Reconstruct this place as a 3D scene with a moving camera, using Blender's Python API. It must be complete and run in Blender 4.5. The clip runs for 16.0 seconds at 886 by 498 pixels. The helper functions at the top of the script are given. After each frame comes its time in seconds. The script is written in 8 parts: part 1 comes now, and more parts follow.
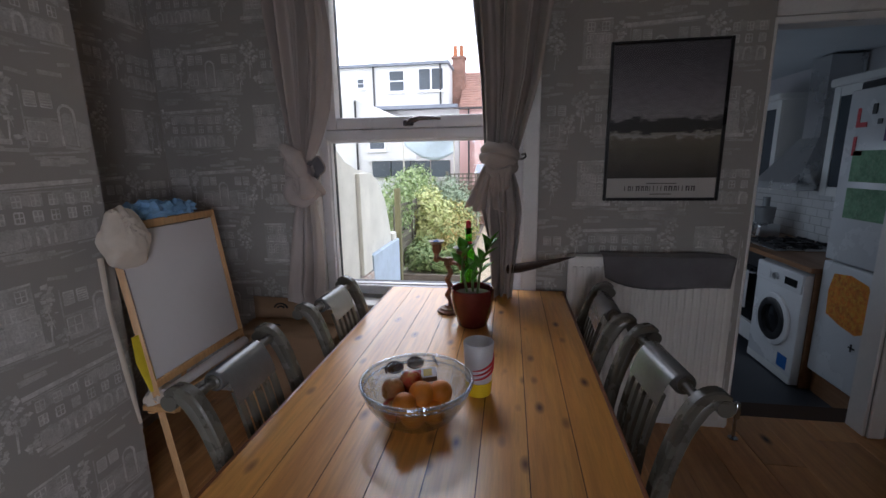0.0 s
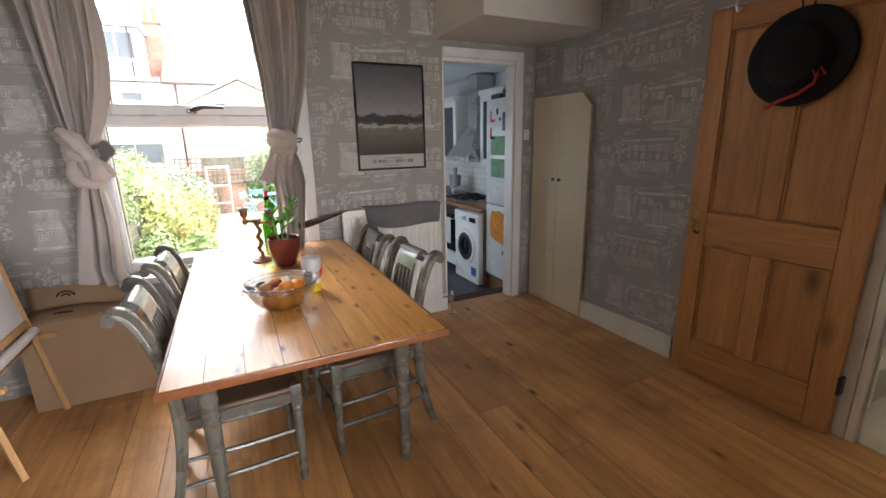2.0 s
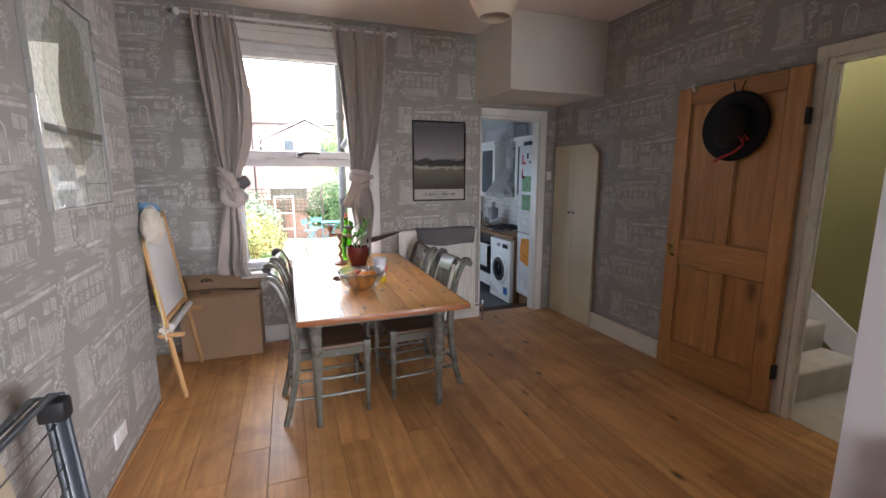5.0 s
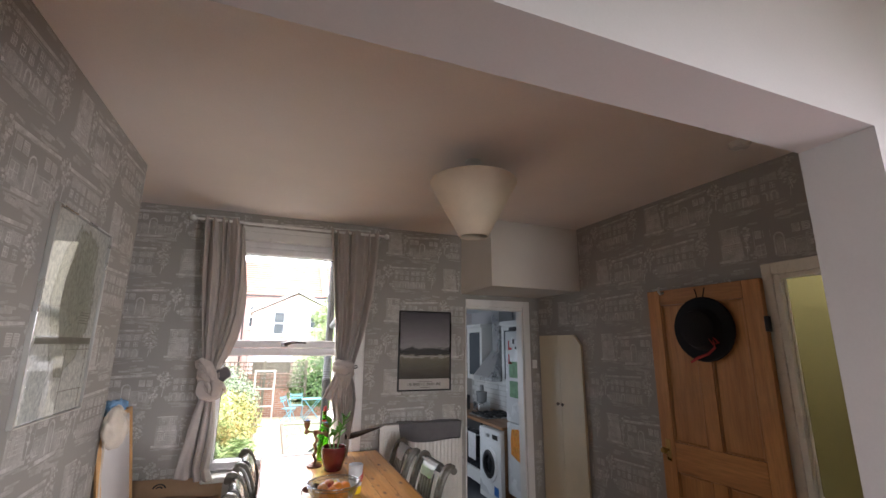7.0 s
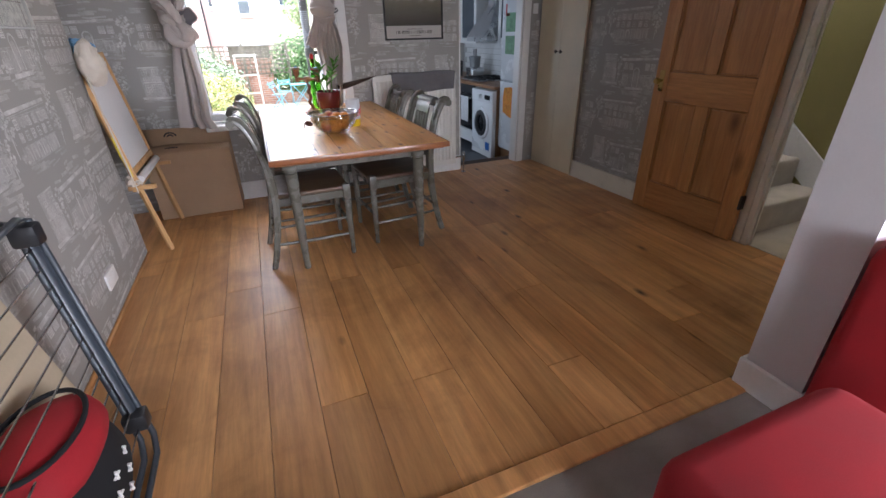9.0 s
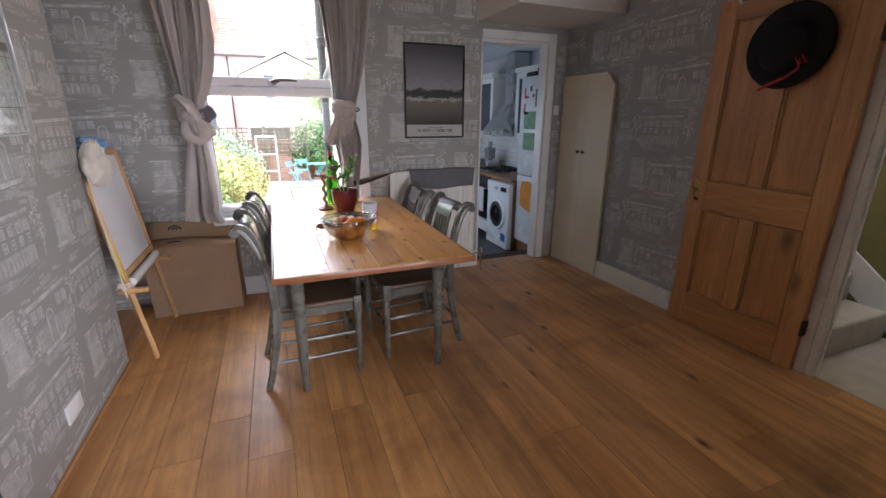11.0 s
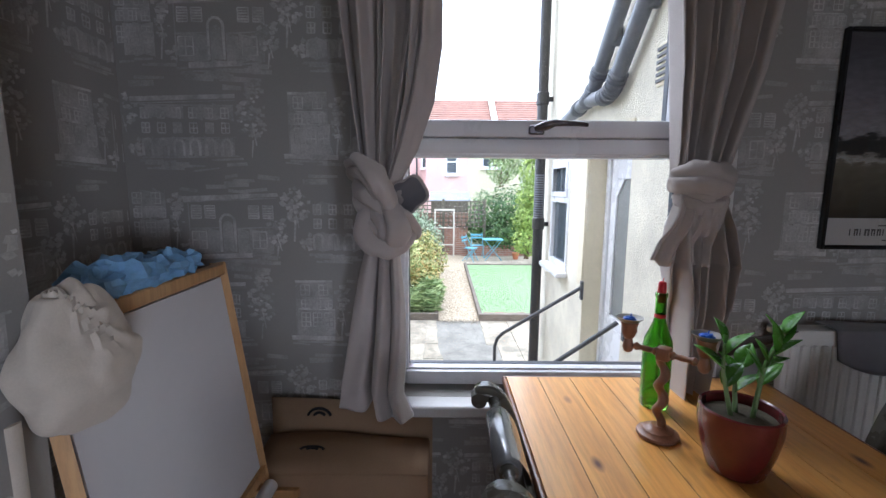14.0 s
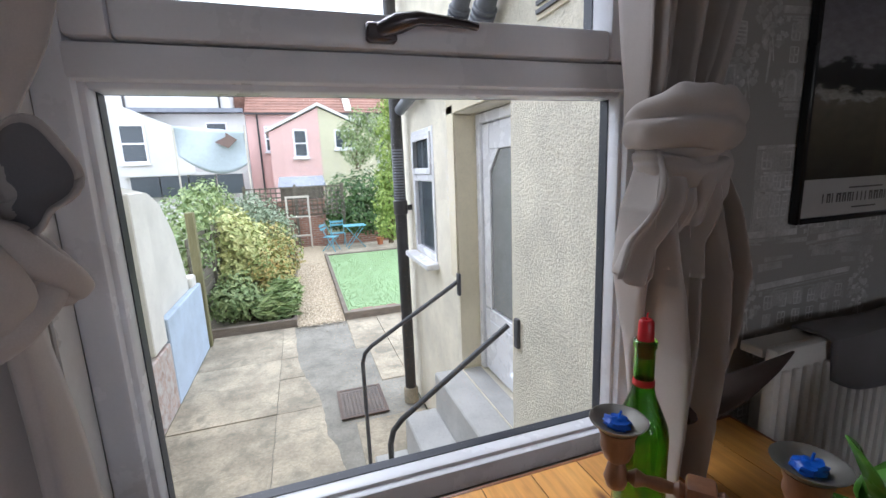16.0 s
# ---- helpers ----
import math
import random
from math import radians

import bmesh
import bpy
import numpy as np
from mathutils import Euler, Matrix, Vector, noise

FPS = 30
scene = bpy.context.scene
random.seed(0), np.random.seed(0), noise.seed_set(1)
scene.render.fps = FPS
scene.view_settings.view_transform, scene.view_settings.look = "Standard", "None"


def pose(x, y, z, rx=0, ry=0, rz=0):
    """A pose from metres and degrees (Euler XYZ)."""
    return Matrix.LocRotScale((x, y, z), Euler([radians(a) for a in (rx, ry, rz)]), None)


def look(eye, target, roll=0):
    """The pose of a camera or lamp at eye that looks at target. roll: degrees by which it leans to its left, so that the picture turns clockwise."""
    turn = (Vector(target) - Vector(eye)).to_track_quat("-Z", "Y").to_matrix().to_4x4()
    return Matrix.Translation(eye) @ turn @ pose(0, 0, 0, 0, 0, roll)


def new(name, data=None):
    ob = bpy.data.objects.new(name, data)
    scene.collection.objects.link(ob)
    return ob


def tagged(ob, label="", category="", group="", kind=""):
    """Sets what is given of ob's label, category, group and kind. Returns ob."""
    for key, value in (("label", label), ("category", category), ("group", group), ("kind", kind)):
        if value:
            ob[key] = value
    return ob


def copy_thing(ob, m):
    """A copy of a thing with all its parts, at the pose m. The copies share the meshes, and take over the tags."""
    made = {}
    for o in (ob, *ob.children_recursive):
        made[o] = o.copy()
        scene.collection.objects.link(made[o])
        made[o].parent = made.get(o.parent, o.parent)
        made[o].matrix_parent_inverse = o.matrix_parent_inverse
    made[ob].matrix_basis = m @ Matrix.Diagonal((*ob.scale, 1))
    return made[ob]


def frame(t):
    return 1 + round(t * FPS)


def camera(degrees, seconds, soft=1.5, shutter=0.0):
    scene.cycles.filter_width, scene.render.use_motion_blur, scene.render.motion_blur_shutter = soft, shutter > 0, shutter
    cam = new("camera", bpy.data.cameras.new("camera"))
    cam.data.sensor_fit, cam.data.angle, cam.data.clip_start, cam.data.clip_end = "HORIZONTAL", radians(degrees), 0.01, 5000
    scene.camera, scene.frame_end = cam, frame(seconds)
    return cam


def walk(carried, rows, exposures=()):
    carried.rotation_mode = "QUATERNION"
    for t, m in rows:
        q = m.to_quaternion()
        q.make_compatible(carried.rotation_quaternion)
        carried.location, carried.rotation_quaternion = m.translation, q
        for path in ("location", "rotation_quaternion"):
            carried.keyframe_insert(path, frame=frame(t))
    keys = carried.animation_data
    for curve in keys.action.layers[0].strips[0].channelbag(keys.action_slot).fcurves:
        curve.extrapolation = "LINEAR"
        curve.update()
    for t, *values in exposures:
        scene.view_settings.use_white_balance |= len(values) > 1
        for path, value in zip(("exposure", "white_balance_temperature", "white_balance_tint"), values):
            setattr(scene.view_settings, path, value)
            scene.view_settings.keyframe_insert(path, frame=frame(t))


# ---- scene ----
cam = camera(92.1, 16.0)
PATH = [
    (0, (1.498, 0.25, 1.42), (1.194, 2.187, 1.021), -0.9),
    (0.5, (1.517, 0.088, 1.392), (1.811, 2.027, 0.999), 0.2),
    (1, (1.453, -0.122, 1.38), (1.959, 1.766, 0.958), -1.2),
    (1.5, (1.255, -0.352, 1.4), (1.979, 1.455, 0.94), -1.9),
    (2, (1.134, -0.59, 1.424), (1.976, 1.155, 0.929), -1.2),
    (2.5, (1.082, -0.836, 1.378), (1.819, 0.951, 0.866), -0.0),
    (3, (1.015, -1.039, 1.403), (1.648, 0.784, 0.878), -0.1),
    (5.5, (0.848, -1.448, 1.487), (1.543, 0.42, 1.332), -0.2),
    (6, (0.859, -1.489, 1.58), (1.559, 0.374, 1.785), 0.3),
    (6.5, (0.86, -1.518, 1.651), (1.546, 0.295, 2.141), 0.7),
    (7, (0.867, -1.48, 1.628), (1.568, 0.34, 2.072), 0.5),
    (7.5, (0.878, -1.444, 1.53), (1.601, 0.415, 1.68), 0.2),
    (8, (0.878, -1.426, 1.397), (1.598, 0.42, 1.125), -0.6),
    (8.5, (0.834, -1.409, 1.276), (1.536, 0.311, 0.537), -1.4),
    (8.6, (0.831, -1.42, 1.279), (1.519, 0.262, 0.442), -1.2),
    (8.7, (0.845, -1.432, 1.268), (1.506, 0.218, 0.352), -1.3),
    (11, (0.918, -1.07, 1.392), (1.609, 0.711, 0.8), 0.2),
    (11.5, (0.96, -0.79, 1.411), (1.499, 1.059, 0.872), -0.1),
    (12, (0.884, -0.444, 1.427), (1.243, 1.473, 0.983), 0.9),
    (12.5, (0.808, -0.033, 1.444), (1.003, 1.921, 1.066), 0.2),
    (13, (0.789, 0.331, 1.441), (0.669, 2.305, 1.143), 0.4),
    (13.5, (0.682, 0.676, 1.441), (0.496, 2.649, 1.17), 0.4),
    (14, (0.627, 1.004, 1.419), (0.629, 2.985, 1.14), 0.4),
    (14.5, (0.68, 1.317, 1.427), (0.834, 3.292, 1.152), -0.5),
    (15, (0.732, 1.514, 1.406), (0.94, 3.482, 1.117), -1.6),
    (15.2, (0.722, 1.608, 1.413), (1.01, 3.563, 1.103), -1.6),
    (15.5, (0.756, 1.705, 1.393), (1.1, 3.648, 1.066), -1.9),
    (16, (0.796, 1.771, 1.392), (1.406, 3.639, 1.021), -2.3),
]
EXPOSURE = [(0, -0.35, 5800, 16), (0.5, 0.3, 5800, 15), (1, 0.95, 6100, 13), (1.5, 1.3, 6300, 13), (2, 1.55, 6400, 13), (2.5, 1.55, 6150, 13), (3, 1.5, 6000, 14), (5.5, 1.35, 6100, 15), (6.5, 1.15, 6350, 16), (7, 1.15, 6350, 16), (7.5, 1.2, 6100, 16), (8, 1.25, 5850, 14), (8.5, 1.3, 5800, 15), (11, 1.2, 5900, 17), (12, 0.95, 5900, 15), (12.5, 0.62, 5900, 14), (13, 0.42, 5650, 14), (14, 0.15, 5450, 14), (15, -0.15, 5450, 13), (16, -0.3, 5700, 13)]
walk(cam, [(t, look(eye, target, roll)) for t, eye, target, roll in PATH], EXPOSURE)

# ==== world, sun, window light, added fill ====
world = bpy.data.worlds.new("sky")
world.use_nodes = True
scene.world = world
wn = world.node_tree
sky = wn.nodes.new("ShaderNodeTexSky")
sky.sky_type, sky.sun_disc = "NISHITA", False
sky.sun_elevation, sky.sun_rotation = radians(50), radians(200)
sky.air_density, sky.dust_density, sky.ozone_density = 1.0, 4.0, 1.0
haze = wn.nodes.new("ShaderNodeMix")
haze.data_type = "RGBA"
haze.inputs[0].default_value = 0.8
haze.inputs[7].default_value = (27.0, 27.6, 28.0, 1)
wn.links.new(sky.outputs[0], haze.inputs[6])
wn.links.new(haze.outputs[2], wn.nodes["Background"].inputs[0])
wn.nodes["Background"].inputs[1].default_value = 0.15

sun = new("sun", bpy.data.lights.new("sun", "SUN"))
sun.data.energy, sun.data.angle, sun.data.color = 1.5, radians(25), (1.0, 0.96, 0.9)
sun.matrix_world = pose(0, 0, 20, 40, 0, 200)


def area_lamp(name, eye, target, w, h, power, colour, spread=180):
    """A rectangular lamp: daylight by a window or glazed door, or added fill."""
    data = bpy.data.lights.new(name, "AREA")
    data.shape, data.size, data.size_y, data.energy, data.color = "RECTANGLE", w, h, power, colour
    data.spread = radians(spread)
    ob = new(name, data)
    ob.matrix_world = look(eye, target)
    return ob


# added fill through a made-up side window of the front room
area_lamp("daylight_front", (3.70, -2.75, 1.15), (0.9, 1.5, 0.3), 1.5, 1.1, 20, (0.98, 0.98, 1.0), 75)
# added fill from the south end, its window unseen
area_lamp("daylight_bay", (1.2, -4.62, 1.2), (2.6, -0.5, 0.9), 1.1, 1.2, 5.0, (1.0, 0.985, 0.96), 60)
area_lamp("daylight_kitchen", (2.13, 5.3, 1.2), (4.0, 4.0, 0.6), 0.55, 0.95, 4.0, (0.78, 0.90, 1.0))
area_lamp("daylight_kitchen_door", (2.13, 4.12, 0.8), (4.0, 3.8, 0.4), 0.5, 1.5, 3.2, (0.78, 0.90, 1.0))
# added fill over the stairs, with no known source
area_lamp("daylight_stairs", (4.1, 1.2, 3.4), (4.1, 0.2, 0.3), 0.5, 0.5, 2.0, (1.0, 0.97, 0.92))

# ==== materials ====


def nodes_of(name):
    m = bpy.data.materials.new(name)
    m.use_nodes = True
    nt = m.node_tree
    return m, nt, nt.nodes["Principled BSDF"]


def node(nt, kind, **inputs):
    n = nt.nodes.new(kind)
    for key, v in inputs.items():
        n.inputs[key.replace("_", " ")].default_value = v
    return n


def ramp(nt, fac, stops):
    r = nt.nodes.new("ShaderNodeValToRGB")
    el = r.color_ramp.elements
    while len(el) < len(stops):
        el.new(0.5)
    for e, (p, c) in zip(el, stops):
        e.position, e.color = p, (*c, 1)
    nt.links.new(fac, r.inputs[0])
    return r.outputs[0]


def mixed(nt, fac, a, b, how="MIX"):
    m = nt.nodes.new("ShaderNodeMix")
    m.data_type, m.blend_type = "RGBA", how
    for s, v in ((0, fac), (6, a), (7, b)):
        if hasattr(v, "is_linked"):
            nt.links.new(v, m.inputs[s])
        else:
            m.inputs[s].default_value = (*v, 1) if isinstance(v, tuple) else v
    return m.outputs[2]


def shade(c, k):
    return tuple(min(1.0, v * k) for v in c)


def plain(name, base, rough=0.5, metal=0.0, vary=0.12, big=3.0, fine=60.0, bump=0.08, other=None, patch=0.35, coat=0.0, sheen=0.0, spec=0.5, dist=0.004):
    """A surface with slow stains, fine grain and a fine relief."""
    m, nt, bs = nodes_of(name)
    tc = nt.nodes.new("ShaderNodeTexCoord").outputs["Object"]
    rnd = nt.nodes.new("ShaderNodeObjectInfo").outputs["Random"]
    n1 = node(nt, "ShaderNodeTexNoise", Scale=big, Detail=5.0, Roughness=0.6)
    n2 = node(nt, "ShaderNodeTexNoise", Scale=fine, Detail=4.0, Roughness=0.65)
    for n in (n1, n2):
        nt.links.new(tc, n.inputs["Vector"])
    dark, light = shade(base, 1 - vary), shade(base, 1 + vary)
    c = ramp(nt, n1.outputs[0], [(0.3, dark), (0.7, light)])
    g = ramp(nt, n2.outputs[0], [(0.3, (1 - vary * 0.7,) * 3), (0.7, (1 + vary * 0.35,) * 3)])
    c = mixed(nt, 1.0, c, g, "MULTIPLY")
    if other:
        n3 = node(nt, "ShaderNodeTexNoise", Scale=big * 2.3, Detail=6.0, Roughness=0.7, Distortion=0.6)
        nt.links.new(tc, n3.inputs["Vector"])
        f = ramp(nt, n3.outputs[0], [(1 - patch - 0.12, (0, 0, 0)), (1 - patch + 0.12, (1, 1, 1))])
        c = mixed(nt, f, c, other)
    t = ramp(nt, rnd, [(0.0, (1 - vary * 0.5,) * 3), (1.0, (1 + vary * 0.3,) * 3)])
    c = mixed(nt, 1.0, c, t, "MULTIPLY")
    nt.links.new(c, bs.inputs["Base Color"])
    r = ramp(nt, n1.outputs[0], [(0.2, (max(0.02, rough - 0.1),) * 3), (0.8, (min(1, rough + 0.1),) * 3)])
    nt.links.new(r, bs.inputs["Roughness"])
    bs.inputs["Metallic"].default_value = metal
    bs.inputs["Coat Weight"].default_value = coat
    bs.inputs["Coat Roughness"].default_value = 0.12
    bs.inputs["Sheen Weight"].default_value = sheen
    bs.inputs["Specular IOR Level"].default_value = spec
    if bump:
        b = node(nt, "ShaderNodeBump", Strength=bump, Distance=dist)
        nt.links.new(n2.outputs[0], b.inputs["Height"])
        nt.links.new(b.outputs[0], bs.inputs["Normal"])
    return m


def timber(name, light, dark, rough=0.35, grain=(1, 1, 1), knots=0.5, coat=0.0, knot_colour=(0.05, 0.02, 0.008), kscale=3.0, bump=0.12, vary=0.25, across=(1, 1, 1), worn=0.0, grainy=0.8, flames=0.0):
    """Boards with long grain along the axis whose grain factor is small, knots, and a tone of its own for each board."""
    m, nt, bs = nodes_of(name)
    tc = nt.nodes.new("ShaderNodeTexCoord").outputs["Object"]
    rnd = nt.nodes.new("ShaderNodeObjectInfo").outputs["Random"]
    off = node(nt, "ShaderNodeVectorMath")
    off.operation = "MULTIPLY"
    nt.links.new(rnd, off.inputs[0])
    off.inputs[1].default_value = (37.0, 19.0, 53.0)
    add = nt.nodes.new("ShaderNodeVectorMath")
    nt.links.new(tc, add.inputs[0])
    nt.links.new(off.outputs[0], add.inputs[1])
    sc = nt.nodes.new("ShaderNodeVectorMath")
    sc.operation = "MULTIPLY"
    nt.links.new(add.outputs[0], sc.inputs[0])
    sc.inputs[1].default_value = grain
    n1 = node(nt, "ShaderNodeTexNoise", Scale=9.0, Detail=8.0, Roughness=0.62, Distortion=0.8)
    n2 = node(nt, "ShaderNodeTexNoise", Scale=70.0, Detail=4.0, Roughness=0.7)
    for n in (n1, n2):
        nt.links.new(sc.outputs[0], n.inputs["Vector"])
    c = ramp(nt, n1.outputs[0], [(0.28, dark), (0.5, tuple((a + b) / 2 for a, b in zip(light, dark))), (0.68, light)])
    g = ramp(nt, n2.outputs[0], [(0.35, (0.78,) * 3), (0.6, (1.05,) * 3)])
    c = mixed(nt, grainy, c, g, "MULTIPLY")
    if flames:
        wv = node(nt, "ShaderNodeTexWave", Scale=3.2, Distortion=15.0, Detail=2.0, Detail_Scale=0.7, Detail_Roughness=0.5)
        nt.links.new(sc.outputs[0], wv.inputs["Vector"])
        fl_ = ramp(nt, wv.outputs["Fac"], [(0.0, (0.70, 0.66, 0.60)), (0.22, (0.95,) * 3), (0.6, (1.04,) * 3)])
        c = mixed(nt, flames, c, fl_, "MULTIPLY")
    if knots:
        ks = nt.nodes.new("ShaderNodeVectorMath")
        ks.operation = "MULTIPLY"
        nt.links.new(add.outputs[0], ks.inputs[0])
        ks.inputs[1].default_value = tuple((0.45 if k == min(grain) else 1.0) * q for k, q in zip(grain, across))
        v = node(nt, "ShaderNodeTexVoronoi", Scale=kscale * 2.2, Randomness=1.0)
        nt.links.new(ks.outputs[0], v.inputs["Vector"])
        f = ramp(nt, v.outputs["Distance"], [(0.05, (1, 1, 1)), (0.12, (0.62, 0.62, 0.62)), (0.24, (0, 0, 0))])
        sel = ramp(nt, v.outputs["Color"], [(1 - knots - 0.02, (0, 0, 0)), (1 - knots + 0.02, (1, 1, 1))])
        c = mixed(nt, mixed(nt, 1.0, f, sel, "MULTIPLY"), c, knot_colour)
    t = ramp(nt, rnd, [(0.0, (1 - vary, 1 - vary * 1.05, 1 - vary * 1.1)), (1.0, (1 + vary * 0.4,) * 3)])
    c = mixed(nt, 1.0, c, t, "MULTIPLY")
    if worn:
        where = nt.nodes.new("ShaderNodeNewGeometry").outputs["Position"]
        n3 = node(nt, "ShaderNodeTexNoise", Scale=1.6, Detail=6.0, Roughness=0.62, Distortion=0.5)
        nt.links.new(where, n3.inputs["Vector"])
        w = ramp(nt, n3.outputs[0], [(0.32, (1 - worn, 1 - worn * 1.1, 1 - worn * 1.2)), (0.5, (1.0,) * 3), (0.7, (1 + worn * 0.35, 1 + worn * 0.3, 1 + worn * 0.25))])
        c = mixed(nt, 1.0, c, w, "MULTIPLY")
    nt.links.new(c, bs.inputs["Base Color"])
    r = ramp(nt, n1.outputs[0], [(0.2, (rough + 0.08,) * 3), (0.8, (max(0.03, rough - 0.06),) * 3)])
    nt.links.new(r, bs.inputs["Roughness"])
    bs.inputs["Coat Weight"].default_value = coat
    bs.inputs["Coat Roughness"].default_value = 0.15
    b = node(nt, "ShaderNodeBump", Strength=bump, Distance=0.002)
    nt.links.new(n2.outputs[0], b.inputs["Height"])
    nt.links.new(b.outputs[0], bs.inputs["Normal"])
    return m


def glassy(name, colour=(1, 1, 1), rough=0.0, ior=1.45, alpha=None):
    m, nt, bs = nodes_of(name)
    bs.inputs["Base Color"].default_value = (*colour, 1)
    bs.inputs["Roughness"].default_value = rough
    bs.inputs["IOR"].default_value = ior
    bs.inputs["Transmission Weight"].default_value = 1.0
    if alpha is not None:
        bs.inputs["Alpha"].default_value = alpha
    return m


def pane_glass(name, fresnel):
    """Clear thin glass: light passes straight through, with a mirror image on top."""
    m, nt, bs = nodes_of(name)
    nt.nodes.remove(bs)
    tr, gl, mx = (nt.nodes.new("ShaderNode" + k) for k in ("BsdfTransparent", "BsdfGlossy", "MixShader"))
    gl.inputs["Roughness"].default_value = 0.02
    if fresnel:
        fr = node(nt, "ShaderNodeFresnel", IOR=1.5)
        nt.links.new(fr.outputs[0], mx.inputs[0])
    else:
        mx.inputs[0].default_value = 0.004
    nt.links.new(tr.outputs[0], mx.inputs[1])
    nt.links.new(gl.outputs[0], mx.inputs[2])
    nt.links.new(mx.outputs[0], nt.nodes["Material Output"].inputs[0])
    return m


def thin_glass():
    """Clear blown glass seen as a shell: bright along its edges, clear where one looks straight through."""
    m, nt, bs = nodes_of("bowl_glass")
    nt.nodes.remove(bs)
    tr, gl, mx = (nt.nodes.new("ShaderNode" + k) for k in ("BsdfTransparent", "BsdfGlossy", "MixShader"))
    tr.inputs[0].default_value = (0.84, 0.88, 0.90, 1)
    gl.inputs["Roughness"].default_value = 0.03
    lw = node(nt, "ShaderNodeLayerWeight", Blend=0.35)
    f = ramp(nt, lw.outputs["Facing"], [(0.0, (0.12,) * 3), (0.5, (0.30,) * 3), (1.0, (0.97,) * 3)])
    nt.links.new(f, mx.inputs[0])
    nt.links.new(tr.outputs[0], mx.inputs[1])
    nt.links.new(gl.outputs[0], mx.inputs[2])
    nt.links.new(mx.outputs[0], nt.nodes["Material Output"].inputs[0])
    return m


def faded_print(name, thin, full, scale):
    """Chalky printing ink that lies thick in some places and lets the paper through in others."""
    m, nt, bs = nodes_of(name)
    tc = nt.nodes.new("ShaderNodeTexCoord").outputs["Object"]
    n1 = node(nt, "ShaderNodeTexNoise", Scale=scale, Detail=5.0, Roughness=0.6)
    n2 = node(nt, "ShaderNodeTexNoise", Scale=150.0, Detail=3.0, Roughness=0.6)
    for n in (n1, n2):
        nt.links.new(tc, n.inputs["Vector"])
    c = ramp(nt, n1.outputs[0], [(0.36, thin), (0.62, full)])
    g = ramp(nt, n2.outputs[0], [(0.35, (0.86,) * 3), (0.65, (1.05,) * 3)])
    nt.links.new(mixed(nt, 1.0, c, g, "MULTIPLY"), bs.inputs["Base Color"])
    bs.inputs["Roughness"].default_value = 0.55
    return m


PAPER = plain("grey_wallpaper", (0.335, 0.319, 0.292), 0.6, vary=0.06, big=2.0, fine=220, bump=0.05)
PRINT_WASH = faded_print("wallpaper_wash", (0.355, 0.34, 0.315), (0.475, 0.46, 0.435), 14)
PRINT_MID = faded_print("wallpaper_chalk", (0.395, 0.38, 0.355), (0.545, 0.53, 0.505), 12)
PRINT_LINE = faded_print("wallpaper_line", (0.41, 0.395, 0.37), (0.64, 0.625, 0.60), 16)
WHITE_WALL = plain("white_wall_paint", (0.60, 0.585, 0.60), 0.7, vary=0.04, big=1.5, fine=140, bump=0.06)
CEILING_PAINT = plain("ceiling_paint", (0.83, 0.775, 0.745), 0.8, vary=0.05, big=0.8, fine=160, bump=0.08)
BOXING_PAINT = plain("cream_boxing_paint", (0.66, 0.62, 0.57), 0.7, vary=0.04, big=2, fine=120, bump=0.05)
WOODWORK = plain("white_woodwork_gloss", (0.76, 0.75, 0.73), 0.32, vary=0.05, big=5, fine=70, bump=0.05)
UPVC = plain("white_window_plastic", (0.80, 0.80, 0.83), 0.28, vary=0.025, big=4, fine=150, bump=0.015)
GASKET = plain("dark_glazing_gasket", (0.03, 0.035, 0.05), 0.45, vary=0.1)
CREAM_GLOSS = plain("cream_woodwork_gloss", (0.80, 0.76, 0.66), 0.3, vary=0.05, big=5, fine=70, bump=0.05)
CREAM = plain("cream_cupboard_paint", (0.68, 0.59, 0.42), 0.4, vary=0.06, big=3, fine=80, bump=0.06)
OAK = timber("oak_floorboard", (0.77, 0.415, 0.16), (0.55, 0.26, 0.088), rough=0.36, grain=(1.0, 0.075, 1.0), knots=0.22, kscale=4.2, bump=0.18, vary=0.26, across=(1, 1, 0), worn=0.36, grainy=0.6, flames=0.34)
OAK_GAP = plain("dark_floor_gap", (0.06, 0.03, 0.015), 0.8)
PINE_TOP = timber("varnished_pine_top", (0.90, 0.455, 0.10), (0.71, 0.30, 0.05), rough=0.40, grain=(1.0, 0.06, 1.0), knots=0.66, coat=0.8, kscale=6.6, knot_colour=(0.13, 0.036, 0.009), bump=0.05, vary=0.2, across=(1, 1, 0))
PINE_TOP.node_tree.nodes["Principled BSDF"].inputs["Coat Roughness"].default_value = 0.2
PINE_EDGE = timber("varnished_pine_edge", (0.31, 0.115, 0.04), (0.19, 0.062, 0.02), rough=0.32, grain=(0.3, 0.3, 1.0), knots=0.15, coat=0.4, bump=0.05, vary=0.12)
PINE_DOOR_V = timber("stripped_pine_upright", (0.58, 0.285, 0.095), (0.40, 0.17, 0.05), rough=0.42, grain=(1.0, 1.0, 0.08), knots=0.36, kscale=2.2, knot_colour=(0.12, 0.045, 0.015), vary=0.14)
PINE_DOOR_H = timber("stripped_pine_rail", (0.58, 0.285, 0.095), (0.40, 0.17, 0.05), rough=0.42, grain=(1.0, 0.08, 1.0), knots=0.4, kscale=2.2, knot_colour=(0.12, 0.045, 0.015), vary=0.14)
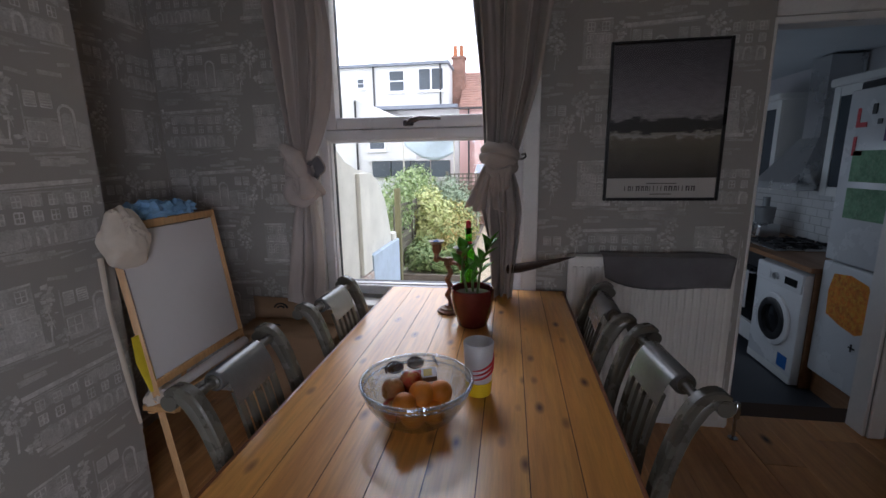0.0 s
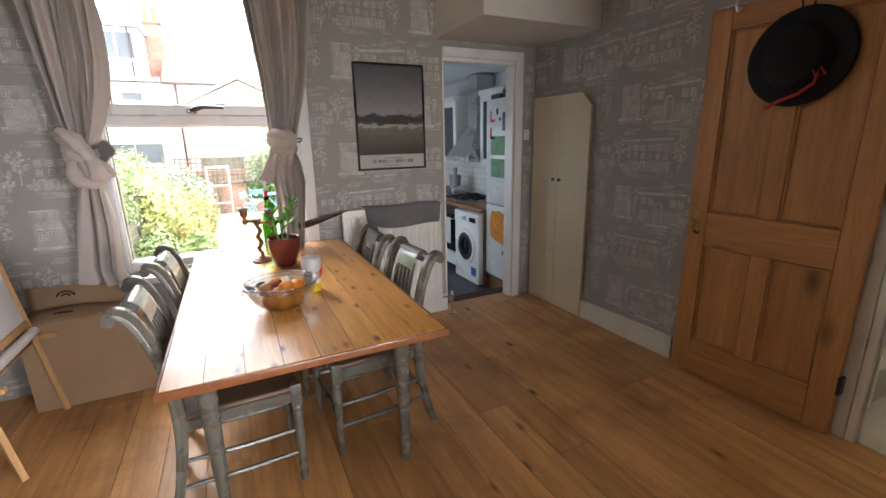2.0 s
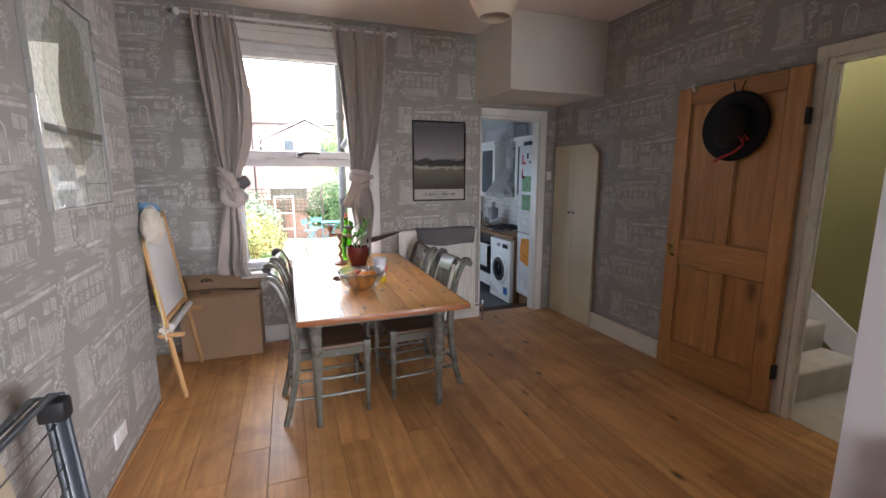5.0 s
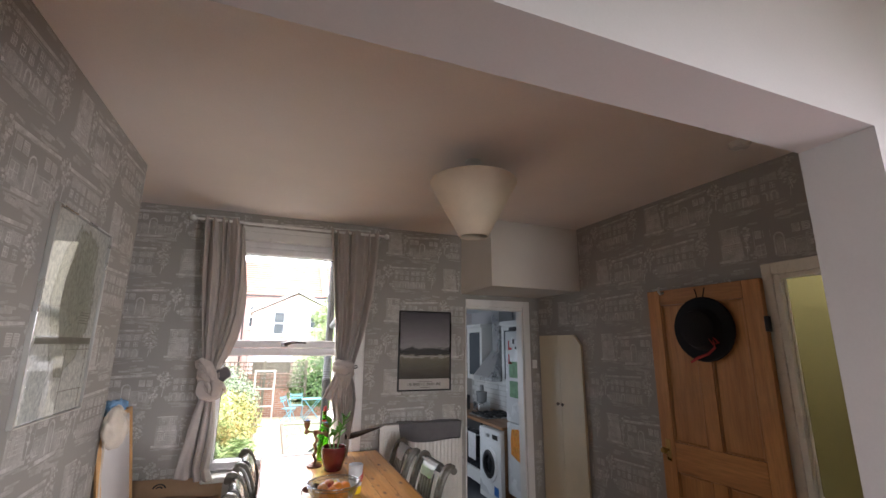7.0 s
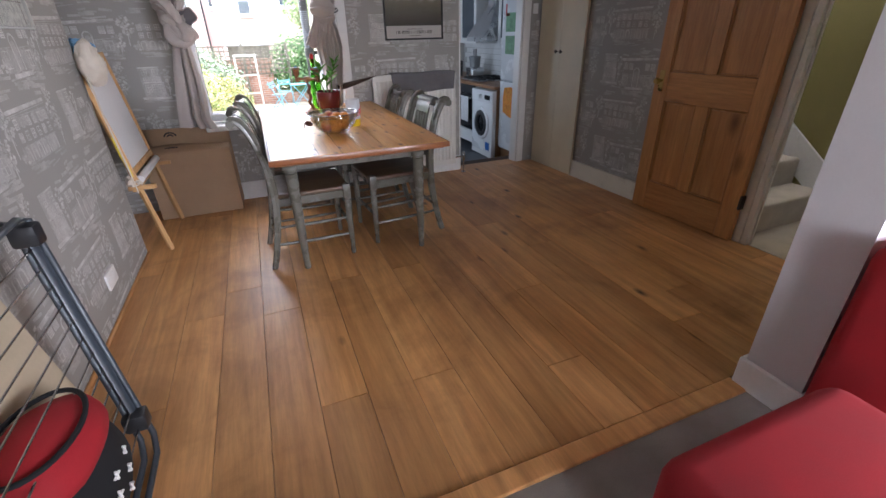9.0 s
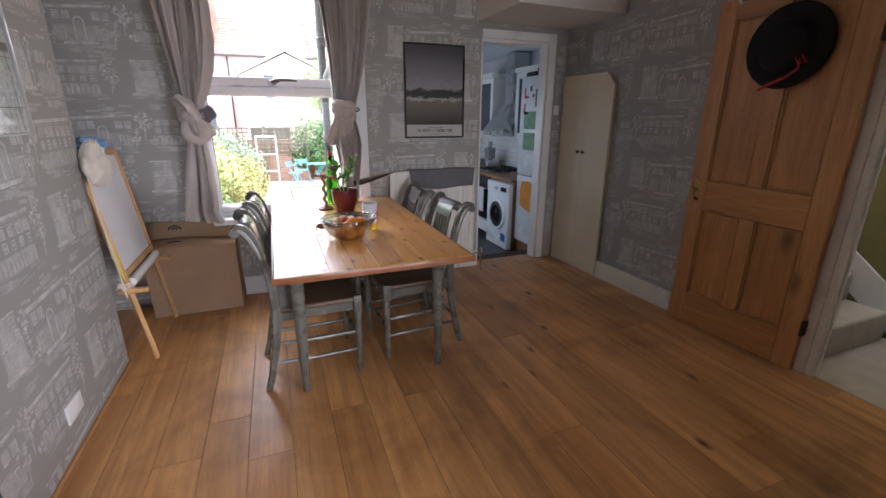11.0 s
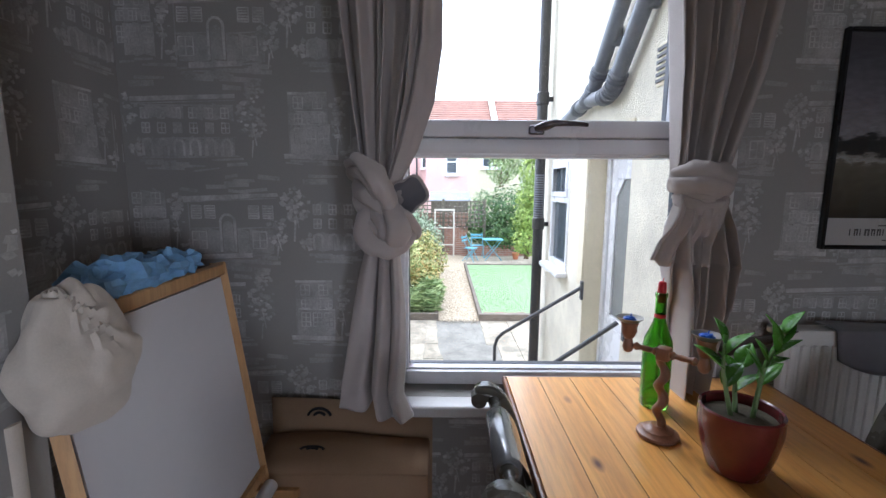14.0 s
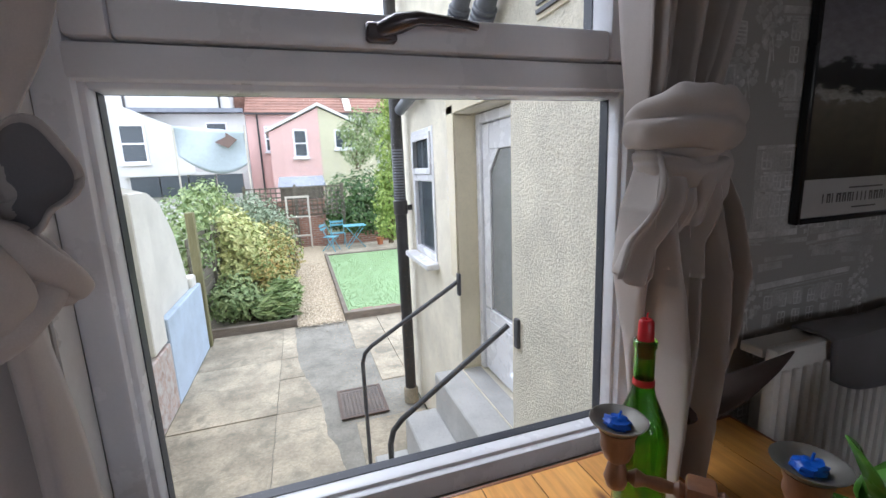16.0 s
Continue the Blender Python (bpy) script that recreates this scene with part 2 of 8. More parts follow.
PINE_PALE = timber("pale_pine", (0.62, 0.38, 0.17), (0.50, 0.27, 0.10), rough=0.5, grain=(1.0, 1.0, 0.1), knots=0.12, vary=0.1)
CHAIR_PAINT = plain("sage_grey_chair_paint", (0.112, 0.106, 0.086), 0.28, vary=0.09, big=9, fine=90, bump=0.06, other=(0.13, 0.12, 0.095), patch=0.25, coat=0.15)
# the chair paint made paler and metallic: its sheen put into the colour
ROLL_SHEEN = plain("sage_paint_sheen", (0.24, 0.245, 0.245), 0.2, metal=0.45, vary=0.1, big=12, fine=120, bump=0.04)
SEAT_WOOD = timber("dark_seat_wood", (0.14, 0.085, 0.05), (0.07, 0.04, 0.022), rough=0.35, grain=(0.1, 1.0, 1.0), knots=0)
CURTAIN = plain("taupe_linen", (0.47, 0.418, 0.385), 0.9, vary=0.07, big=6, fine=420, bump=0.22, sheen=0.25, dist=0.002)
LINING = plain("dark_curtain_lining", (0.20, 0.19, 0.20), 0.9, vary=0.08, big=6, fine=300, bump=0.15)
CARD = plain("brown_cardboard", (0.36, 0.235, 0.14), 0.85, vary=0.09, big=4, fine=160, bump=0.08)
INK = plain("black_ink", (0.015, 0.015, 0.016), 0.6, vary=0.1)
BOARD_WHITE = plain("whiteboard_face", (0.68, 0.66, 0.66), 0.62, vary=0.02, big=3, fine=40, bump=0.02)
CALICO = plain("cream_calico", (0.62, 0.55, 0.46), 0.9, vary=0.08, big=10, fine=300, bump=0.2, sheen=0.2)
BLUE_PAPER = plain("blue_crumpled_tissue", (0.22, 0.42, 0.66), 0.7, vary=0.2, big=14, fine=80, bump=0.2)
YELLOW_PLASTIC = plain("yellow_plastic", (0.75, 0.58, 0.03), 0.4, vary=0.06)
RADIATOR = plain("white_radiator_enamel", (0.70, 0.68, 0.63), 0.35, vary=0.05, big=3, fine=90, bump=0.03)
GREY_CLOTH = plain("grey_cloth", (0.145, 0.14, 0.145), 0.95, vary=0.14, big=8, fine=320, bump=0.25, sheen=0.2)
BROWN_CLOTH = plain("dark_brown_fleece", (0.055, 0.03, 0.02), 0.95, vary=0.25, big=10, fine=260, bump=0.4, sheen=0.1)
SHADE_PAPER = plain("cream_lampshade", (0.72, 0.62, 0.50), 0.85, vary=0.05, big=5, fine=160, bump=0.08)
BRASS = plain("aged_brass", (0.55, 0.37, 0.13), 0.3, metal=1.0, vary=0.15, big=20, fine=120)
CHROME = plain("worn_chrome", (0.55, 0.55, 0.56), 0.2, metal=1.0, vary=0.1, big=20, fine=120)
BLACK_IRON = plain("black_iron", (0.03, 0.03, 0.032), 0.45, metal=0.4, vary=0.15, big=14, fine=120)
BLACK_FELT = plain("black_felt", (0.008, 0.008, 0.009), 0.95, vary=0.25, big=10, fine=300, bump=0.25)
RED_RIBBON = plain("red_ribbon", (0.42, 0.02, 0.015), 0.6, vary=0.1)
CARPET = plain("grey_carpet", (0.30, 0.27, 0.245), 1.0, vary=0.16, big=5, fine=260, bump=0.6, dist=0.006)
STAIR_CARPET = plain("pale_stair_carpet", (0.55, 0.49, 0.41), 1.0, vary=0.12, big=6, fine=260, bump=0.6, dist=0.006)
HALL_PAINT = plain("olive_hall_paint", (0.25, 0.215, 0.075), 0.7, vary=0.06, big=2, fine=120, bump=0.05)
RED_SOFA = plain("red_sofa_cloth", (0.34, 0.008, 0.014), 0.85, vary=0.16, big=5, fine=300, bump=0.25)
GLASS = pane_glass("window_glass", False)
PICTURE_GLASS = pane_glass("picture_glass", True)
BOWL_GLASS = thin_glass()
BOTTLE_GLASS = glassy("green_bottle_glass", (0.22, 0.52, 0.07), 0.02, 1.5)
FROST = plain("frosted_plastic", (0.72, 0.73, 0.76), 0.35, vary=0.04, big=12, fine=120, bump=0.02)
FROST.node_tree.nodes["Principled BSDF"].inputs["Transmission Weight"].default_value = 0.3
SOCKET = plain("white_socket_plastic", (0.78, 0.77, 0.75), 0.3, vary=0.03)

# ==== helpers for meshes ====


def box(bm, a, b, bevel=0.0, seg=1):
    """A box between two corners, with its edges rounded off."""
    r = bmesh.ops.create_cube(bm, size=1.0)["verts"]
    s = [abs(p - q) for p, q in zip(a, b)]
    c = [(p + q) / 2 for p, q in zip(a, b)]
    for v in r:
        v.co = Vector((v.co.x * s[0] + c[0], v.co.y * s[1] + c[1], v.co.z * s[2] + c[2]))
    if bevel:
        es = list({e for v in r for e in v.link_edges})
        bmesh.ops.bevel(bm, geom=es, offset=min(bevel, min(s) * 0.45), segments=seg, affect="EDGES", profile=0.5)


def prism(bm, pts, z0, z1):
    """An upright prism over a plan outline, counter-clockwise."""
    lo = [bm.verts.new((x, y, z0)) for x, y in pts]
    hi = [bm.verts.new((x, y, z1)) for x, y in pts]
    bm.faces.new(lo[::-1])
    bm.faces.new(hi)
    for i in range(len(pts)):
        j = (i + 1) % len(pts)
        bm.faces.new((lo[i], lo[j], hi[j], hi[i]))


def slab(bm, pts, axis, a, b):
    """A plate: outline in the plane across an axis, from a to b along it."""
    k = "xyz".index(axis)

    def at(p, d):
        q = list(p)
        q.insert(k, d)
        return q
    lo = [bm.verts.new(at(p, a)) for p in pts]
    hi = [bm.verts.new(at(p, b)) for p in pts]
    bm.faces.new(lo[::-1])
    bm.faces.new(hi)
    for i in range(len(pts)):
        j = (i + 1) % len(pts)
        bm.faces.new((lo[i], lo[j], hi[j], hi[i]))
    bmesh.ops.recalc_face_normals(bm, faces=bm.faces[:])


def lathe(bm, profile, centre=(0, 0, 0), seg=24, caps=True):
    """Turns (radius, height) pairs about the upright through centre."""
    cx, cy, cz = centre
    rings = []
    for r, z in profile:
        rings.append([bm.verts.new((cx + r * math.cos(2 * math.pi * i / seg), cy + r * math.sin(2 * math.pi * i / seg), cz + z)) for i in range(seg)])
    for p, q in zip(rings, rings[1:]):
        for i in range(seg):
            j = (i + 1) % seg
            bm.faces.new((p[i], p[j], q[j], q[i]))
    if caps:
        bm.faces.new(rings[0][::-1])
        bm.faces.new(rings[-1])
    return rings


def tube(bm, pts, r, seg=10, caps=True, flat=1.0):
    """A round bar along a line of points; r is one radius or one for each point."""
    pts = [Vector(p) for p in pts]
    rs = r if isinstance(r, (list, tuple)) else [r] * len(pts)
    rings, side = [], None
    for i, p in enumerate(pts):
        d = (pts[min(i + 1, len(pts) - 1)] - pts[max(i - 1, 0)]).normalized()
        if side is None:
            side = d.cross(Vector((0, 0, 1)) if abs(d.z) < 0.9 else Vector((1, 0, 0))).normalized()
        side = (side - d * side.dot(d)).normalized()
        up = d.cross(side)
        rings.append([bm.verts.new(p + (side * math.cos(2 * math.pi * k / seg) + up * flat * math.sin(2 * math.pi * k / seg)) * rs[i]) for k in range(seg)])
    for p, q in zip(rings, rings[1:]):
        for k in range(seg):
            j = (k + 1) % seg
            bm.faces.new((p[k], p[j], q[j], q[k]))
    if caps:
        bm.faces.new(rings[0][::-1])
        bm.faces.new(rings[-1])


def blob(bm, centre, size, seg=20, rings=12, lump=0.0, freq=3.0, seed=0.0):
    """A rounded, lumpy body."""
    r = bmesh.ops.create_uvsphere(bm, u_segments=seg, v_segments=rings, radius=1.0)["verts"]
    for v in r:
        k = 1 + lump * noise.noise(v.co * freq + Vector((seed, seed * 2, seed * 3)))
        v.co = Vector([c + p * s * k for c, p, s in zip(centre, v.co, size)])


def grid(bm, nu, nv, f):
    """A sheet of nu by nv points given by f(u, v), u and v from 0 to 1."""
    vs = [[bm.verts.new(f(i / (nu - 1), j / (nv - 1))) for i in range(nu)] for j in range(nv)]
    for j in range(nv - 1):
        for i in range(nu - 1):
            bm.faces.new((vs[j][i], vs[j][i + 1], vs[j + 1][i + 1], vs[j + 1][i]))


def mesh_of(name, bm, material, smooth=None):
    me = bpy.data.meshes.new(name)
    bmesh.ops.recalc_face_normals(bm, faces=bm.faces[:])
    bm.to_mesh(me)
    bm.free()
    me.materials.append(material)
    if smooth is not None:
        me.polygons.foreach_set("use_smooth", [True] * len(me.polygons))
        me.set_sharp_from_angle(angle=radians(smooth))
    return me


def part(name, bm, material, parent=None, label="", smooth=40, m=None, thick=0.0):
    ob = new(name, mesh_of(name, bm, material, smooth))
    if m is not None:
        ob.matrix_basis = m
    if parent is not None:
        ob.parent = parent
    if label:
        ob["label"] = label
    if thick:
        mod = ob.modifiers.new("thickness", "SOLIDIFY")
        mod.thickness, mod.offset = thick, 0.0
    return ob


def thing(name, label, category, m=None, group=""):
    ob = new(name)
    ob.empty_display_size = 0.1
    if m is not None:
        ob.matrix_basis = m
    return tagged(ob, label, category, group)


def structure(name, bm, material, label="", category="", smooth=None):
    return tagged(part(name, bm, material, smooth=smooth), label, category, kind="structure")


def lone(name, bm, material, label, category, group="", smooth=40, m=None, thick=0.0):
    return tagged(part(name, bm, material, None, "", smooth, m, thick), label, category, group)


def B():
    return bmesh.new()


def boxed(*corners, bevel=0.0, seg=1):
    bm = B()
    for a, b in corners:
        box(bm, a, b, bevel, seg)
    return bm


# ==== the rooms ====
CEIL = 2.76
WALL_Y = 2.52          # inner face of the window wall
OUT_Y = 2.82           # its outer face
BREAST_Y = 1.635       # end of the chimney breast
OPEN_Y0, OPEN_Y1 = -0.885, -0.69
GROUND = -0.98
KFLOOR = -0.24


def right_x(y):
    """The dining room's right wall leans slightly in plan."""
    return 3.53 + (2.52 - y) * 0.034


# window wall: opening for the window and for the kitchen doorway
WX0, WX1, WZ0, WZ1 = 0.43, 1.57, 0.645, 2.60
KX0, KX1, KZ1 = 2.66, 3.325, 2.03
KWY = 2.63            # kitchen side of the thin wall beside the doorway
structure("wall_north", boxed(
    ((-0.75, WALL_Y, 0), (WX0, 2.685, CEIL)), ((WX0, WALL_Y, 0), (WX1, 2.685, WZ0)), ((WX0, WALL_Y, WZ1), (WX1, 2.685, CEIL)),
    ((-0.75, 2.685, 0), (WX0 - 0.16, OUT_Y, CEIL)), ((WX0 - 0.16, 2.685, 0), (WX1 + 0.16, OUT_Y, WZ0 - 0.12)), ((WX0 - 0.16, 2.685, WZ1 + 0.1), (WX1 + 0.16, OUT_Y, CEIL)),
    ((WX1, WALL_Y, 0), (2.0, 2.685, CEIL)), ((WX1 + 0.16, 2.685, 0), (2.0, OUT_Y, CEIL)), ((2.0, WALL_Y, 0), (KX0, KWY, CEIL)), ((KX0, WALL_Y, KZ1), (KX1, KWY, CEIL)), ((KX1, WALL_Y, 0), (4.7, KWY, CEIL))),
    PAPER, "grey wallpapered wall printed with town houses", "wall")
structure("wall_alcove", boxed(((-0.75, BREAST_Y - 0.1, 0), (-0.48, WALL_Y - 0.002, CEIL))), PAPER, "grey wallpapered alcove side wall", "wall")
structure("wall_west", boxed(((-0.75, -4.7, 0), (0, BREAST_Y, CEIL))), PAPER, "grey wallpapered chimney breast wall", "wall")

# right wall with the stair doorway
DY0, DY1, DZ = -0.62, 0.155, 2.06
bm = B()
prism(bm, [(right_x(DY1), DY1), (3.645, DY1), (3.62, WALL_Y - 0.002), (right_x(WALL_Y), WALL_Y - 0.002)], 0, CEIL)
prism(bm, [(right_x(DY0), DY0), (3.645, DY0), (3.645, DY1), (right_x(DY1), DY1)], DZ, CEIL)
prism(bm, [(right_x(-0.66), -0.688), (3.70, -0.688), (3.70, DY0), (right_x(DY0), DY0)], 0, CEIL)
structure("wall_east", bm, PAPER, "grey wallpapered wall printed with town houses", "wall")

# wide opening to the front room: stub of wall and beam
structure("wall_opening", boxed(((2.418, OPEN_Y0, 0), (4.6, OPEN_Y1, 2.255)), ((0.0, OPEN_Y0, 2.255), (4.6, OPEN_Y1, CEIL))), WHITE_WALL, "white painted wall and beam round a wide opening", "wall")
structure("baseboard_opening", boxed(((2.40, OPEN_Y0 - 0.018, 0), (4.0, OPEN_Y0 - 0.001, 0.13)), ((2.40, OPEN_Y0 - 0.017, 0), (2.418, OPEN_Y1 + 0.018, 0.13)), ((2.418, OPEN_Y1, 0), (3.5, OPEN_Y1 + 0.018, 0.13)), bevel=0.006), WOODWORK, "white painted skirting board", "skirting")

# front room round the camera; window walls unseen, openings added to admit fill
# assumed grey paper, to cut the bounce onto the beam
structure("wall_front_east", boxed(((3.75, -4.7, 0), (3.9, -3.6, CEIL)), ((3.75, -1.9, 0), (3.9, OPEN_Y0, CEIL)), ((3.75, -3.6, 0), (3.9, -1.9, 0.6)), ((3.75, -3.6, 2.4), (3.9, -1.9, CEIL))), PAPER, "assumed unseen wall, grey papered", "wall")
structure("wall_front_south", boxed(((-0.75, -4.85, 0), (0.6, -4.6, CEIL)), ((2.6, -4.85, 0), (3.9, -4.6, CEIL)), ((0.6, -4.85, 0), (2.6, -4.6, 0.6)), ((0.6, -4.85, 2.4), (2.6, -4.6, CEIL))), PAPER, "assumed unseen wall, grey papered", "wall")
structure("floor_front", boxed(((-0.05, -4.7, -0.1), (3.9, -0.70, 0.0))), CARPET, "grey fitted carpet", "floor")
structure("ceiling", boxed(((-0.75, -4.7, CEIL), (3.75, OUT_Y, CEIL + 0.15))), CEILING_PAINT, "off-white painted ceiling", "ceiling")
structure("subfloor", boxed(((-0.75, -0.70, -0.12), (3.75, OUT_Y, -0.018))), OAK_GAP, "dark joint under the boards", "floor")
structure("threshold", boxed(((0.0, -0.735, -0.01), (2.41, -0.66, 0.012)), bevel=0.006, seg=2), OAK, "oak threshold strip", "trim")

# boxing under the stair above the kitchen doorway
bm = B()
slab(bm, [(2.61, 1.84), (right_x(1.84) - 0.001, 1.84), (right_x(2.5) - 0.001, WALL_Y - 0.001), (2.61, WALL_Y - 0.001)], "z", 2.15, CEIL - 0.002)
structure("boxing", bm, BOXING_PAINT, "cream painted boxed-in bulkhead under the ceiling", "bulkhead")

# skirtings
bm = B()
prism(bm, [(right_x(1.06) - 0.018, 1.06), (right_x(1.06) - 0.001, 1.06), (right_x(1.86) - 0.001, 1.86), (right_x(1.86) - 0.018, 1.86)], 0, 0.15)
structure("baseboard_east", bm, CREAM_GLOSS, "cream painted skirting board", "skirting")
structure("baseboard_north", boxed(((0.0, WALL_Y - 0.02, 0), (2.66, WALL_Y - 0.001, 0.15)), bevel=0.006), WOODWORK, "white painted skirting board", "skirting")
structure("baseboard_west", boxed(((0.0, -0.6, 0), (0.012, BREAST_Y, 0.022)), bevel=0.003), OAK, "slim oak edging strip", "trim")

# ---- wallpaper print: rows of sketched town houses, the same repeat on every wall


def motifs():
    """One drop of the print as flat strokes: (tone, four corners) in metres, round the middle of its tall house."""
    rng = random.Random(11)
    out = []

    def quad(t, *pts):
        out.append((t, tuple((x + rng.uniform(-0.0012, 0.0012), y + rng.uniform(-0.0012, 0.0012)) for x, y in pts)))

    def q(t, x0, y0, x1, y1):
        quad(t, (x0, y0), (x1, y0), (x1, y1), (x0, y1))

    def line(x0, y0, x1, y1, w=0.006, t=2):
        d = math.hypot(x1 - x0, y1 - y0) or 1
        nx, ny = -(y1 - y0) / d * w / 2, (x1 - x0) / d * w / 2
        k = rng.uniform(0.6, 1.0)
        quad(t, (x0 - nx, y0 - ny), (x1 - nx * k, y1 - ny * k), (x1 + nx * k, y1 + ny * k), (x0 + nx, y0 + ny))

    def win(x, y, w, hh, cols=2, rows=2, fill=True):
        if fill:
            q(0, x, y, x + w, y + hh)
        for k in range(cols + 1):
            line(x + w * k / cols, y, x + w * k / cols, y + hh, 0.0042)
        for k in range(rows + 1):
            line(x, y + hh * k / rows, x + w, y + hh * k / rows, 0.0042)

    def arch(x, y, w, hh, t=2):
        pts = [(x, y)] + [(x + w / 2 - w / 2 * math.cos(a), y + hh + w * 0.55 * math.sin(a)) for a in [math.pi * i / 8 for i in range(9)]] + [(x + w, y)]
        for a, b in zip(pts, pts[1:]):
            line(*a, *b, 0.010, t)

    def clump(x, y, rx, ry, n, trunk=0.0):
        for k in range(n):
            a, r = rng.uniform(0, 6.283), rng.random() ** 0.55
            px, py = x + rx * r * math.cos(a), y + ry * r * math.sin(a)
            w = rng.uniform(0.006, 0.015)
            b = rng.uniform(0, 3.14)
            quad(rng.choice((0, 0, 1, 1, 2)), *((px + w * rng.uniform(0.6, 1.1) * math.cos(b + c), py + w * rng.uniform(0.5, 0.9) * math.sin(b + c)) for c in (0, 1.5, 3.1, 4.6)))
        if trunk:
            line(x, y - ry, x - 0.006, y - ry - trunk, 0.007)
            line(x, y - ry * 0.4, x + 0.012, y - ry - trunk * 0.3, 0.004)

    def ground(x0, x1, y, n=5):
        for k in range(n):
            a = rng.uniform(x0, x1 - 0.06)
            line(a, y - 0.004 * k + rng.uniform(-0.006, 0.006), min(x1, a + rng.uniform(0.05, 0.16)), y - 0.004 * k + rng.uniform(-0.006, 0.006), rng.uniform(0.005, 0.012), 0)

    # soft washes behind the drawing
    for x0, y0, x1, y1 in ((-0.07, 0.01, 0.064, 0.105), (0.15, -0.116, 0.25, -0.03), (0.31, -0.116, 0.44, -0.03), (0.0, -0.43, 0.32, -0.37), (0.004, -0.30, 0.15, -0.262), (0.18, -0.305, 0.32, -0.258)):
        n = max(2, int((x1 - x0) / 0.035))
        for k in range(n):
            a, b = x0 + (x1 - x0) * k / n, x0 + (x1 - x0) * (k + 1) / n
            e, f = rng.uniform(-0.008, 0.008), rng.uniform(-0.012, 0.012)
            quad(0, (a, y0 + e), (b, y0 - e), (b, y1 + f), (a, y1 - f))
    for x0, y0, x1, y1 in ((-0.066, -0.098, 0.070, 0.004), (-0.050, 0.012, 0.056, 0.046)):
        for k in range(4):
            a, b = x0 + (x1 - x0) * k / 4, x0 + (x1 - x0) * (k + 1) / 4
            e = rng.uniform(-0.006, 0.006)
            quad(1, (a, y0 + e), (b, y0 - e), (b, y1 + e), (a, y1 - e))
    for k in range(14):
        a, b = rng.uniform(-0.10, 0.40), rng.uniform(-0.20, -0.13)
        line(a, b, a + rng.uniform(0.05, 0.12), b + rng.uniform(-0.008, 0.008), rng.uniform(0.010, 0.022), 0)
    for k in range(8):
        a, b = rng.uniform(0.10, 0.40), rng.uniform(0.10, 0.17)
        line(a, b, a + rng.uniform(0.04, 0.10), b + rng.uniform(-0.01, 0.01), rng.uniform(0.010, 0.02), 0)
    # tall house: plain upper storey, two-storey bay under a sloping roof, wide plinth
    q(0, -0.068, 0.052, 0.060, 0.108)
    for x in (-0.052, 0.014):
        win(x, 0.060, 0.032, 0.038)
    line(-0.072, 0.110, 0.064, 0.113, 0.008)
    line(-0.07, -0.10, -0.07, 0.11, 0.004, 0)
    line(0.062, -0.10, 0.062, 0.11, 0.004, 0)
    quad(0, (-0.060, 0.012), (0.066, 0.010), (0.052, 0.048), (-0.044, 0.050))
    line(-0.044, 0.050, 0.052, 0.048, 0.006)
    line(-0.062, 0.008, 0.068, 0.006, 0.009)
    for x in (-0.050, -0.008, 0.034):
        win(x, 0.012, 0.026, 0.030, 2, 2, False)
        win(x - 0.002, -0.058, 0.032, 0.052, 2, 3)
    quad(0, (-0.078, -0.098), (0.086, -0.100), (0.072, -0.062), (-0.062, -0.062))
    line(-0.090, -0.100, 0.098, -0.104, 0.016)
    clump(0.098, 0.030, 0.030, 0.070, 40, 0.07)
    ground(-0.10, 0.14, -0.112, 6)
    # low house: long bright eaves, shuttered windows and an arched door
    line(0.125, 0.076, 0.460, 0.094, 0.020)
    line(0.128, 0.066, 0.452, 0.082, 0.006, 0)
    line(0.142, -0.12, 0.142, 0.07, 0.004, 0)
    for x in (0.152, 0.200, 0.355, 0.405):
        win(x, 0.010, 0.036, 0.044, 1, 5)
    for x in (0.150, 0.365):
        win(x, -0.098, 0.050, 0.060, 2, 2)
    arch(0.252, -0.11, 0.052, 0.105)
    arch(0.264, -0.11, 0.028, 0.090, 0)
    q(0, 0.262, -0.108, 0.296, -0.01)
    line(0.142, -0.028, 0.245, -0.024, 0.006, 0)
    line(0.315, -0.026, 0.44, -0.020, 0.006, 0)
    ground(0.13, 0.46, -0.120, 10)
    line(0.18, -0.128, 0.36, -0.122, 0.018)
    clump(0.455, -0.03, 0.040, 0.060, 44, 0.05)
    clump(0.135, -0.09, 0.022, 0.028, 12)
    # long terrace: bold parapet, two rows of small windows, arcade on the street
    line(-0.030, -0.240, 0.330, -0.228, 0.017)
    line(-0.028, -0.254, 0.330, -0.242, 0.005, 0)
    q(0, 0.002, -0.262, 0.322, -0.256)
    for k in range(6):
        x = 0.004 + 0.055 * k
        win(x, -0.302, 0.026, 0.034, 2, 2)
        win(x, -0.352, 0.026, 0.034, 2, 2, k % 2 == 0)
        arch(x - 0.002, -0.428, 0.032, 0.038, 2 if k in (2, 3) else 1)
    line(0.0, -0.372, 0.33, -0.366, 0.007, 0)
    line(-0.004, -0.436, 0.335, -0.430, 0.008, 0)
    q(0, 0.118, -0.430, 0.140, -0.385)
    ground(-0.03, 0.36, -0.444, 9)
    clump(-0.060, -0.27, 0.050, 0.060, 56, 0.07)
    clump(0.385, -0.30, 0.050, 0.075, 60, 0.06)
    clump(-0.02, -0.40, 0.026, 0.030, 16)
    clump(0.40, -0.21, 0.040, 0.022, 14)
    return sorted(out, key=lambda piece: piece[0])


REPEAT_W, REPEAT_H, REPEAT = 0.58, 0.655, motifs()


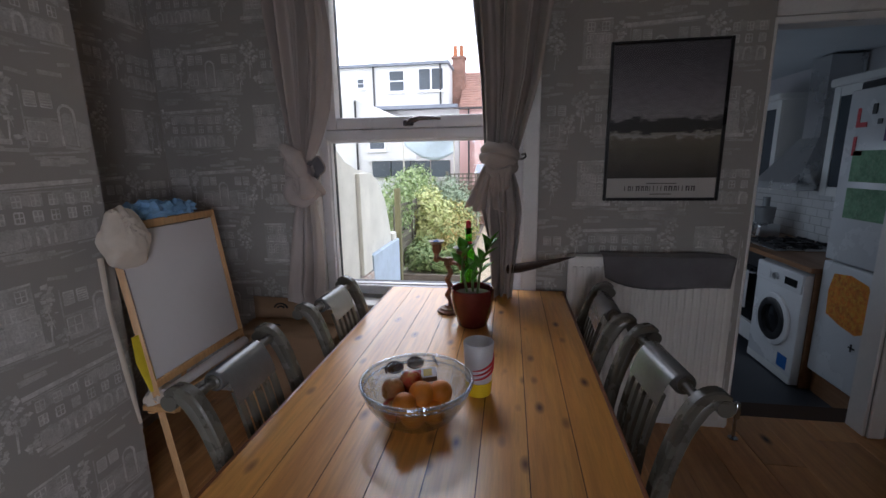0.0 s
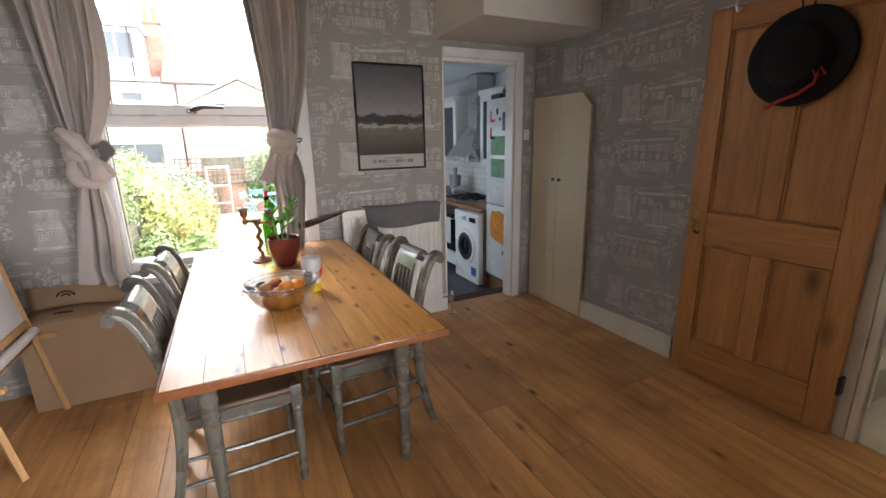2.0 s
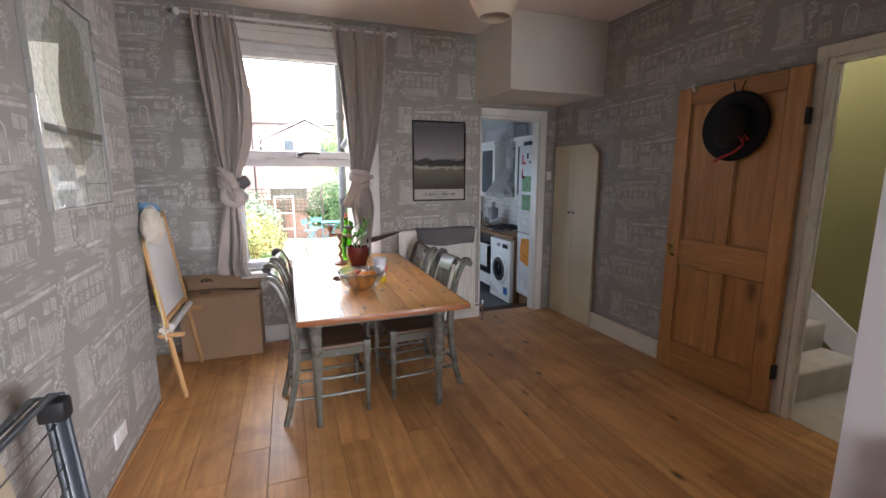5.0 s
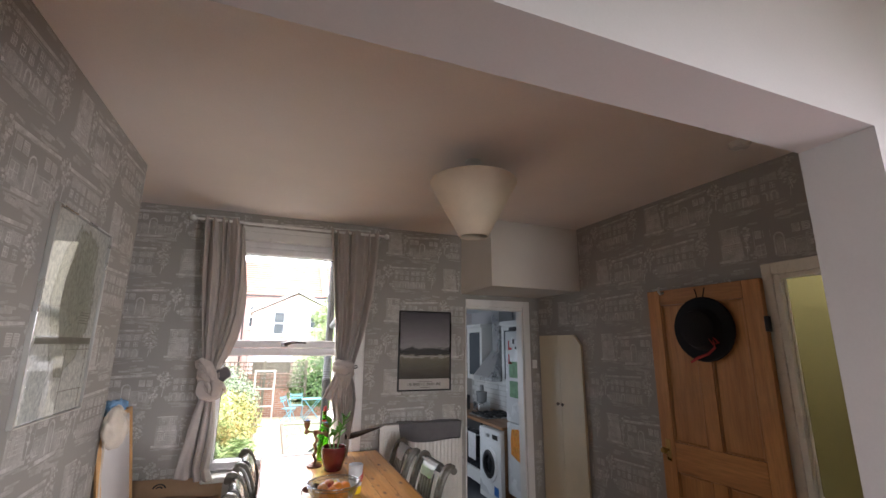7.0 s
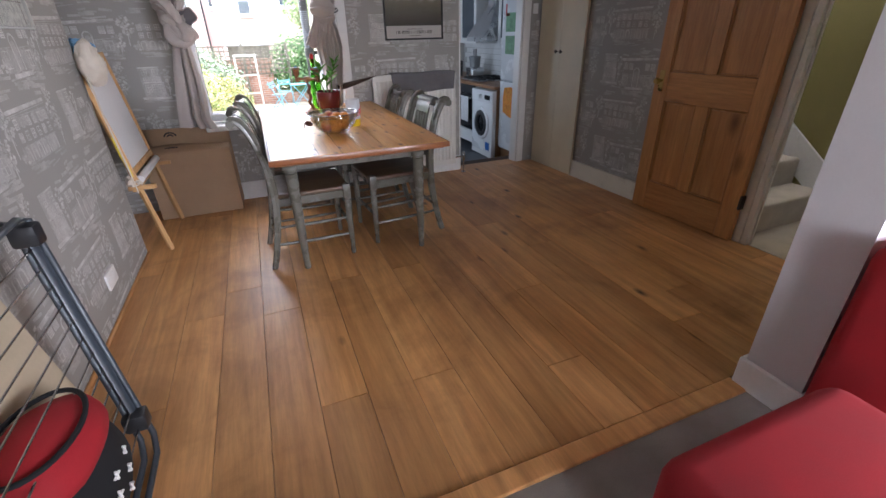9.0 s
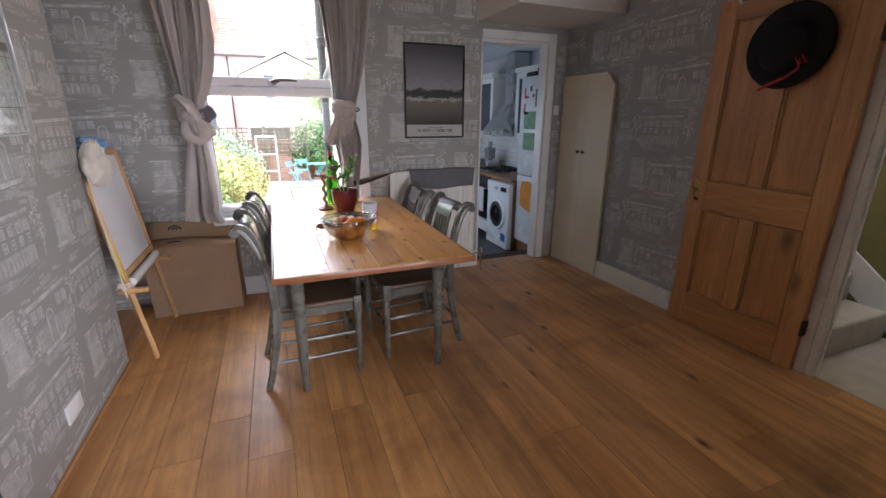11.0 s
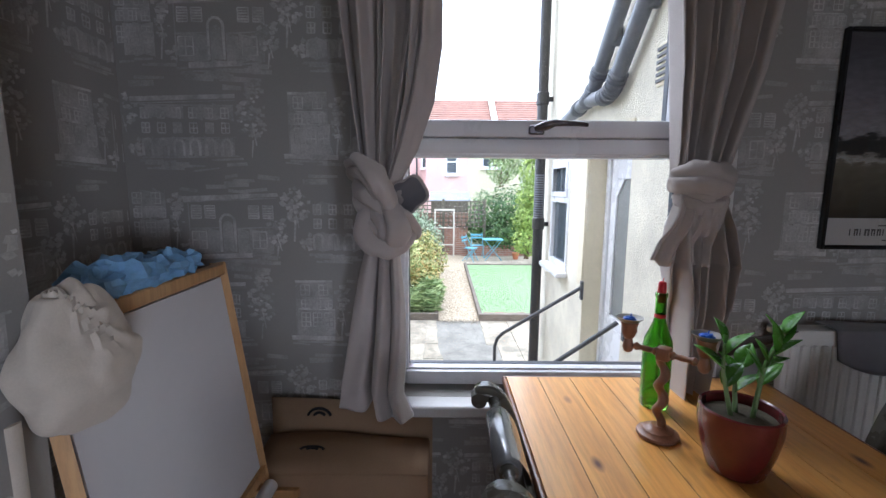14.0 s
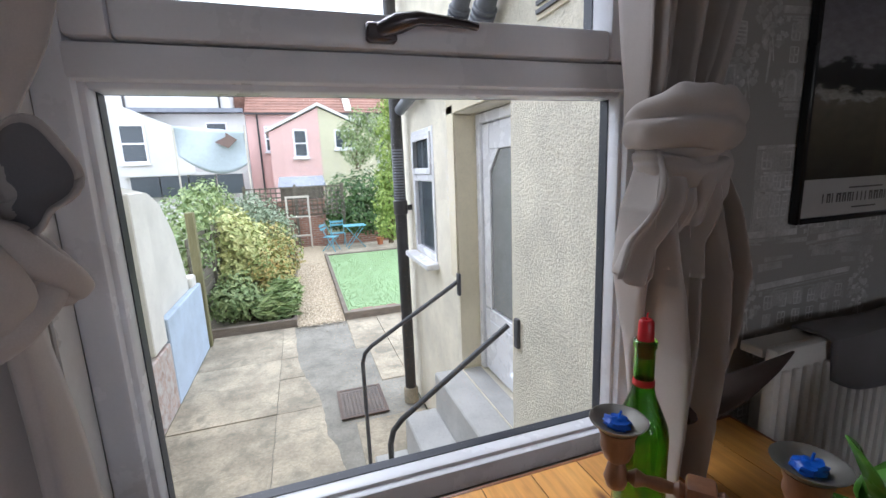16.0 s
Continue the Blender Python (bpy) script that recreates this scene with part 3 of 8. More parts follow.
def paper_print(parent, origin, along, length, height, holes=(), first=(0.0, 0.0)):
    """Lays the print on a wall, half a drop lower in every second width: origin at its foot, along the unit vector,
    leaving holes (u0, v0, u1, v1) free; first is where one of the tall houses stands."""
    o, a = Vector(origin), Vector(along).normalized()
    n = a.cross(Vector((0, 0, 1)))
    verts, faces, tones = [], [], []
    c0 = -int(first[0] / REPEAT_W) - 2
    for ix in range(c0, c0 + int(length / REPEAT_W) + 5):
        for iy in range(-6, 7):
            du, dv = first[0] + ix * REPEAT_W, first[1] + iy * REPEAT_H + (REPEAT_H / 2 if ix % 2 else 0)
            if dv > height + 0.5 or dv < -0.2:
                continue
            for rank, (tone, pts) in enumerate(REPEAT):
                ps = [(u + du, v + dv) for u, v in pts]
                if any(u < 0.004 or u > length - 0.004 or v < 0.02 or v > height - 0.004 for u, v in ps):
                    continue
                if any(max(p[0] for p in ps) > h[0] and min(p[0] for p in ps) < h[2] and max(p[1] for p in ps) > h[1] and min(p[1] for p in ps) < h[3] for h in holes):
                    continue
                k = len(verts)
                lift = 0.0005 + 0.000003 * rank
                verts += [o + a * u + Vector((0, 0, v)) + n * lift for u, v in ps]
                faces.append((k, k + 1, k + 2, k + 3))
                tones.append(tone)
    me = bpy.data.meshes.new("wallpaper_print")
    me.from_pydata([tuple(v) for v in verts], [], faces)
    for ink in (PRINT_WASH, PRINT_MID, PRINT_LINE):
        me.materials.append(ink)
    me.polygons.foreach_set("material_index", tones)
    ob = new("wallpaper_print", me)
    ob.parent = parent
    return tagged(ob, "pale sketched town houses printed on the wallpaper", kind="stuff")


obs = bpy.data.objects
paper_print(obs["wall_north"], (-0.48, WALL_Y, 0), (1, 0, 0), 4.01, CEIL,
            [(WX0 + 0.48 - 0.02, WZ0 - 0.03, WX1 + 0.48 + 0.02, WZ1 + 0.02), (KX0 + 0.48 - 0.02, 0, KX1 + 0.48 + 0.1, KZ1 + 0.1), (3.08, 2.15, 4.1, 3)], (0.645, 2.283))
paper_print(obs["wall_west"], (0, -0.66, 0), (0, 1, 0), BREAST_Y + 0.66, CEIL, [], (1.936, 1.604))
paper_print(obs["wall_alcove"], (-0.48, BREAST_Y, 0), (0, 1, 0), WALL_Y - BREAST_Y, CEIL, [], (0.12, 1.93))
d = Vector((right_x(DY1) - right_x(WALL_Y), DY1 - WALL_Y, 0))
paper_print(obs["wall_east"], (right_x(WALL_Y), WALL_Y, 0), d, d.length, CEIL, [(0, 2.15, 0.68, 3), (0.02, 0, 0.68, 1.76)], (0.985, 2.286))
d2 = Vector((right_x(-0.65) - right_x(DY1), -0.65 - DY1, 0))
paper_print(obs["wall_east"], (right_x(DY1), DY1, 0), d2, d2.length, CEIL, [(-0.1, 0, 0.79, DZ + 0.08)], (-0.218, 2.283))

# ---- window
win = tagged(new("window_1"), "white plastic window with a top-hung light over a fixed pane", "window", kind="structure")
FY0, FY1 = 2.585, 2.66
GX0, GX1 = 0.497, 1.503


def frame_bars(x0, x1, z0, z1, w, y0, y1, bev=0.008):
    return boxed(((x0, y0, z0), (x0 + w, y1, z1)), ((x1 - w, y0, z0), (x1, y1, z1)), ((x0 + w, y0 + 0.001, z0), (x1 - w, y1 - 0.001, z0 + w)), ((x0 + w, y0 + 0.001, z1 - w), (x1 - w, y1 - 0.001, z1)), bevel=bev, seg=2)


part("window_frame", frame_bars(WX0 + 0.002, WX1 - 0.002, 0.66, 2.53, 0.055, FY0, FY1 + 0.02), UPVC, win)
part("mullion", boxed(((WX0 + 0.05, FY0 - 0.004, 1.545), (WX1 - 0.05, FY1 + 0.02, 1.60)), bevel=0.008, seg=2), UPVC, win)
part("lower_bead", frame_bars(GX0 - 0.022, GX1 + 0.022, 0.702, 1.556, 0.022, FY0 + 0.018, FY1, 0.006), UPVC, win)
sash = part("top_light", frame_bars(0.487, 1.513, 1.603, 2.475, 0.062, FY0 - 0.012, FY1 + 0.01, 0.01), UPVC, win)
part("gasket", frame_bars(GX0 - 0.004, GX1 + 0.004, 0.72, 1.541, 0.006, 2.640, 2.668, 0), GASKET, win)
part("gasket", frame_bars(0.545, 1.455, 1.661, 2.417, 0.006, 2.638, 2.668, 0), GASKET, sash)
for z0, z1, x0, x1, par in ((0.722, 1.539, GX0, GX1, win), (1.663, 2.415, 0.547, 1.453, sash)):
    g = part("pane", boxed(((x0, 2.650, z0), (x1, 2.654, z1))), GLASS, par, smooth=None)
    g.visible_shadow = False
bm = B()
tube(bm, [(0.955, 2.565, 1.632), (0.985, 2.545, 1.640), (1.02, 2.545, 1.650), (1.10, 2.548, 1.648), (1.135, 2.552, 1.645)], [0.014, 0.017, 0.012, 0.008, 0.007], 10)
box(bm, (0.93, 2.555, 1.612), (0.985, 2.575, 1.645), 0.005)
part("handle", bm, plain("dark_bronze_handle", (0.16, 0.14, 0.15), 0.25, metal=0.7), sash, "dark metal casement handle")
structure("reveal", boxed(((WX0, WALL_Y + 0.001, WZ0), (WX0 + 0.004, FY0, WZ1)), ((WX1 - 0.004, WALL_Y + 0.001, WZ0), (WX1, FY0, WZ1)), ((WX0 + 0.004, WALL_Y + 0.001, 2.53), (WX1 - 0.004, FY0 + 0.03, WZ1))), WOODWORK, "white window reveal", "trim")
structure("window_architrave", boxed(((WX0 - 0.045, WALL_Y - 0.014, 0.64), (WX0, WALL_Y - 0.001, 2.64)), ((WX1, WALL_Y - 0.014, 0.64), (WX1 + 0.075, WALL_Y - 0.001, 2.64)), ((WX0, WALL_Y - 0.0135, WZ1), (WX1, WALL_Y - 0.001, 2.64)), bevel=0.004), WOODWORK, "white window surround", "trim")
structure("window_sill", boxed(((WX0 + 0.01, 2.44, 0.60), (WX1 + 0.08, FY0 + 0.01, 0.644)), bevel=0.012, seg=3), WOODWORK, "white painted window board", "sill")

# ---- kitchen doorway trim
structure("door_frame_kitchen", boxed(((KX0 - 0.004, WALL_Y - 0.004, 0), (KX0 + 0.012, KWY + 0.004, KZ1)), ((KX1 - 0.015, WALL_Y - 0.004, 0), (KX1 + 0.002, KWY + 0.004, KZ1)), ((KX0, WALL_Y - 0.003, KZ1 - 0.03), (KX1, KWY + 0.004, KZ1 + 0.002)),
                                      ((KX1, WALL_Y - 0.02, 0), (KX1 + 0.075, WALL_Y - 0.003, KZ1 + 0.07)), ((KX0 - 0.004, WALL_Y - 0.019, KZ1), (KX1, WALL_Y - 0.003, KZ1 + 0.07)), bevel=0.005), WOODWORK, "white painted doorway frame", "door frame")
# ---- stair doorway trim
fx = right_x(0.1)
structure("door_frame_stair", boxed(((fx - 0.016, DY1 - 0.035, 0), (3.648, DY1 + 0.001, DZ)), ((fx - 0.018, DY1 + 0.004, 0), (fx + 0.004, DY1 + 0.062, DZ + 0.07)), ((fx - 0.016, DY0, DZ - 0.03), (3.648, DY1 - 0.035, DZ)), ((fx - 0.022, DY0 - 0.03, DZ), (fx + 0.004, DY1 + 0.004, DZ + 0.07)), ((fx + 0.012, DY1 - 0.047, 0), (fx + 0.03, DY1 - 0.035, DZ - 0.03)), bevel=0.004), CREAM_GLOSS, "cream painted door frame", "door frame")

# ---- stair hall
for name, a, b in (("wall_hall_east", (4.55, -4.7, 0), (4.7, WALL_Y, 4.2)), ("wall_hall_north", (3.66, WALL_Y - 0.1, 0), (4.55, WALL_Y - 0.002, 4.2)), ("wall_hall_south", (3.905, -2.6, 0), (4.55, -2.5, 4.2))):
    structure(name, boxed((a, b)), HALL_PAINT, "olive green painted hall wall", "wall")
structure("floor_hall", boxed(((3.635, -0.69, -0.1), (4.55, 2.4, -0.002))), STAIR_CARPET, "pale carpeted hall floor", "floor")
structure("ceiling_hall", boxed(((3.75, -2.6, 4.2), (4.7, OUT_Y, 4.3))), CEILING_PAINT, "off-white ceiling over the stairs", "ceiling")
stairs = thing("staircase", "pale carpeted stairs rising behind an open doorway", "stairs", pose(3.68, 0.23, 0))
for k in range(9):
    bm = boxed(((0, 0.235 * k, -0.03 if k == 0 else 0.19 * k - 0.03), (0.855, 0.235 * (k + 1) + 0.02, 0.19 * (k + 1))), bevel=0.018, seg=3)
    part("step", bm, STAIR_CARPET, stairs)
bm = B()
slab(bm, [(-0.05, 0.02), (2.2, 1.80), (2.2, 2.06), (-0.05, 0.28)], "x", 0.84, 0.86)
part("stringer", bm, WOODWORK, stairs, "white painted stair string")

# ==== dining room furniture ====

# ---- table
TX0, TX1, TY0, TY1, TZ = 0.863, 1.781, 0.745, 2.487, 0.74
table = thing("dining_table", "pine dining table with varnished planked top and painted sage-grey legs", "table", pose(TX0, TY0, 0))
TW, TL = TX1 - TX0, TY1 - TY0
nplank = 8
for i in range(nplank):
    w = TW / nplank
    part("plank", boxed(((i * w + 0.0012, 0.0, TZ - 0.028), ((i + 1) * w - 0.0012, TL, TZ))), PINE_TOP, table, smooth=None)
    if i:
        part("groove", boxed(((i * w - 0.0012, 0.003, TZ - 0.027), (i * w + 0.0012, TL - 0.003, TZ - 0.0015))), OAK_GAP, table, smooth=None)
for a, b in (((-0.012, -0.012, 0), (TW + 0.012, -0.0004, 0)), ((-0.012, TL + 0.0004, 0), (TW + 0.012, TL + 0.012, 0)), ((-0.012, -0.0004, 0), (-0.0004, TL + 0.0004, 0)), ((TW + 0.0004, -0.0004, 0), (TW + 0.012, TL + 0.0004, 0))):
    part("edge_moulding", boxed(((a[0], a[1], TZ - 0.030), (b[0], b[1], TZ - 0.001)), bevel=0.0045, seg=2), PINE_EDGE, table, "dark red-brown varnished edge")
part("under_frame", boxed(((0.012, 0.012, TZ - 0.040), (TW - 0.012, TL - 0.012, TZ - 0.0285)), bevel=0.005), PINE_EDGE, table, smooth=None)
for x0, x1, y0, y1 in ((0.07, TW - 0.07, 0.245, 0.265), (0.07, TW - 0.07, TL - 0.12, TL - 0.10), (0.07, 0.09, 0.265, TL - 0.12), (TW - 0.09, TW - 0.07, 0.265, TL - 0.12)):
    part("apron", boxed(((x0, y0, TZ - 0.13), (x1, y1, TZ - 0.041)), bevel=0.003), CHAIR_PAINT, table)
LEG = [(0.014, 0.0), (0.019, 0.006), (0.019, 0.03), (0.0175, 0.04), (0.022, 0.15), (0.028, 0.36), (0.034, 0.56), (0.036, 0.596), (0.030, 0.602), (0.030, 0.608), (0.041, 0.614), (0.043, 0.622), (0.041, 0.632), (0.036, 0.640)]
for x, y in ((0.09, 0.255), (TW - 0.09, 0.255), (0.09, TL - 0.11), (TW - 0.09, TL - 0.11)):
    bm = B()
    lathe(bm, LEG, (x, y, 0), 20)
    box(bm, (x - 0.040, y - 0.040, 0.640), (x + 0.042, y + 0.042, TZ - 0.041), 0.004)
    part("leg", bm, CHAIR_PAINT, table)


# ---- chairs: the sitter faces local +x; origin on the floor under the seat's middle
def dining_chair(m, label):
    ch = thing("dining_chair", label, "chair", m, "chairs round the table")
    part("seat", boxed(((-0.20, -0.215, 0.435), (0.225, 0.215, 0.462)), bevel=0.012, seg=3), SEAT_WOOD, ch, "dark wooden seat")
    for y0, y1, x0, x1 in ((-0.205, -0.185, -0.19, 0.2), (0.185, 0.205, -0.19, 0.2), (-0.185, 0.185, 0.185, 0.205), (-0.185, 0.185, -0.2, -0.18)):
        part("seat_rail", boxed(((x0, y0, 0.385), (x1, y1, 0.434)), bevel=0.004), CHAIR_PAINT, ch)
    turned = [(0.013, 0.0), (0.016, 0.02), (0.014, 0.05), (0.019, 0.2), (0.021, 0.33), (0.016, 0.345), (0.022, 0.355), (0.022, 0.365), (0.016, 0.375)]
    line = [(-0.285, 0.0), (-0.262, 0.08), (-0.235, 0.2), (-0.215, 0.32), (-0.205, 0.45), (-0.212, 0.58), (-0.232, 0.70), (-0.258, 0.79), (-0.282, 0.845), (-0.306, 0.878), (-0.332, 0.888), (-0.352, 0.876)]
    half = [0.017, 0.017, 0.018, 0.020, 0.023, 0.021, 0.020, 0.021, 0.023, 0.023, 0.021, 0.016]
    for y in (-0.200, 0.200):
        bm = B()
        lathe(bm, turned, (0.205, y, 0), 14)
        box(bm, (0.183, y - 0.022, 0.375), (0.227, y + 0.022, 0.470), 0.006, 2)
        part("front_leg", bm, CHAIR_PAINT, ch)
        # flat sawn rear leg and back post in one, scrolled outwards at the top
        bm = B()
        fine, fh = [], []
        for q in range(len(line) - 1):
            for s in range(3):
                t = s / 3
                p0, p1, p2, p3 = (Vector((*line[min(max(q + e, 0), len(line) - 1)], 0)) for e in (-1, 0, 1, 2))
                fine.append(0.5 * (2 * p1 + (p2 - p0) * t + (2 * p0 - 5 * p1 + 4 * p2 - p3) * t * t + (3 * p1 - p0 - 3 * p2 + p3) * t ** 3))
                fh.append(half[q] + (half[q + 1] - half[q]) * t)
        rings = []
        for k, p in enumerate(fine):
            e = (fine[min(k + 1, len(fine) - 1)] - fine[max(k - 1, 0)]).normalized()
            nx, nz, hh = -e.y, e.x, fh[k]
            ring = []
            for sx, sy in ((-1, -0.75), (-1, 0.75), (-0.8, 1), (-0.25, 1), (0, 0.86), (0.25, 1), (0.8, 1), (1, 0.75), (1, -0.75), (0.8, -1), (0.25, -1), (0, -0.86), (-0.25, -1), (-0.8, -1)):
                ring.append(bm.verts.new((p.x + nx * hh * sx, y * 0.98 + 0.018 * sy, p.y + nz * hh * sx)))
            rings.append(ring)
        for p, q in zip(rings, rings[1:]):
            for k in range(14):
                bm.faces.new((p[k], p[(k + 1) % 14], q[(k + 1) % 14], q[k]))
        bm.faces.new(rings[0][::-1])
        bm.faces.new(rings[-1])
        tube(bm, [(-0.345, y * 0.98 - 0.019, 0.868), (-0.345, y * 0.98 + 0.019, 0.868)], 0.021, 16)
        part("back_post", bm, CHAIR_PAINT, ch)
    # rolled top rail: a broad barrel between two thin necks
    for s in (-1, 1):
        bm = B()
        pr = [(0.185, 0.016), (0.165, 0.015), (0.125, 0.011), (0.112, 0.014), (0.108, 0.020), (0.104, 0.020)]
        tube(bm, [(-0.306, s * y, 0.866) for y, r in pr], [r for y, r in pr], 14)
        part("rail_neck", bm, CHAIR_PAINT, ch)
    bm = B()
    tube(bm, [(-0.306, -0.104, 0.866), (-0.306, -0.100, 0.866), (-0.306, 0.100, 0.866), (-0.306, 0.104, 0.866)], [0.026, 0.029, 0.029, 0.026], 22)
    grid(bm, 2, 9, lambda u, v: (-0.300 + 0.036 * math.sin(1.5 * v) + 0.018 * v * v, -0.098 + 0.196 * u, 0.896 - 0.012 * v - 0.085 * v * v))
    part("top_rail", bm, ROLL_SHEEN, ch, "broad rolled top rail, sage paint with its sheen in the colour")
    part("lower_rail", boxed(((-0.226, -0.185, 0.53), (-0.202, 0.185, 0.565)), bevel=0.005), CHAIR_PAINT, ch)
    for k in range(5):
        y = -0.084 + 0.042 * k
        bm = B()
        vs = []
        for px, pz in ((-0.213, 0.56), (-0.225, 0.68), (-0.245, 0.77), (-0.262, 0.83)):
            vs.append([bm.verts.new((px - 0.006, y - 0.010, pz)), bm.verts.new((px - 0.006, y + 0.010, pz)), bm.verts.new((px + 0.006, y + 0.010, pz)), bm.verts.new((px + 0.006, y - 0.010, pz))])
        for p, q in zip(vs, vs[1:]):
            for n in range(4):
                bm.faces.new((p[n], p[(n + 1) % 4], q[(n + 1) % 4], q[n]))
        part("slat", bm, CHAIR_PAINT, ch)
    for y in (-0.195, 0.195):
        for z in (0.14, 0.25):
            bm = B()
            tube(bm, [(-0.25 + (z - 0.14) * 0.2, y, z + 0.01), (0.0, y, z), (0.205, y, z)], [0.008, 0.011, 0.008], 8)
            part("side_stretcher", bm, CHAIR_PAINT, ch)
    for x, z in ((0.205, 0.20), (-0.238, 0.19)):
        bm = B()
        tube(bm, [(x, -0.19, z), (x, 0, z), (x, 0.19, z)], [0.008, 0.012, 0.008], 8)
        part("cross_stretcher", bm, CHAIR_PAINT, ch)
    return ch


chair = dining_chair(pose(1.043, 1.285, 0, 0, 0, 2), "sage-grey painted slat-back dining chair tucked under the table")
for x, y, a in ((1.068, 1.875, -1), (1.625, 1.385, 184.5), (1.575, 1.90, 178)):
    copy_thing(chair, pose(x, y, 0, 0, 0, a))

# ---- radiator with a grey cloth over it
rad = thing("radiator", "white ribbed panel radiator under a poster", "radiator", pose(1.795, 2.40, 0.10))
RW, RH = 0.775, 0.85
bm = boxed(((0.0, 0.0, 0.0), (RW, 0.03, RH)), bevel=0.008, seg=2)
part("panel", bm, RADIATOR, rad)
for k in range(21):
    x = 0.03 + k * (RW - 0.06) / 20
    part("rib", boxed(((x - 0.011, -0.010, 0.05), (x + 0.011, 0.004, RH - 0.05)), bevel=0.006, seg=2), RADIATOR, rad)
part("top_grille", boxed(((0.0, 0.031, RH - 0.03), (RW, 0.09, RH - 0.005)), bevel=0.004), RADIATOR, rad)
for x in (0.12, RW - 0.12):
    part("bracket", boxed(((x - 0.02, 0.031, 0.1), (x + 0.02, 0.119, 0.7))), RADIATOR, rad)
bm = B()
tube(bm, [(RW + 0.0, 0.015, 0.06), (RW + 0.07, 0.015, 0.06), (RW + 0.085, 0.015, 0.04), (RW + 0.085, 0.015, -0.10)], 0.0075, 10)
lathe(bm, [(0.017, 0.02), (0.019, 0.05), (0.016, 0.10), (0.012, 0.105)], (RW + 0.085, 0.015, 0), 12)
lathe(bm, [(0.024, -0.1), (0.024, -0.094), (0.01, -0.088)], (RW + 0.085, 0.015, 0), 12)
part("valve_pipe", bm, CHROME, rad, "chrome valve and pipe")
bm = B()


def cloth_on_rad(u, v):
    x = 1.955 + 0.60 * u
    drop = 0.15 + 0.012 * math.sin(u * 5) - 0.045 * (1 - u) ** 6 + 0.008 * u
    if v < 0.3:
        return (x, 2.475 - (v / 0.3) * 0.085, 0.958 + 0.004 * math.sin(u * 9 + 1))
    w = (v - 0.3) / 0.7
    return (x + 0.03 * w * (0.5 - u), 2.386 - 0.003 * math.sin(u * 14), 0.955 - drop * w)


grid(bm, 40, 14, cloth_on_rad)
lone("cloth", bm, GREY_CLOTH, "dark grey cloth draped over the top of the radiator", "cloth", thick=0.006)
# dark brown garment between curtain and radiator
bm = B()
tube(bm, [(1.50, 2.40, 0.878), (1.56, 2.385, 0.890), (1.62, 2.378, 0.905), (1.68, 2.378, 0.919), (1.74, 2.38, 0.932), (1.79, 2.383, 0.944), (1.825, 2.387, 0.952)], [0.05, 0.052, 0.044, 0.033, 0.022, 0.011, 0.003], 14, flat=0.45)
lone("garment", bm, BROWN_CLOTH, "dark brown fleecy garment lying by the radiator", "clothing")

# ---- poster
def glazing(parent, corners):
    """A sheet of picture glass facing the room."""
    me = bpy.data.meshes.new("glazing")
    me.from_pydata(corners, [], [(0, 1, 2, 3)])
    me.materials.append(PICTURE_GLASS)
    ob = new("glazing", me)
    ob.parent = parent
    ob.visible_shadow = False


pos = thing("poster", "black-framed museum poster with a dusky landscape photograph", "poster", pose(1.962, WALL_Y - 0.024, 1.217))
PW, PH = 0.532, 0.742
BLACK_WOOD = plain("black_frame_lacquer", (0.012, 0.012, 0.013), 0.3, vary=0.1)
part("frame", boxed(((0, 0, 0), (0.014, 0.022, PH)), ((PW - 0.014, 0, 0), (PW, 0.022, PH)), ((0.014, 0.0005, 0), (PW - 0.014, 0.022, 0.014)), ((0.014, 0.0005, PH - 0.014), (PW - 0.014, 0.022, PH)), bevel=0.003), BLACK_WOOD, pos)
m, nt, bs = nodes_of("dusky_landscape_print")
tc = nt.nodes.new("ShaderNodeTexCoord").outputs["Generated"]
sep = nt.nodes.new("ShaderNodeSeparateXYZ")
nt.links.new(tc, sep.inputs[0])
mp = node(nt, "ShaderNodeMapping", Scale=(3.0, 1.0, 9.0))
nt.links.new(tc, mp.inputs["Vector"])
nz = node(nt, "ShaderNodeTexNoise", Scale=2.2, Detail=7.0, Roughness=0.65)
nt.links.new(mp.outputs[0], nz.inputs["Vector"])
wob = nt.nodes.new("ShaderNodeMath")
wob.operation = "MULTIPLY_ADD"
wob.inputs[1].default_value = 0.16
nt.links.new(nz.outputs[0], wob.inputs[0])
nt.links.new(sep.outputs[2], wob.inputs[2])
c = ramp(nt, wob.outputs[0], [(0.10, (0.05, 0.042, 0.028)), (0.30, (0.15, 0.125, 0.085)), (0.385, (0.20, 0.17, 0.12)), (0.40, (0.50, 0.46, 0.40)), (0.425, (0.30, 0.27, 0.22)), (0.435, (0.035, 0.032, 0.027)), (0.525, (0.03, 0.028, 0.027)), (0.545, (0.33, 0.30, 0.295)), (0.75, (0.215, 0.192, 0.20)), (1.05, (0.11, 0.098, 0.105))])
nz2 = node(nt, "ShaderNodeTexNoise", Scale=4.0, Detail=6.0, Roughness=0.7)
nt.links.new(mp.outputs[0], nz2.inputs["Vector"])
g = ramp(nt, nz2.outputs[0], [(0.38, (0.55,) * 3), (0.62, (1.25,) * 3)])
nt.links.new(mixed(nt, 0.45, c, g, "MULTIPLY"), bs.inputs["Base Color"])
bs.inputs["Roughness"].default_value = 0.5
part("photograph", boxed(((0.0145, 0.010, 0.110), (PW - 0.0145, 0.018, PH - 0.0145))), m, pos, smooth=None)
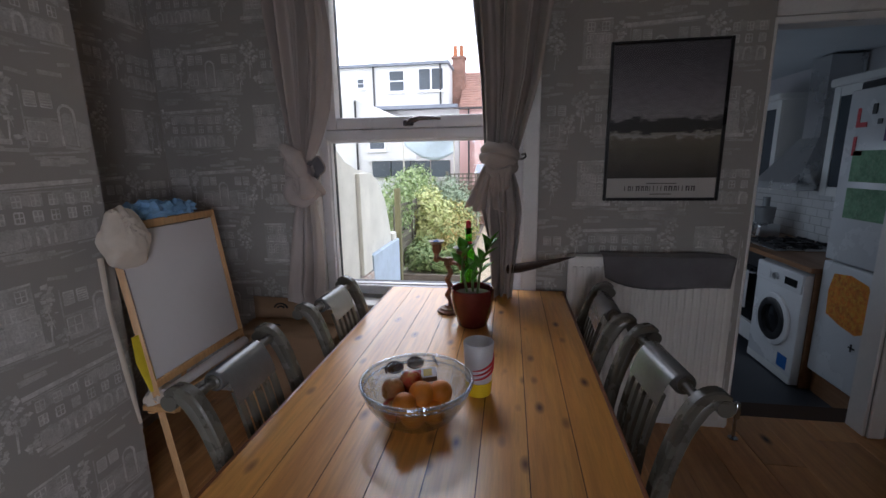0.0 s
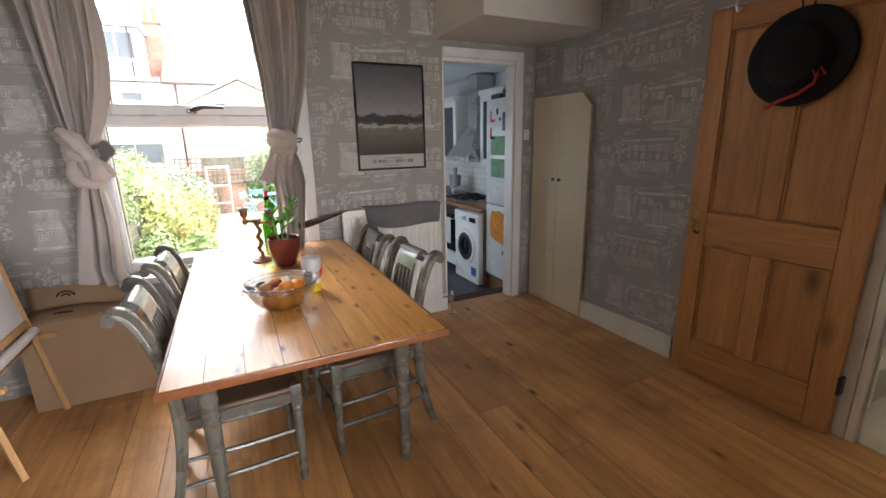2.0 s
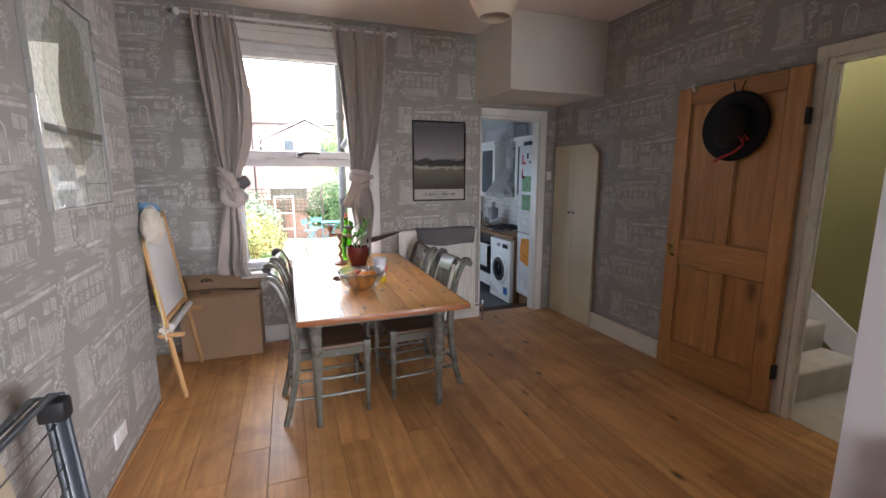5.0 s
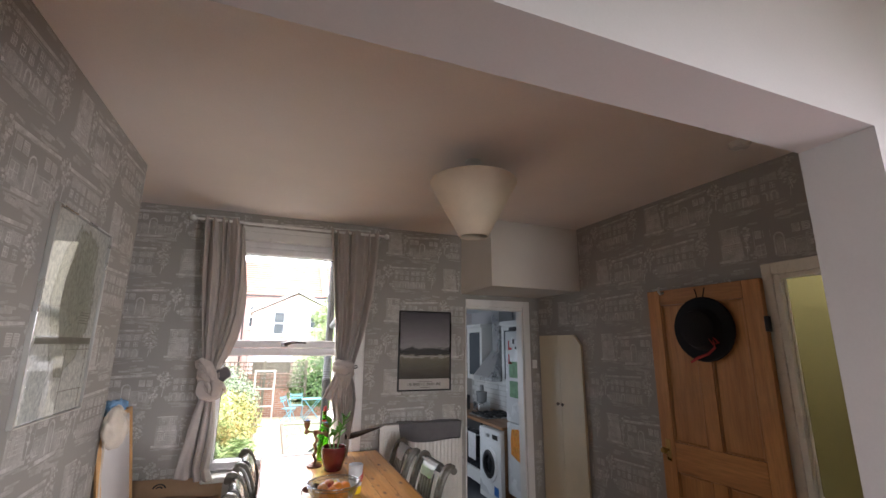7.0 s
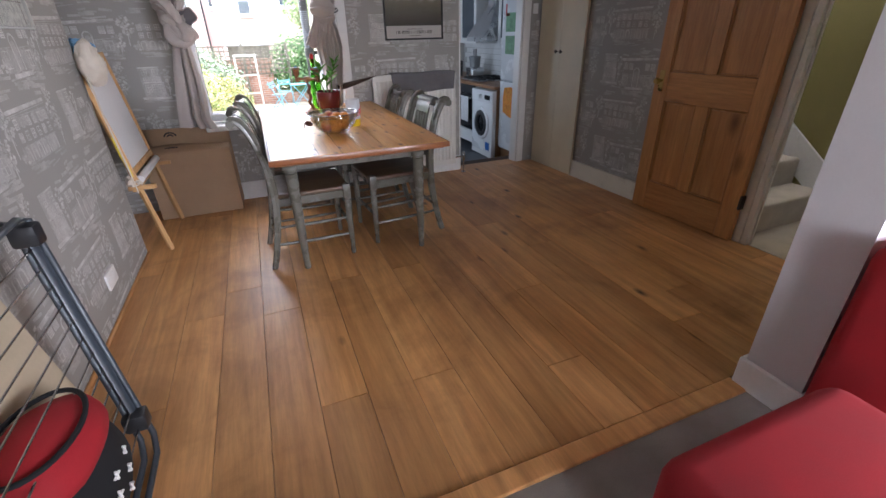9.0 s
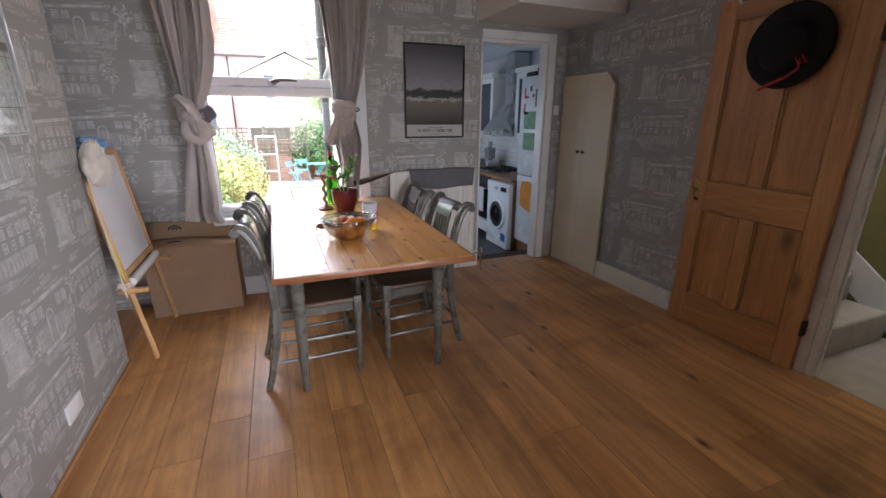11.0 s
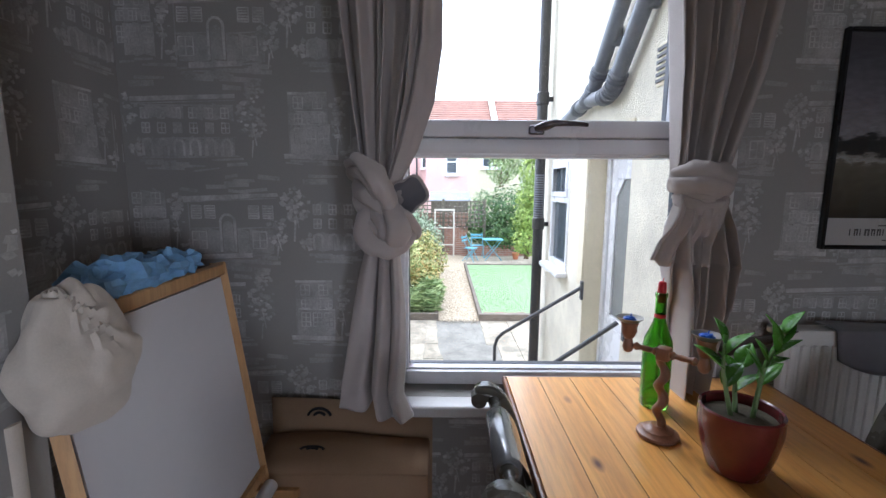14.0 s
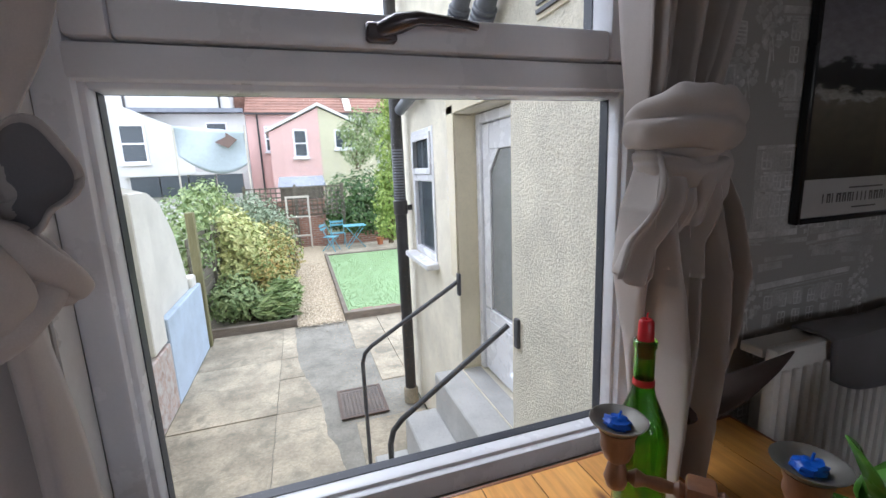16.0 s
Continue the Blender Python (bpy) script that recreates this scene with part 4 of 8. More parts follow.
part("caption_strip", boxed(((0.0145, 0.010, 0.0145), (PW - 0.0145, 0.018, 0.1095))), plain("cream_caption_paper", (0.52, 0.48, 0.44), 0.6, vary=0.04), pos, smooth=None)
bm = B()
rng = random.Random(4)
x = 0.10
while x < PW - 0.10:
    w = rng.choice((0.011, 0.014, 0.018))
    box(bm, (x, 0.0092, 0.048), (x + w * 0.35, 0.0098, 0.072))
    if w > 0.012:
        box(bm, (x + w * 0.65, 0.0092, 0.048), (x + w, 0.0098, 0.072))
        box(bm, (x + w * 0.35, 0.0092, 0.066), (x + w * 0.65, 0.0098, 0.072))
    x += w + 0.006
box(bm, (0.22, 0.0092, 0.030), (0.32, 0.0098, 0.034))
box(bm, (0.20, 0.0092, 0.082), (0.34, 0.0098, 0.086))
part("lettering", bm, plain("grey_lettering", (0.09, 0.075, 0.07), 0.6), pos, smooth=None)
glazing(pos, [(0.0142, 0.0065, 0.0142), (PW - 0.0142, 0.0065, 0.0142), (PW - 0.0142, 0.0065, PH - 0.0142), (0.0142, 0.0065, PH - 0.0142)])

# ---- framed print on the chimney breast
pic = thing("framed_print", "silver-framed antique map print behind glass", "picture", pose(0.0, 0.60, 1.318))
QW, QH = 0.61, 0.865
SILVER = plain("silver_frame", (0.60, 0.60, 0.58), 0.3, metal=0.8, vary=0.06)
part("frame", boxed(((0.001, 0, 0), (0.022, 0.007, QH)), ((0.001, QW - 0.007, 0), (0.022, QW, QH)), ((0.001, 0.007, 0), (0.0215, QW - 0.007, 0.007)), ((0.001, 0.007, QH - 0.007), (0.0215, QW - 0.007, QH)), bevel=0.002), SILVER, pic)
m, nt, bs = nodes_of("antique_map_paper")
tc = nt.nodes.new("ShaderNodeTexCoord").outputs["Generated"]
n1 = node(nt, "ShaderNodeTexNoise", Scale=5.0, Detail=9.0, Roughness=0.68, Distortion=0.7)
n2 = node(nt, "ShaderNodeTexNoise", Scale=34.0, Detail=5.0, Roughness=0.7)
for n in (n1, n2):
    nt.links.new(tc, n.inputs["Vector"])
town = node(nt, "ShaderNodeMapping", Location=(0.0, -1.02, -1.02), Scale=(0.0, 1.9, 1.75))
nt.links.new(tc, town.inputs["Vector"])
far = nt.nodes.new("ShaderNodeVectorMath")
far.operation = "LENGTH"
nt.links.new(town.outputs[0], far.inputs[0])
mm = nt.nodes.new("ShaderNodeMath")
mm.operation = "MULTIPLY_ADD"
mm.inputs[1].default_value = 0.55
nt.links.new(n1.outputs[0], mm.inputs[0])
nt.links.new(far.outputs["Value"], mm.inputs[2])
c = ramp(nt, mm.outputs[0], [(0.66, (0.36, 0.35, 0.26)), (0.90, (0.44, 0.425, 0.33)), (0.93, (0.28, 0.265, 0.19)), (0.955, (0.58, 0.565, 0.49)), (1.0, (0.62, 0.605, 0.53))])
g = ramp(nt, n2.outputs[0], [(0.40, (0.50,) * 3), (0.58, (1.15,) * 3)])
nt.links.new(mixed(nt, 0.6, c, g, "MULTIPLY"), bs.inputs["Base Color"])
bs.inputs["Roughness"].default_value = 0.6
part("map", boxed(((0.002, 0.0105, 0.0105), (0.010, QW - 0.0105, QH - 0.0105))), m, pic, smooth=None)
bm = B()
for z in (0.10, 0.28, 0.30):
    box(bm, (0.0103, 0.33, z), (0.011, QW - 0.02, z + 0.003))
for k in range(5):
    box(bm, (0.0103, 0.42, 0.40 + 0.012 * k), (0.011, 0.52, 0.4035 + 0.012 * k))
for y in (0.34, 0.56):
    box(bm, (0.0103, y, 0.02), (0.011, y + 0.003, 0.30))
box(bm, (0.0103, 0.05, 0.305), (0.011, QW - 0.02, 0.335))
part("engraving", bm, plain("sepia_ink", (0.20, 0.18, 0.13), 0.6), pic, smooth=None)
glazing(pic, [(0.019, 0.0102, 0.0102), (0.019, QW - 0.0102, 0.0102), (0.019, QW - 0.0102, QH - 0.0102), (0.019, 0.0102, QH - 0.0102)])

# ---- pine door, standing open against the wall
HX, HY = right_x(0.2) - 0.025, 0.205
door = tagged(new("door_1"), "stripped pine four-panel door standing open against the wall", "door", kind="structure")
door.matrix_basis = pose(HX, HY, 0.008, 0, 0, 3.2)
DW, DH, DT = 0.80, 2.035, 0.04
part("stile", boxed(((-DT, 0, 0), (0, 0.105, DH)), bevel=0.003), PINE_DOOR_V, door)
part("stile", boxed(((-DT, DW - 0.105, 0), (0, DW, DH)), bevel=0.003), PINE_DOOR_V, door)
for z0, z1 in ((0, 0.22), (0.80, 0.99), (DH - 0.11, DH)):
    part("rail", boxed(((-DT + 0.0005, 0.1055, z0), (-0.0005, DW - 0.1055, z1)), bevel=0.003), PINE_DOOR_H, door)
for z0, z1 in ((0.2205, 0.7995), (0.9905, DH - 0.1105)):
    part("muntin", boxed(((-DT + 0.0005, 0.355, z0), (-0.0005, 0.445, z1)), bevel=0.003), PINE_DOOR_V, door)
    for y0, y1 in ((0.106, 0.3545), (0.4455, DW - 0.106)):
        part("panel", boxed(((-DT + 0.014, y0, z0 + 0.0005), (-0.014, y1, z1 - 0.0005))), PINE_DOOR_V, door, smooth=None)
        part("moulding", boxed(((-DT + 0.004, y0, z0 + 0.001), (-DT + 0.0138, y0 + 0.014, z1 - 0.001)), ((-DT + 0.004, y1 - 0.014, z0 + 0.001), (-DT + 0.0138, y1, z1 - 0.001)), ((-DT + 0.0045, y0 + 0.014, z0 + 0.001), (-DT + 0.0138, y1 - 0.014, z0 + 0.014)), ((-DT + 0.0045, y0 + 0.014, z1 - 0.014), (-DT + 0.0138, y1 - 0.014, z1 - 0.001)), bevel=0.004), PINE_DOOR_V, door)
bm = B()
tube(bm, [(-DT, DW - 0.055, 0.93), (-DT - 0.03, DW - 0.055, 0.93), (-DT - 0.045, DW - 0.055, 0.93), (-DT - 0.062, DW - 0.055, 0.93)], [0.010, 0.010, 0.024, 0.016], 14)
box(bm, (-DT - 0.004, DW - 0.075, 0.86), (-DT, DW - 0.035, 1.0), 0.003)
part("door_knob", bm, BRASS, door, "brass knob and plate")
for z in (0.22, 1.72):
    part("hinge", boxed(((-0.045, -0.012, z), (0.0, 0.004, z + 0.09)), bevel=0.003), BLACK_IRON, door, "black iron hinge")
# hook and hat on the door
bm = B()
tube(bm, [(-DT - 0.002, 0.66, DH - 0.02), (-DT - 0.03, 0.66, DH - 0.03), (-DT - 0.045, 0.66, DH - 0.01), (-DT - 0.035, 0.66, DH + 0.02)], [0.008, 0.009, 0.010, 0.008], 10)
part("hook", bm, SOCKET, door, "white plastic hook")
bm = B()
for s in (-0.035, 0.035):
    tube(bm, [(-DT - 0.012, 0.37 + s, DH - 0.02), (-DT - 0.018, 0.37 + s * 0.6, DH - 0.075), (-DT - 0.02, 0.37 + s * 1.6, DH - 0.115)], 0.004, 6)
hat_m = pose(HX, HY, 0.008, 0, 0, 3.2) @ pose(-0.05, 0.375, 1.745, 0, -90, 0)
hat = thing("hat", "round black felt hat with red ribbon, hung on a door", "hat", hat_m)
bm2 = B()
lathe(bm2, [(0.203, 0.0), (0.212, 0.006), (0.203, 0.016), (0.14, 0.022), (0.125, 0.045), (0.115, 0.075), (0.085, 0.088), (0.02, 0.092)], (0, 0, 0), 40)
part("brim", bm2, BLACK_FELT, hat)
bm2 = B()
tube(bm2, [(-0.075, -0.12, 0.10), (-0.12, -0.09, 0.045), (-0.16, -0.03, 0.03), (-0.188, 0.05, 0.026), (-0.215, 0.10, 0.022)], [0.004, 0.007, 0.008, 0.009, 0.007], 8, flat=0.4)
tube(bm2, [(-0.06, -0.125, 0.10), (-0.09, -0.135, 0.07), (-0.10, -0.11, 0.09), (-0.07, -0.10, 0.105)], [0.004, 0.007, 0.007, 0.004], 8, flat=0.5)
part("ribbon", bm2, RED_RIBBON, hat, "red ribbon")
part("hanging_cord", bm, BLACK_FELT, door)

# ---- cupboard under the stairs
cup = thing("cupboard", "cream painted double-door cupboard set into the wall", "cupboard", pose(right_x(2.49) - 0.001, 2.49, 0, 0, 0, -90 + math.degrees(math.atan(0.030))))
CW = 0.64


def cdoor(x0, x1, chamfer):
    bm = B()
    top = 1.745
    pts = [(x0, 0.005), (x1, 0.005), (x1, top - chamfer), (x1 - chamfer * 0.95, top), (x0, top)] if chamfer else [(x0, 0.005), (x1, 0.005), (x1, top), (x0, top)]
    slab(bm, pts, "y", -0.024, 0.0)
    return bm


for n, (x0, x1, c) in enumerate(((0.0, 0.318, 0), (0.322, CW, 0.10))):
    dd = part("door", cdoor(x0, x1, c), CREAM, cup, smooth=30)
    bm = B()
    kx = 0.286 if n == 0 else 0.354
    tube(bm, [(kx, -0.024, 1.09), (kx, -0.034, 1.09), (kx, -0.042, 1.09), (kx, -0.052, 1.09)], [0.007, 0.007, 0.016, 0.010], 12)
    part("knob", bm, SEAT_WOOD, dd, "small dark wooden knob")

# ---- pendant lamp, smoke alarm, sockets
lamp = thing("pendant_lamp", "unlit cream cone lampshade hanging from the ceiling", "lamp", pose(1.932, 0.775, CEIL))
bm = B()
lathe(bm, [(0.05, -0.001), (0.05, -0.012), (0.02, -0.03), (0.006, -0.035), (0.004, -0.16)], seg=20)
part("ceiling_rose", bm, SOCKET, lamp)
bm = B()
lathe(bm, [(0.266, -0.145), (0.269, -0.150), (0.086, -0.490), (0.082, -0.490), (0.261, -0.150)], seg=48, caps=False)
part("shade", bm, SHADE_PAPER, lamp)
bm = B()
tube(bm, [(0.0, 0.0, -0.16), (0, 0, -0.22)], 0.018, 12)
for a in range(3):
    tube(bm, [(0, 0, -0.17), (0.248 * math.cos(a * 2.094), 0.248 * math.sin(a * 2.094), -0.155)], 0.002, 6)
part("lamp_holder", bm, SOCKET, lamp)
bm = B()
lathe(bm, [(0.055, -0.001), (0.055, -0.018), (0.045, -0.032), (0.02, -0.036)], (3.21, -0.02, CEIL), 24)
lone("smoke_alarm", bm, SOCKET, "round white smoke alarm on the ceiling", "smoke alarm")
so = thing("wall_socket", "white double electric socket low on the papered wall", "socket", pose(0.0, 0.87, 0.155))
part("plate", boxed(((0.001, 0, 0), (0.012, 0.145, 0.086)), bevel=0.004, seg=2), SOCKET, so)
for y in (0.045, 0.1):
    part("switch", boxed(((0.012, y - 0.008, 0.055), (0.016, y + 0.004, 0.072)), bevel=0.001), SOCKET, so)
sw = thing("light_switch", "white light switch beside the kitchen doorway", "switch", pose(3.425, WALL_Y, 1.41))
part("plate", boxed(((0, -0.011, 0), (0.055, -0.001, 0.086)), bevel=0.003), SOCKET, sw)
part("rocker", boxed(((0.02, -0.016, 0.03), (0.035, -0.011, 0.056)), bevel=0.002), SOCKET, sw)

# ---- easel in the alcove
easel = thing("easel", "child's pine easel with a white board and paper roll", "easel", pose(0.0, 1.66, 0))
for y in (0.0, 0.585):
    bm = B()
    tube(bm, [(0.135, y, 0.0), (-0.03, y, 1.20)], 0.017, 4)
    part("front_leg", bm, PINE_PALE, easel)
    bm = B()
    tube(bm, [(-0.42, y + 0.02, 0.0), (-0.055, y + 0.02, 1.19)], 0.016, 4)
    part("rear_leg", bm, PINE_PALE, easel)
for z in (0.52, 1.165):
    bm = B()
    x = 0.135 - 0.165 * z / 1.2
    box(bm, (x - 0.012, 0.0, z), (x + 0.012, 0.585, z + 0.035), 0.004)
    part("crossbar", bm, PINE_PALE, easel)
bm = B()
slab(bm, [(0.135 - 0.165 * 0.555 / 1.2 + 0.004, 0.555), (0.135 - 0.165 * 1.16 / 1.2 + 0.004, 1.16), (0.135 - 0.165 * 1.16 / 1.2 - 0.004, 1.16), (0.135 - 0.165 * 0.555 / 1.2 - 0.004, 0.555)], "y", 0.018, 0.567)
part("board", bm, BOARD_WHITE, easel, "blank white drawing board")
part("tray", boxed(((0.02, -0.03, 0.435), (0.17, 0.0, 0.46)), ((0.02, 0.585, 0.435), (0.17, 0.615, 0.46)), ((0.04, -0.03, 0.425), (0.075, 0.615, 0.434)), bevel=0.003), PINE_PALE, easel)
bm = B()
tube(bm, [(0.092, 0.015, 0.492), (0.092, 0.57, 0.492)], 0.022, 20)
part("paper_roll", bm, BOARD_WHITE, easel, "roll of white paper")
# cloth bag, strap, tape and blue tissue on the easel
bag = thing("cloth_bag", "cream calico bag hung on the corner of the easel", "bag", pose(0.03, 1.60, 1.16))
bm = B()
blob(bm, (0.03, 0.045, 0.0), (0.060, 0.100, 0.125), 72, 56, 0.12, 1.5, 5)
for v in bm.verts:
    d = (v.co - Vector((0.03, 0.045, 0.0))).normalized()
    up = max(0.0, d.z)
    v.co.x += (0.03 - v.co.x) * 0.30 * up
    v.co.y += (0.02 - v.co.y) * 0.38 * up
    a = math.atan2(d.z - 0.9, d.y + 0.35)
    pleat = abs(math.sin(6.5 * a + 1.5 * noise.noise(d * 1.6))) - 0.6
    v.co += d * (0.013 * pleat * (0.45 + 0.55 * up) + 0.007 * noise.noise(d * 3.0))
part("pouch", bm, CALICO, bag)
bm = B()
tube(bm, [(0.02, -0.06, -0.06), (0.03, -0.07, -0.25), (0.05, -0.065, -0.5), (0.06, -0.05, -0.72)], [0.012, 0.010, 0.012, 0.008], 8, flat=0.35)
part("strap", bm, CALICO, bag)
bm = B()
tube(bm, [(0.035, 1.64, 0.76), (0.045, 1.645, 0.66), (0.065, 1.66, 0.52)], [0.020, 0.032, 0.022], 8, flat=0.25)
lone("yellow_strap", bm, YELLOW_PLASTIC, "yellow plastic strap dangling from the easel", "strap")
bm = B()
for k, (y, s) in enumerate(((1.80, 0.050), (1.87, 0.060), (1.95, 0.052), (2.03, 0.050), (2.10, 0.040))):
    blob(bm, (-0.045, y, 1.212 + s * 0.35), (s * 0.9, s * 1.1, s * 0.75), 16, 10, 0.7, 2.6, k * 3.1)
lone("tissue", bm, BLUE_PAPER, "crumpled blue tissue heaped on top of the easel", "tissue", smooth=25)
bm = B()
blob(bm, (0.05, 1.69, 0.475), (0.045, 0.06, 0.04), 16, 10, 0.5, 2.5, 7)
lone("white_rag", bm, CALICO, "white rag stuffed by the easel tray", "cloth")

# ---- cardboard box
cb = thing("cardboard_box", "open brown cardboard box with printed handle marks under the window", "box", pose(0.0, 2.265, 0.002))
part("front_wall", boxed(((0.0, 0.0, 0), (0.585, 0.005, 0.50)), bevel=0.002), CARD, cb)
part("side_wall", boxed(((0.58, 0.0055, 0), (0.585, 0.20, 0.50)), bevel=0.002), CARD, cb)
part("side_wall", boxed(((0.0, 0.0055, 0), (0.005, 0.20, 0.50)), bevel=0.002), CARD, cb)
bm = B()
grid(bm, 12, 4, lambda u, v: (0.006 + 0.575 * u, 0.002 + 0.19 * v, 0.502 + 0.012 * math.sin(u * 5) * v + 0.02 * v))
part("top_flap", bm, CARD, cb, thick=0.004)
bm = B()
grid(bm, 12, 6, lambda u, v: (0.004 + 0.59 * u, 0.205 + 0.012 * v + 0.004 * math.sin(6 * u), 0.02 + (0.635 - 0.02 * u) * v))
part("rear_flap", bm, CARD, cb, thick=0.005)
for z, k in ((0.585, 1), (0.50 + 0.016, 1)):
    bm = B()
    for a0, a1, r in ((0.2, 2.9, 0.035), (0.4, 2.7, 0.018)):
        pts = [(0.18 + r * 1.2 * math.cos(a0 + (a1 - a0) * i / 8), (0.203 if z > 0.55 else 0.10 + 0.6 * r * math.sin(a0 + (a1 - a0) * i / 8)), z + (r * math.sin(a0 + (a1 - a0) * i / 8) if z > 0.55 else 0.006)) for i in range(9)]
        tube(bm, pts, 0.005, 6)
    part("handle_mark", bm, INK, cb, "black printed mark")

# ---- curtains
rod = thing("curtain_rod", "white curtain pole with round ends above the window", "curtain rod", pose(0, 2.42, 2.645))
bm = B()
tube(bm, [(0.17, 0, 0), (1.78, 0, 0)], 0.012, 12)
part("pole", bm, WOODWORK, rod)
for x in (0.16, 1.79):
    bm = B()
    blob(bm, (x, 0, 0), (0.026, 0.026, 0.026), 16, 10)
    part("finial", bm, WOODWORK, rod)
for x in (0.22, 1.73):
    part("bracket", boxed(((x - 0.012, 0.0, -0.012), (x + 0.012, 0.098, 0.012)), bevel=0.003), WOODWORK, rod)


def drape(rows, folds, depth, y0, phase=0.0, twist=0.0):
    """A pleated hanging: rows of (height, left, right, pleat depth), from the top down."""
    zs = [r[0] for r in rows]

    def f(u, v):
        t = v * (len(rows) - 1)
        i = min(int(t), len(rows) - 2)
        k = t - i
        k = k * k * (3 - 2 * k)
        z, xl, xr, dp = (a + (b - a) * k for a, b in zip(rows[i], rows[i + 1]))
        ph = 2 * math.pi * (folds * (u + 0.05 * math.sin(7.3 * u + 1.7 + phase * 5) + 0.03 * math.sin(15 * u)) + phase + twist * v)
        dp *= 1.3 + 0.4 * math.sin(9 * u + 2 * phase)
        w = u + 0.25 / folds * math.sin(2 * math.pi * folds * u * 0.5 + 2.0 * v + phase)
        y = y0 - dp * (math.sin(ph) + 0.35 * math.sin(2.3 * ph + 3 * v + 1.1) + 0.25 * math.sin(0.6 * ph + 4 * v))
        return (xl + (xr - xl) * w, y, z + 0.006 * math.sin(ph * 0.5))
    bm = B()
    grid(bm, 150, 46, f)
    return bm


def knot_strand(bm, pts, r, ridges=5, flat=0.75, seed=0.0):
    """A thick twist of cloth with folds running along it."""
    pts = [Vector(p) for p in pts]
    fine = []
    n = len(pts)
    for i in range(n - 1):
        p0, p1, p2, p3 = pts[max(i - 1, 0)], pts[i], pts[i + 1], pts[min(i + 2, n - 1)]
        for k in range(8):
            t = k / 8
            fine.append(0.5 * ((2 * p1) + (p2 - p0) * t + (2 * p0 - 5 * p1 + 4 * p2 - p3) * t * t + (3 * p1 - p0 - 3 * p2 + p3) * t ** 3))
    fine.append(pts[-1])
    seg = 72
    rings, side = [], None
    for i, p in enumerate(fine):
        d = (fine[min(i + 1, len(fine) - 1)] - fine[max(i - 1, 0)]).normalized()
        if side is None:
            side = d.cross(Vector((0, 1, 0)) if abs(d.y) < 0.9 else Vector((1, 0, 0))).normalized()
        side = (side - d * side.dot(d)).normalized()
        up = d.cross(side)
        s = i / (len(fine) - 1)
        rr = r * (0.62 + 0.55 * math.sin(math.pi * s) ** 0.8)
        ring = []
        for k in range(seg):
            a = 2 * math.pi * k / seg
            fold = 1.04 + 0.05 * math.sin(2 * a - 4 * s + seed * 2)
            for j in range(ridges):
                c = math.sin((a - 2 * math.pi * (j + 0.4 * math.sin(j * 2.4 + seed)) / ridges - 1.3 * s * math.sin(j * 1.7 + seed)) / 2)
                deep = 0.35 + 0.65 * math.sin(math.pi * min(1.0, max(0.0, s * 1.2 - 0.1 + 0.2 * math.sin(j * 2.1 + seed)))) ** 2
                fold -= 0.50 * deep * math.exp(-(c / 0.10) ** 2)
            fold *= 1 + 0.22 * noise.noise((p + (side * math.cos(a) + up * math.sin(a)) * r) * 24 + Vector((seed, seed * 3, 0)))
            ring.append(bm.verts.new(p + (side * math.cos(a) + up * flat * math.sin(a)) * rr * fold))
        rings.append(ring)
    for p, q in zip(rings, rings[1:]):
        for k in range(seg):
            bm.faces.new((p[k], p[(k + 1) % seg], q[(k + 1) % seg], q[k]))
    bm.faces.new(rings[0][::-1])
    bm.faces.new(rings[-1])


cl = thing("curtain", "taupe linen curtain tied up in a big knot", "curtain", group="window curtains")
part("drape", drape([(2.665, 0.25, 0.545, 0.024), (2.50, 0.255, 0.56, 0.026), (2.13, 0.275, 0.60, 0.026), (1.85, 0.31, 0.555, 0.026), (1.60, 0.345, 0.50, 0.024), (1.46, 0.365, 0.475, 0.018)], 5, 0.03, 2.415, 0.2), CURTAIN, cl, thick=0.003)
part("leading_edge", drape([(2.60, 0.50, 0.565, 0.010), (2.32, 0.505, 0.605, 0.013), (2.08, 0.51, 0.635, 0.014), (1.86, 0.505, 0.628, 0.012), (1.70, 0.49, 0.600, 0.009), (1.55, 0.465, 0.545, 0.007), (1.42, 0.44, 0.475, 0.005)], 1.5, 0.03, 2.372, 0.3), CURTAIN, cl, thick=0.003)
bm = B()
knot_strand(bm, [(0.352, 2.425, 1.450), (0.366, 2.365, 1.475), (0.398, 2.320, 1.475), (0.432, 2.308, 1.43), (0.458, 2.325, 1.375), (0.468, 2.36, 1.325)], 0.053, 3, 0.55, 0.5)
knot_strand(bm, [(0.352, 2.42, 1.42), (0.362, 2.365, 1.405), (0.385, 2.335, 1.385), (0.430, 2.325, 1.352), (0.455, 2.345, 1.32)], 0.042, 2, 0.62, 1.9)
knot_strand(bm, [(0.435, 2.385, 1.375), (0.408, 2.345, 1.345), (0.394, 2.322, 1.302), (0.412, 2.304, 1.262), (0.455, 2.298, 1.243), (0.500, 2.315, 1.260), (0.522, 2.35, 1.305)], 0.036, 3, 0.72, 2.1)
knot_strand(bm, [(0.425, 2.335, 1.352), (0.458, 2.303, 1.325), (0.480, 2.296, 1.283), (0.470, 2.318, 1.245)], 0.046, 2, 0.8, 1.2)
knot_strand(bm, [(0.40, 2.36, 1.34), (0.435, 2.325, 1.29), (0.47, 2.345, 1.24)], 0.045, 2, 0.8, 2.7)
knot_strand(bm, [(0.445, 2.37, 1.34), (0.490, 2.330, 1.330), (0.525, 2.330, 1.300), (0.535, 2.36, 1.265)], 0.030, 2, 0.7, 3.3)
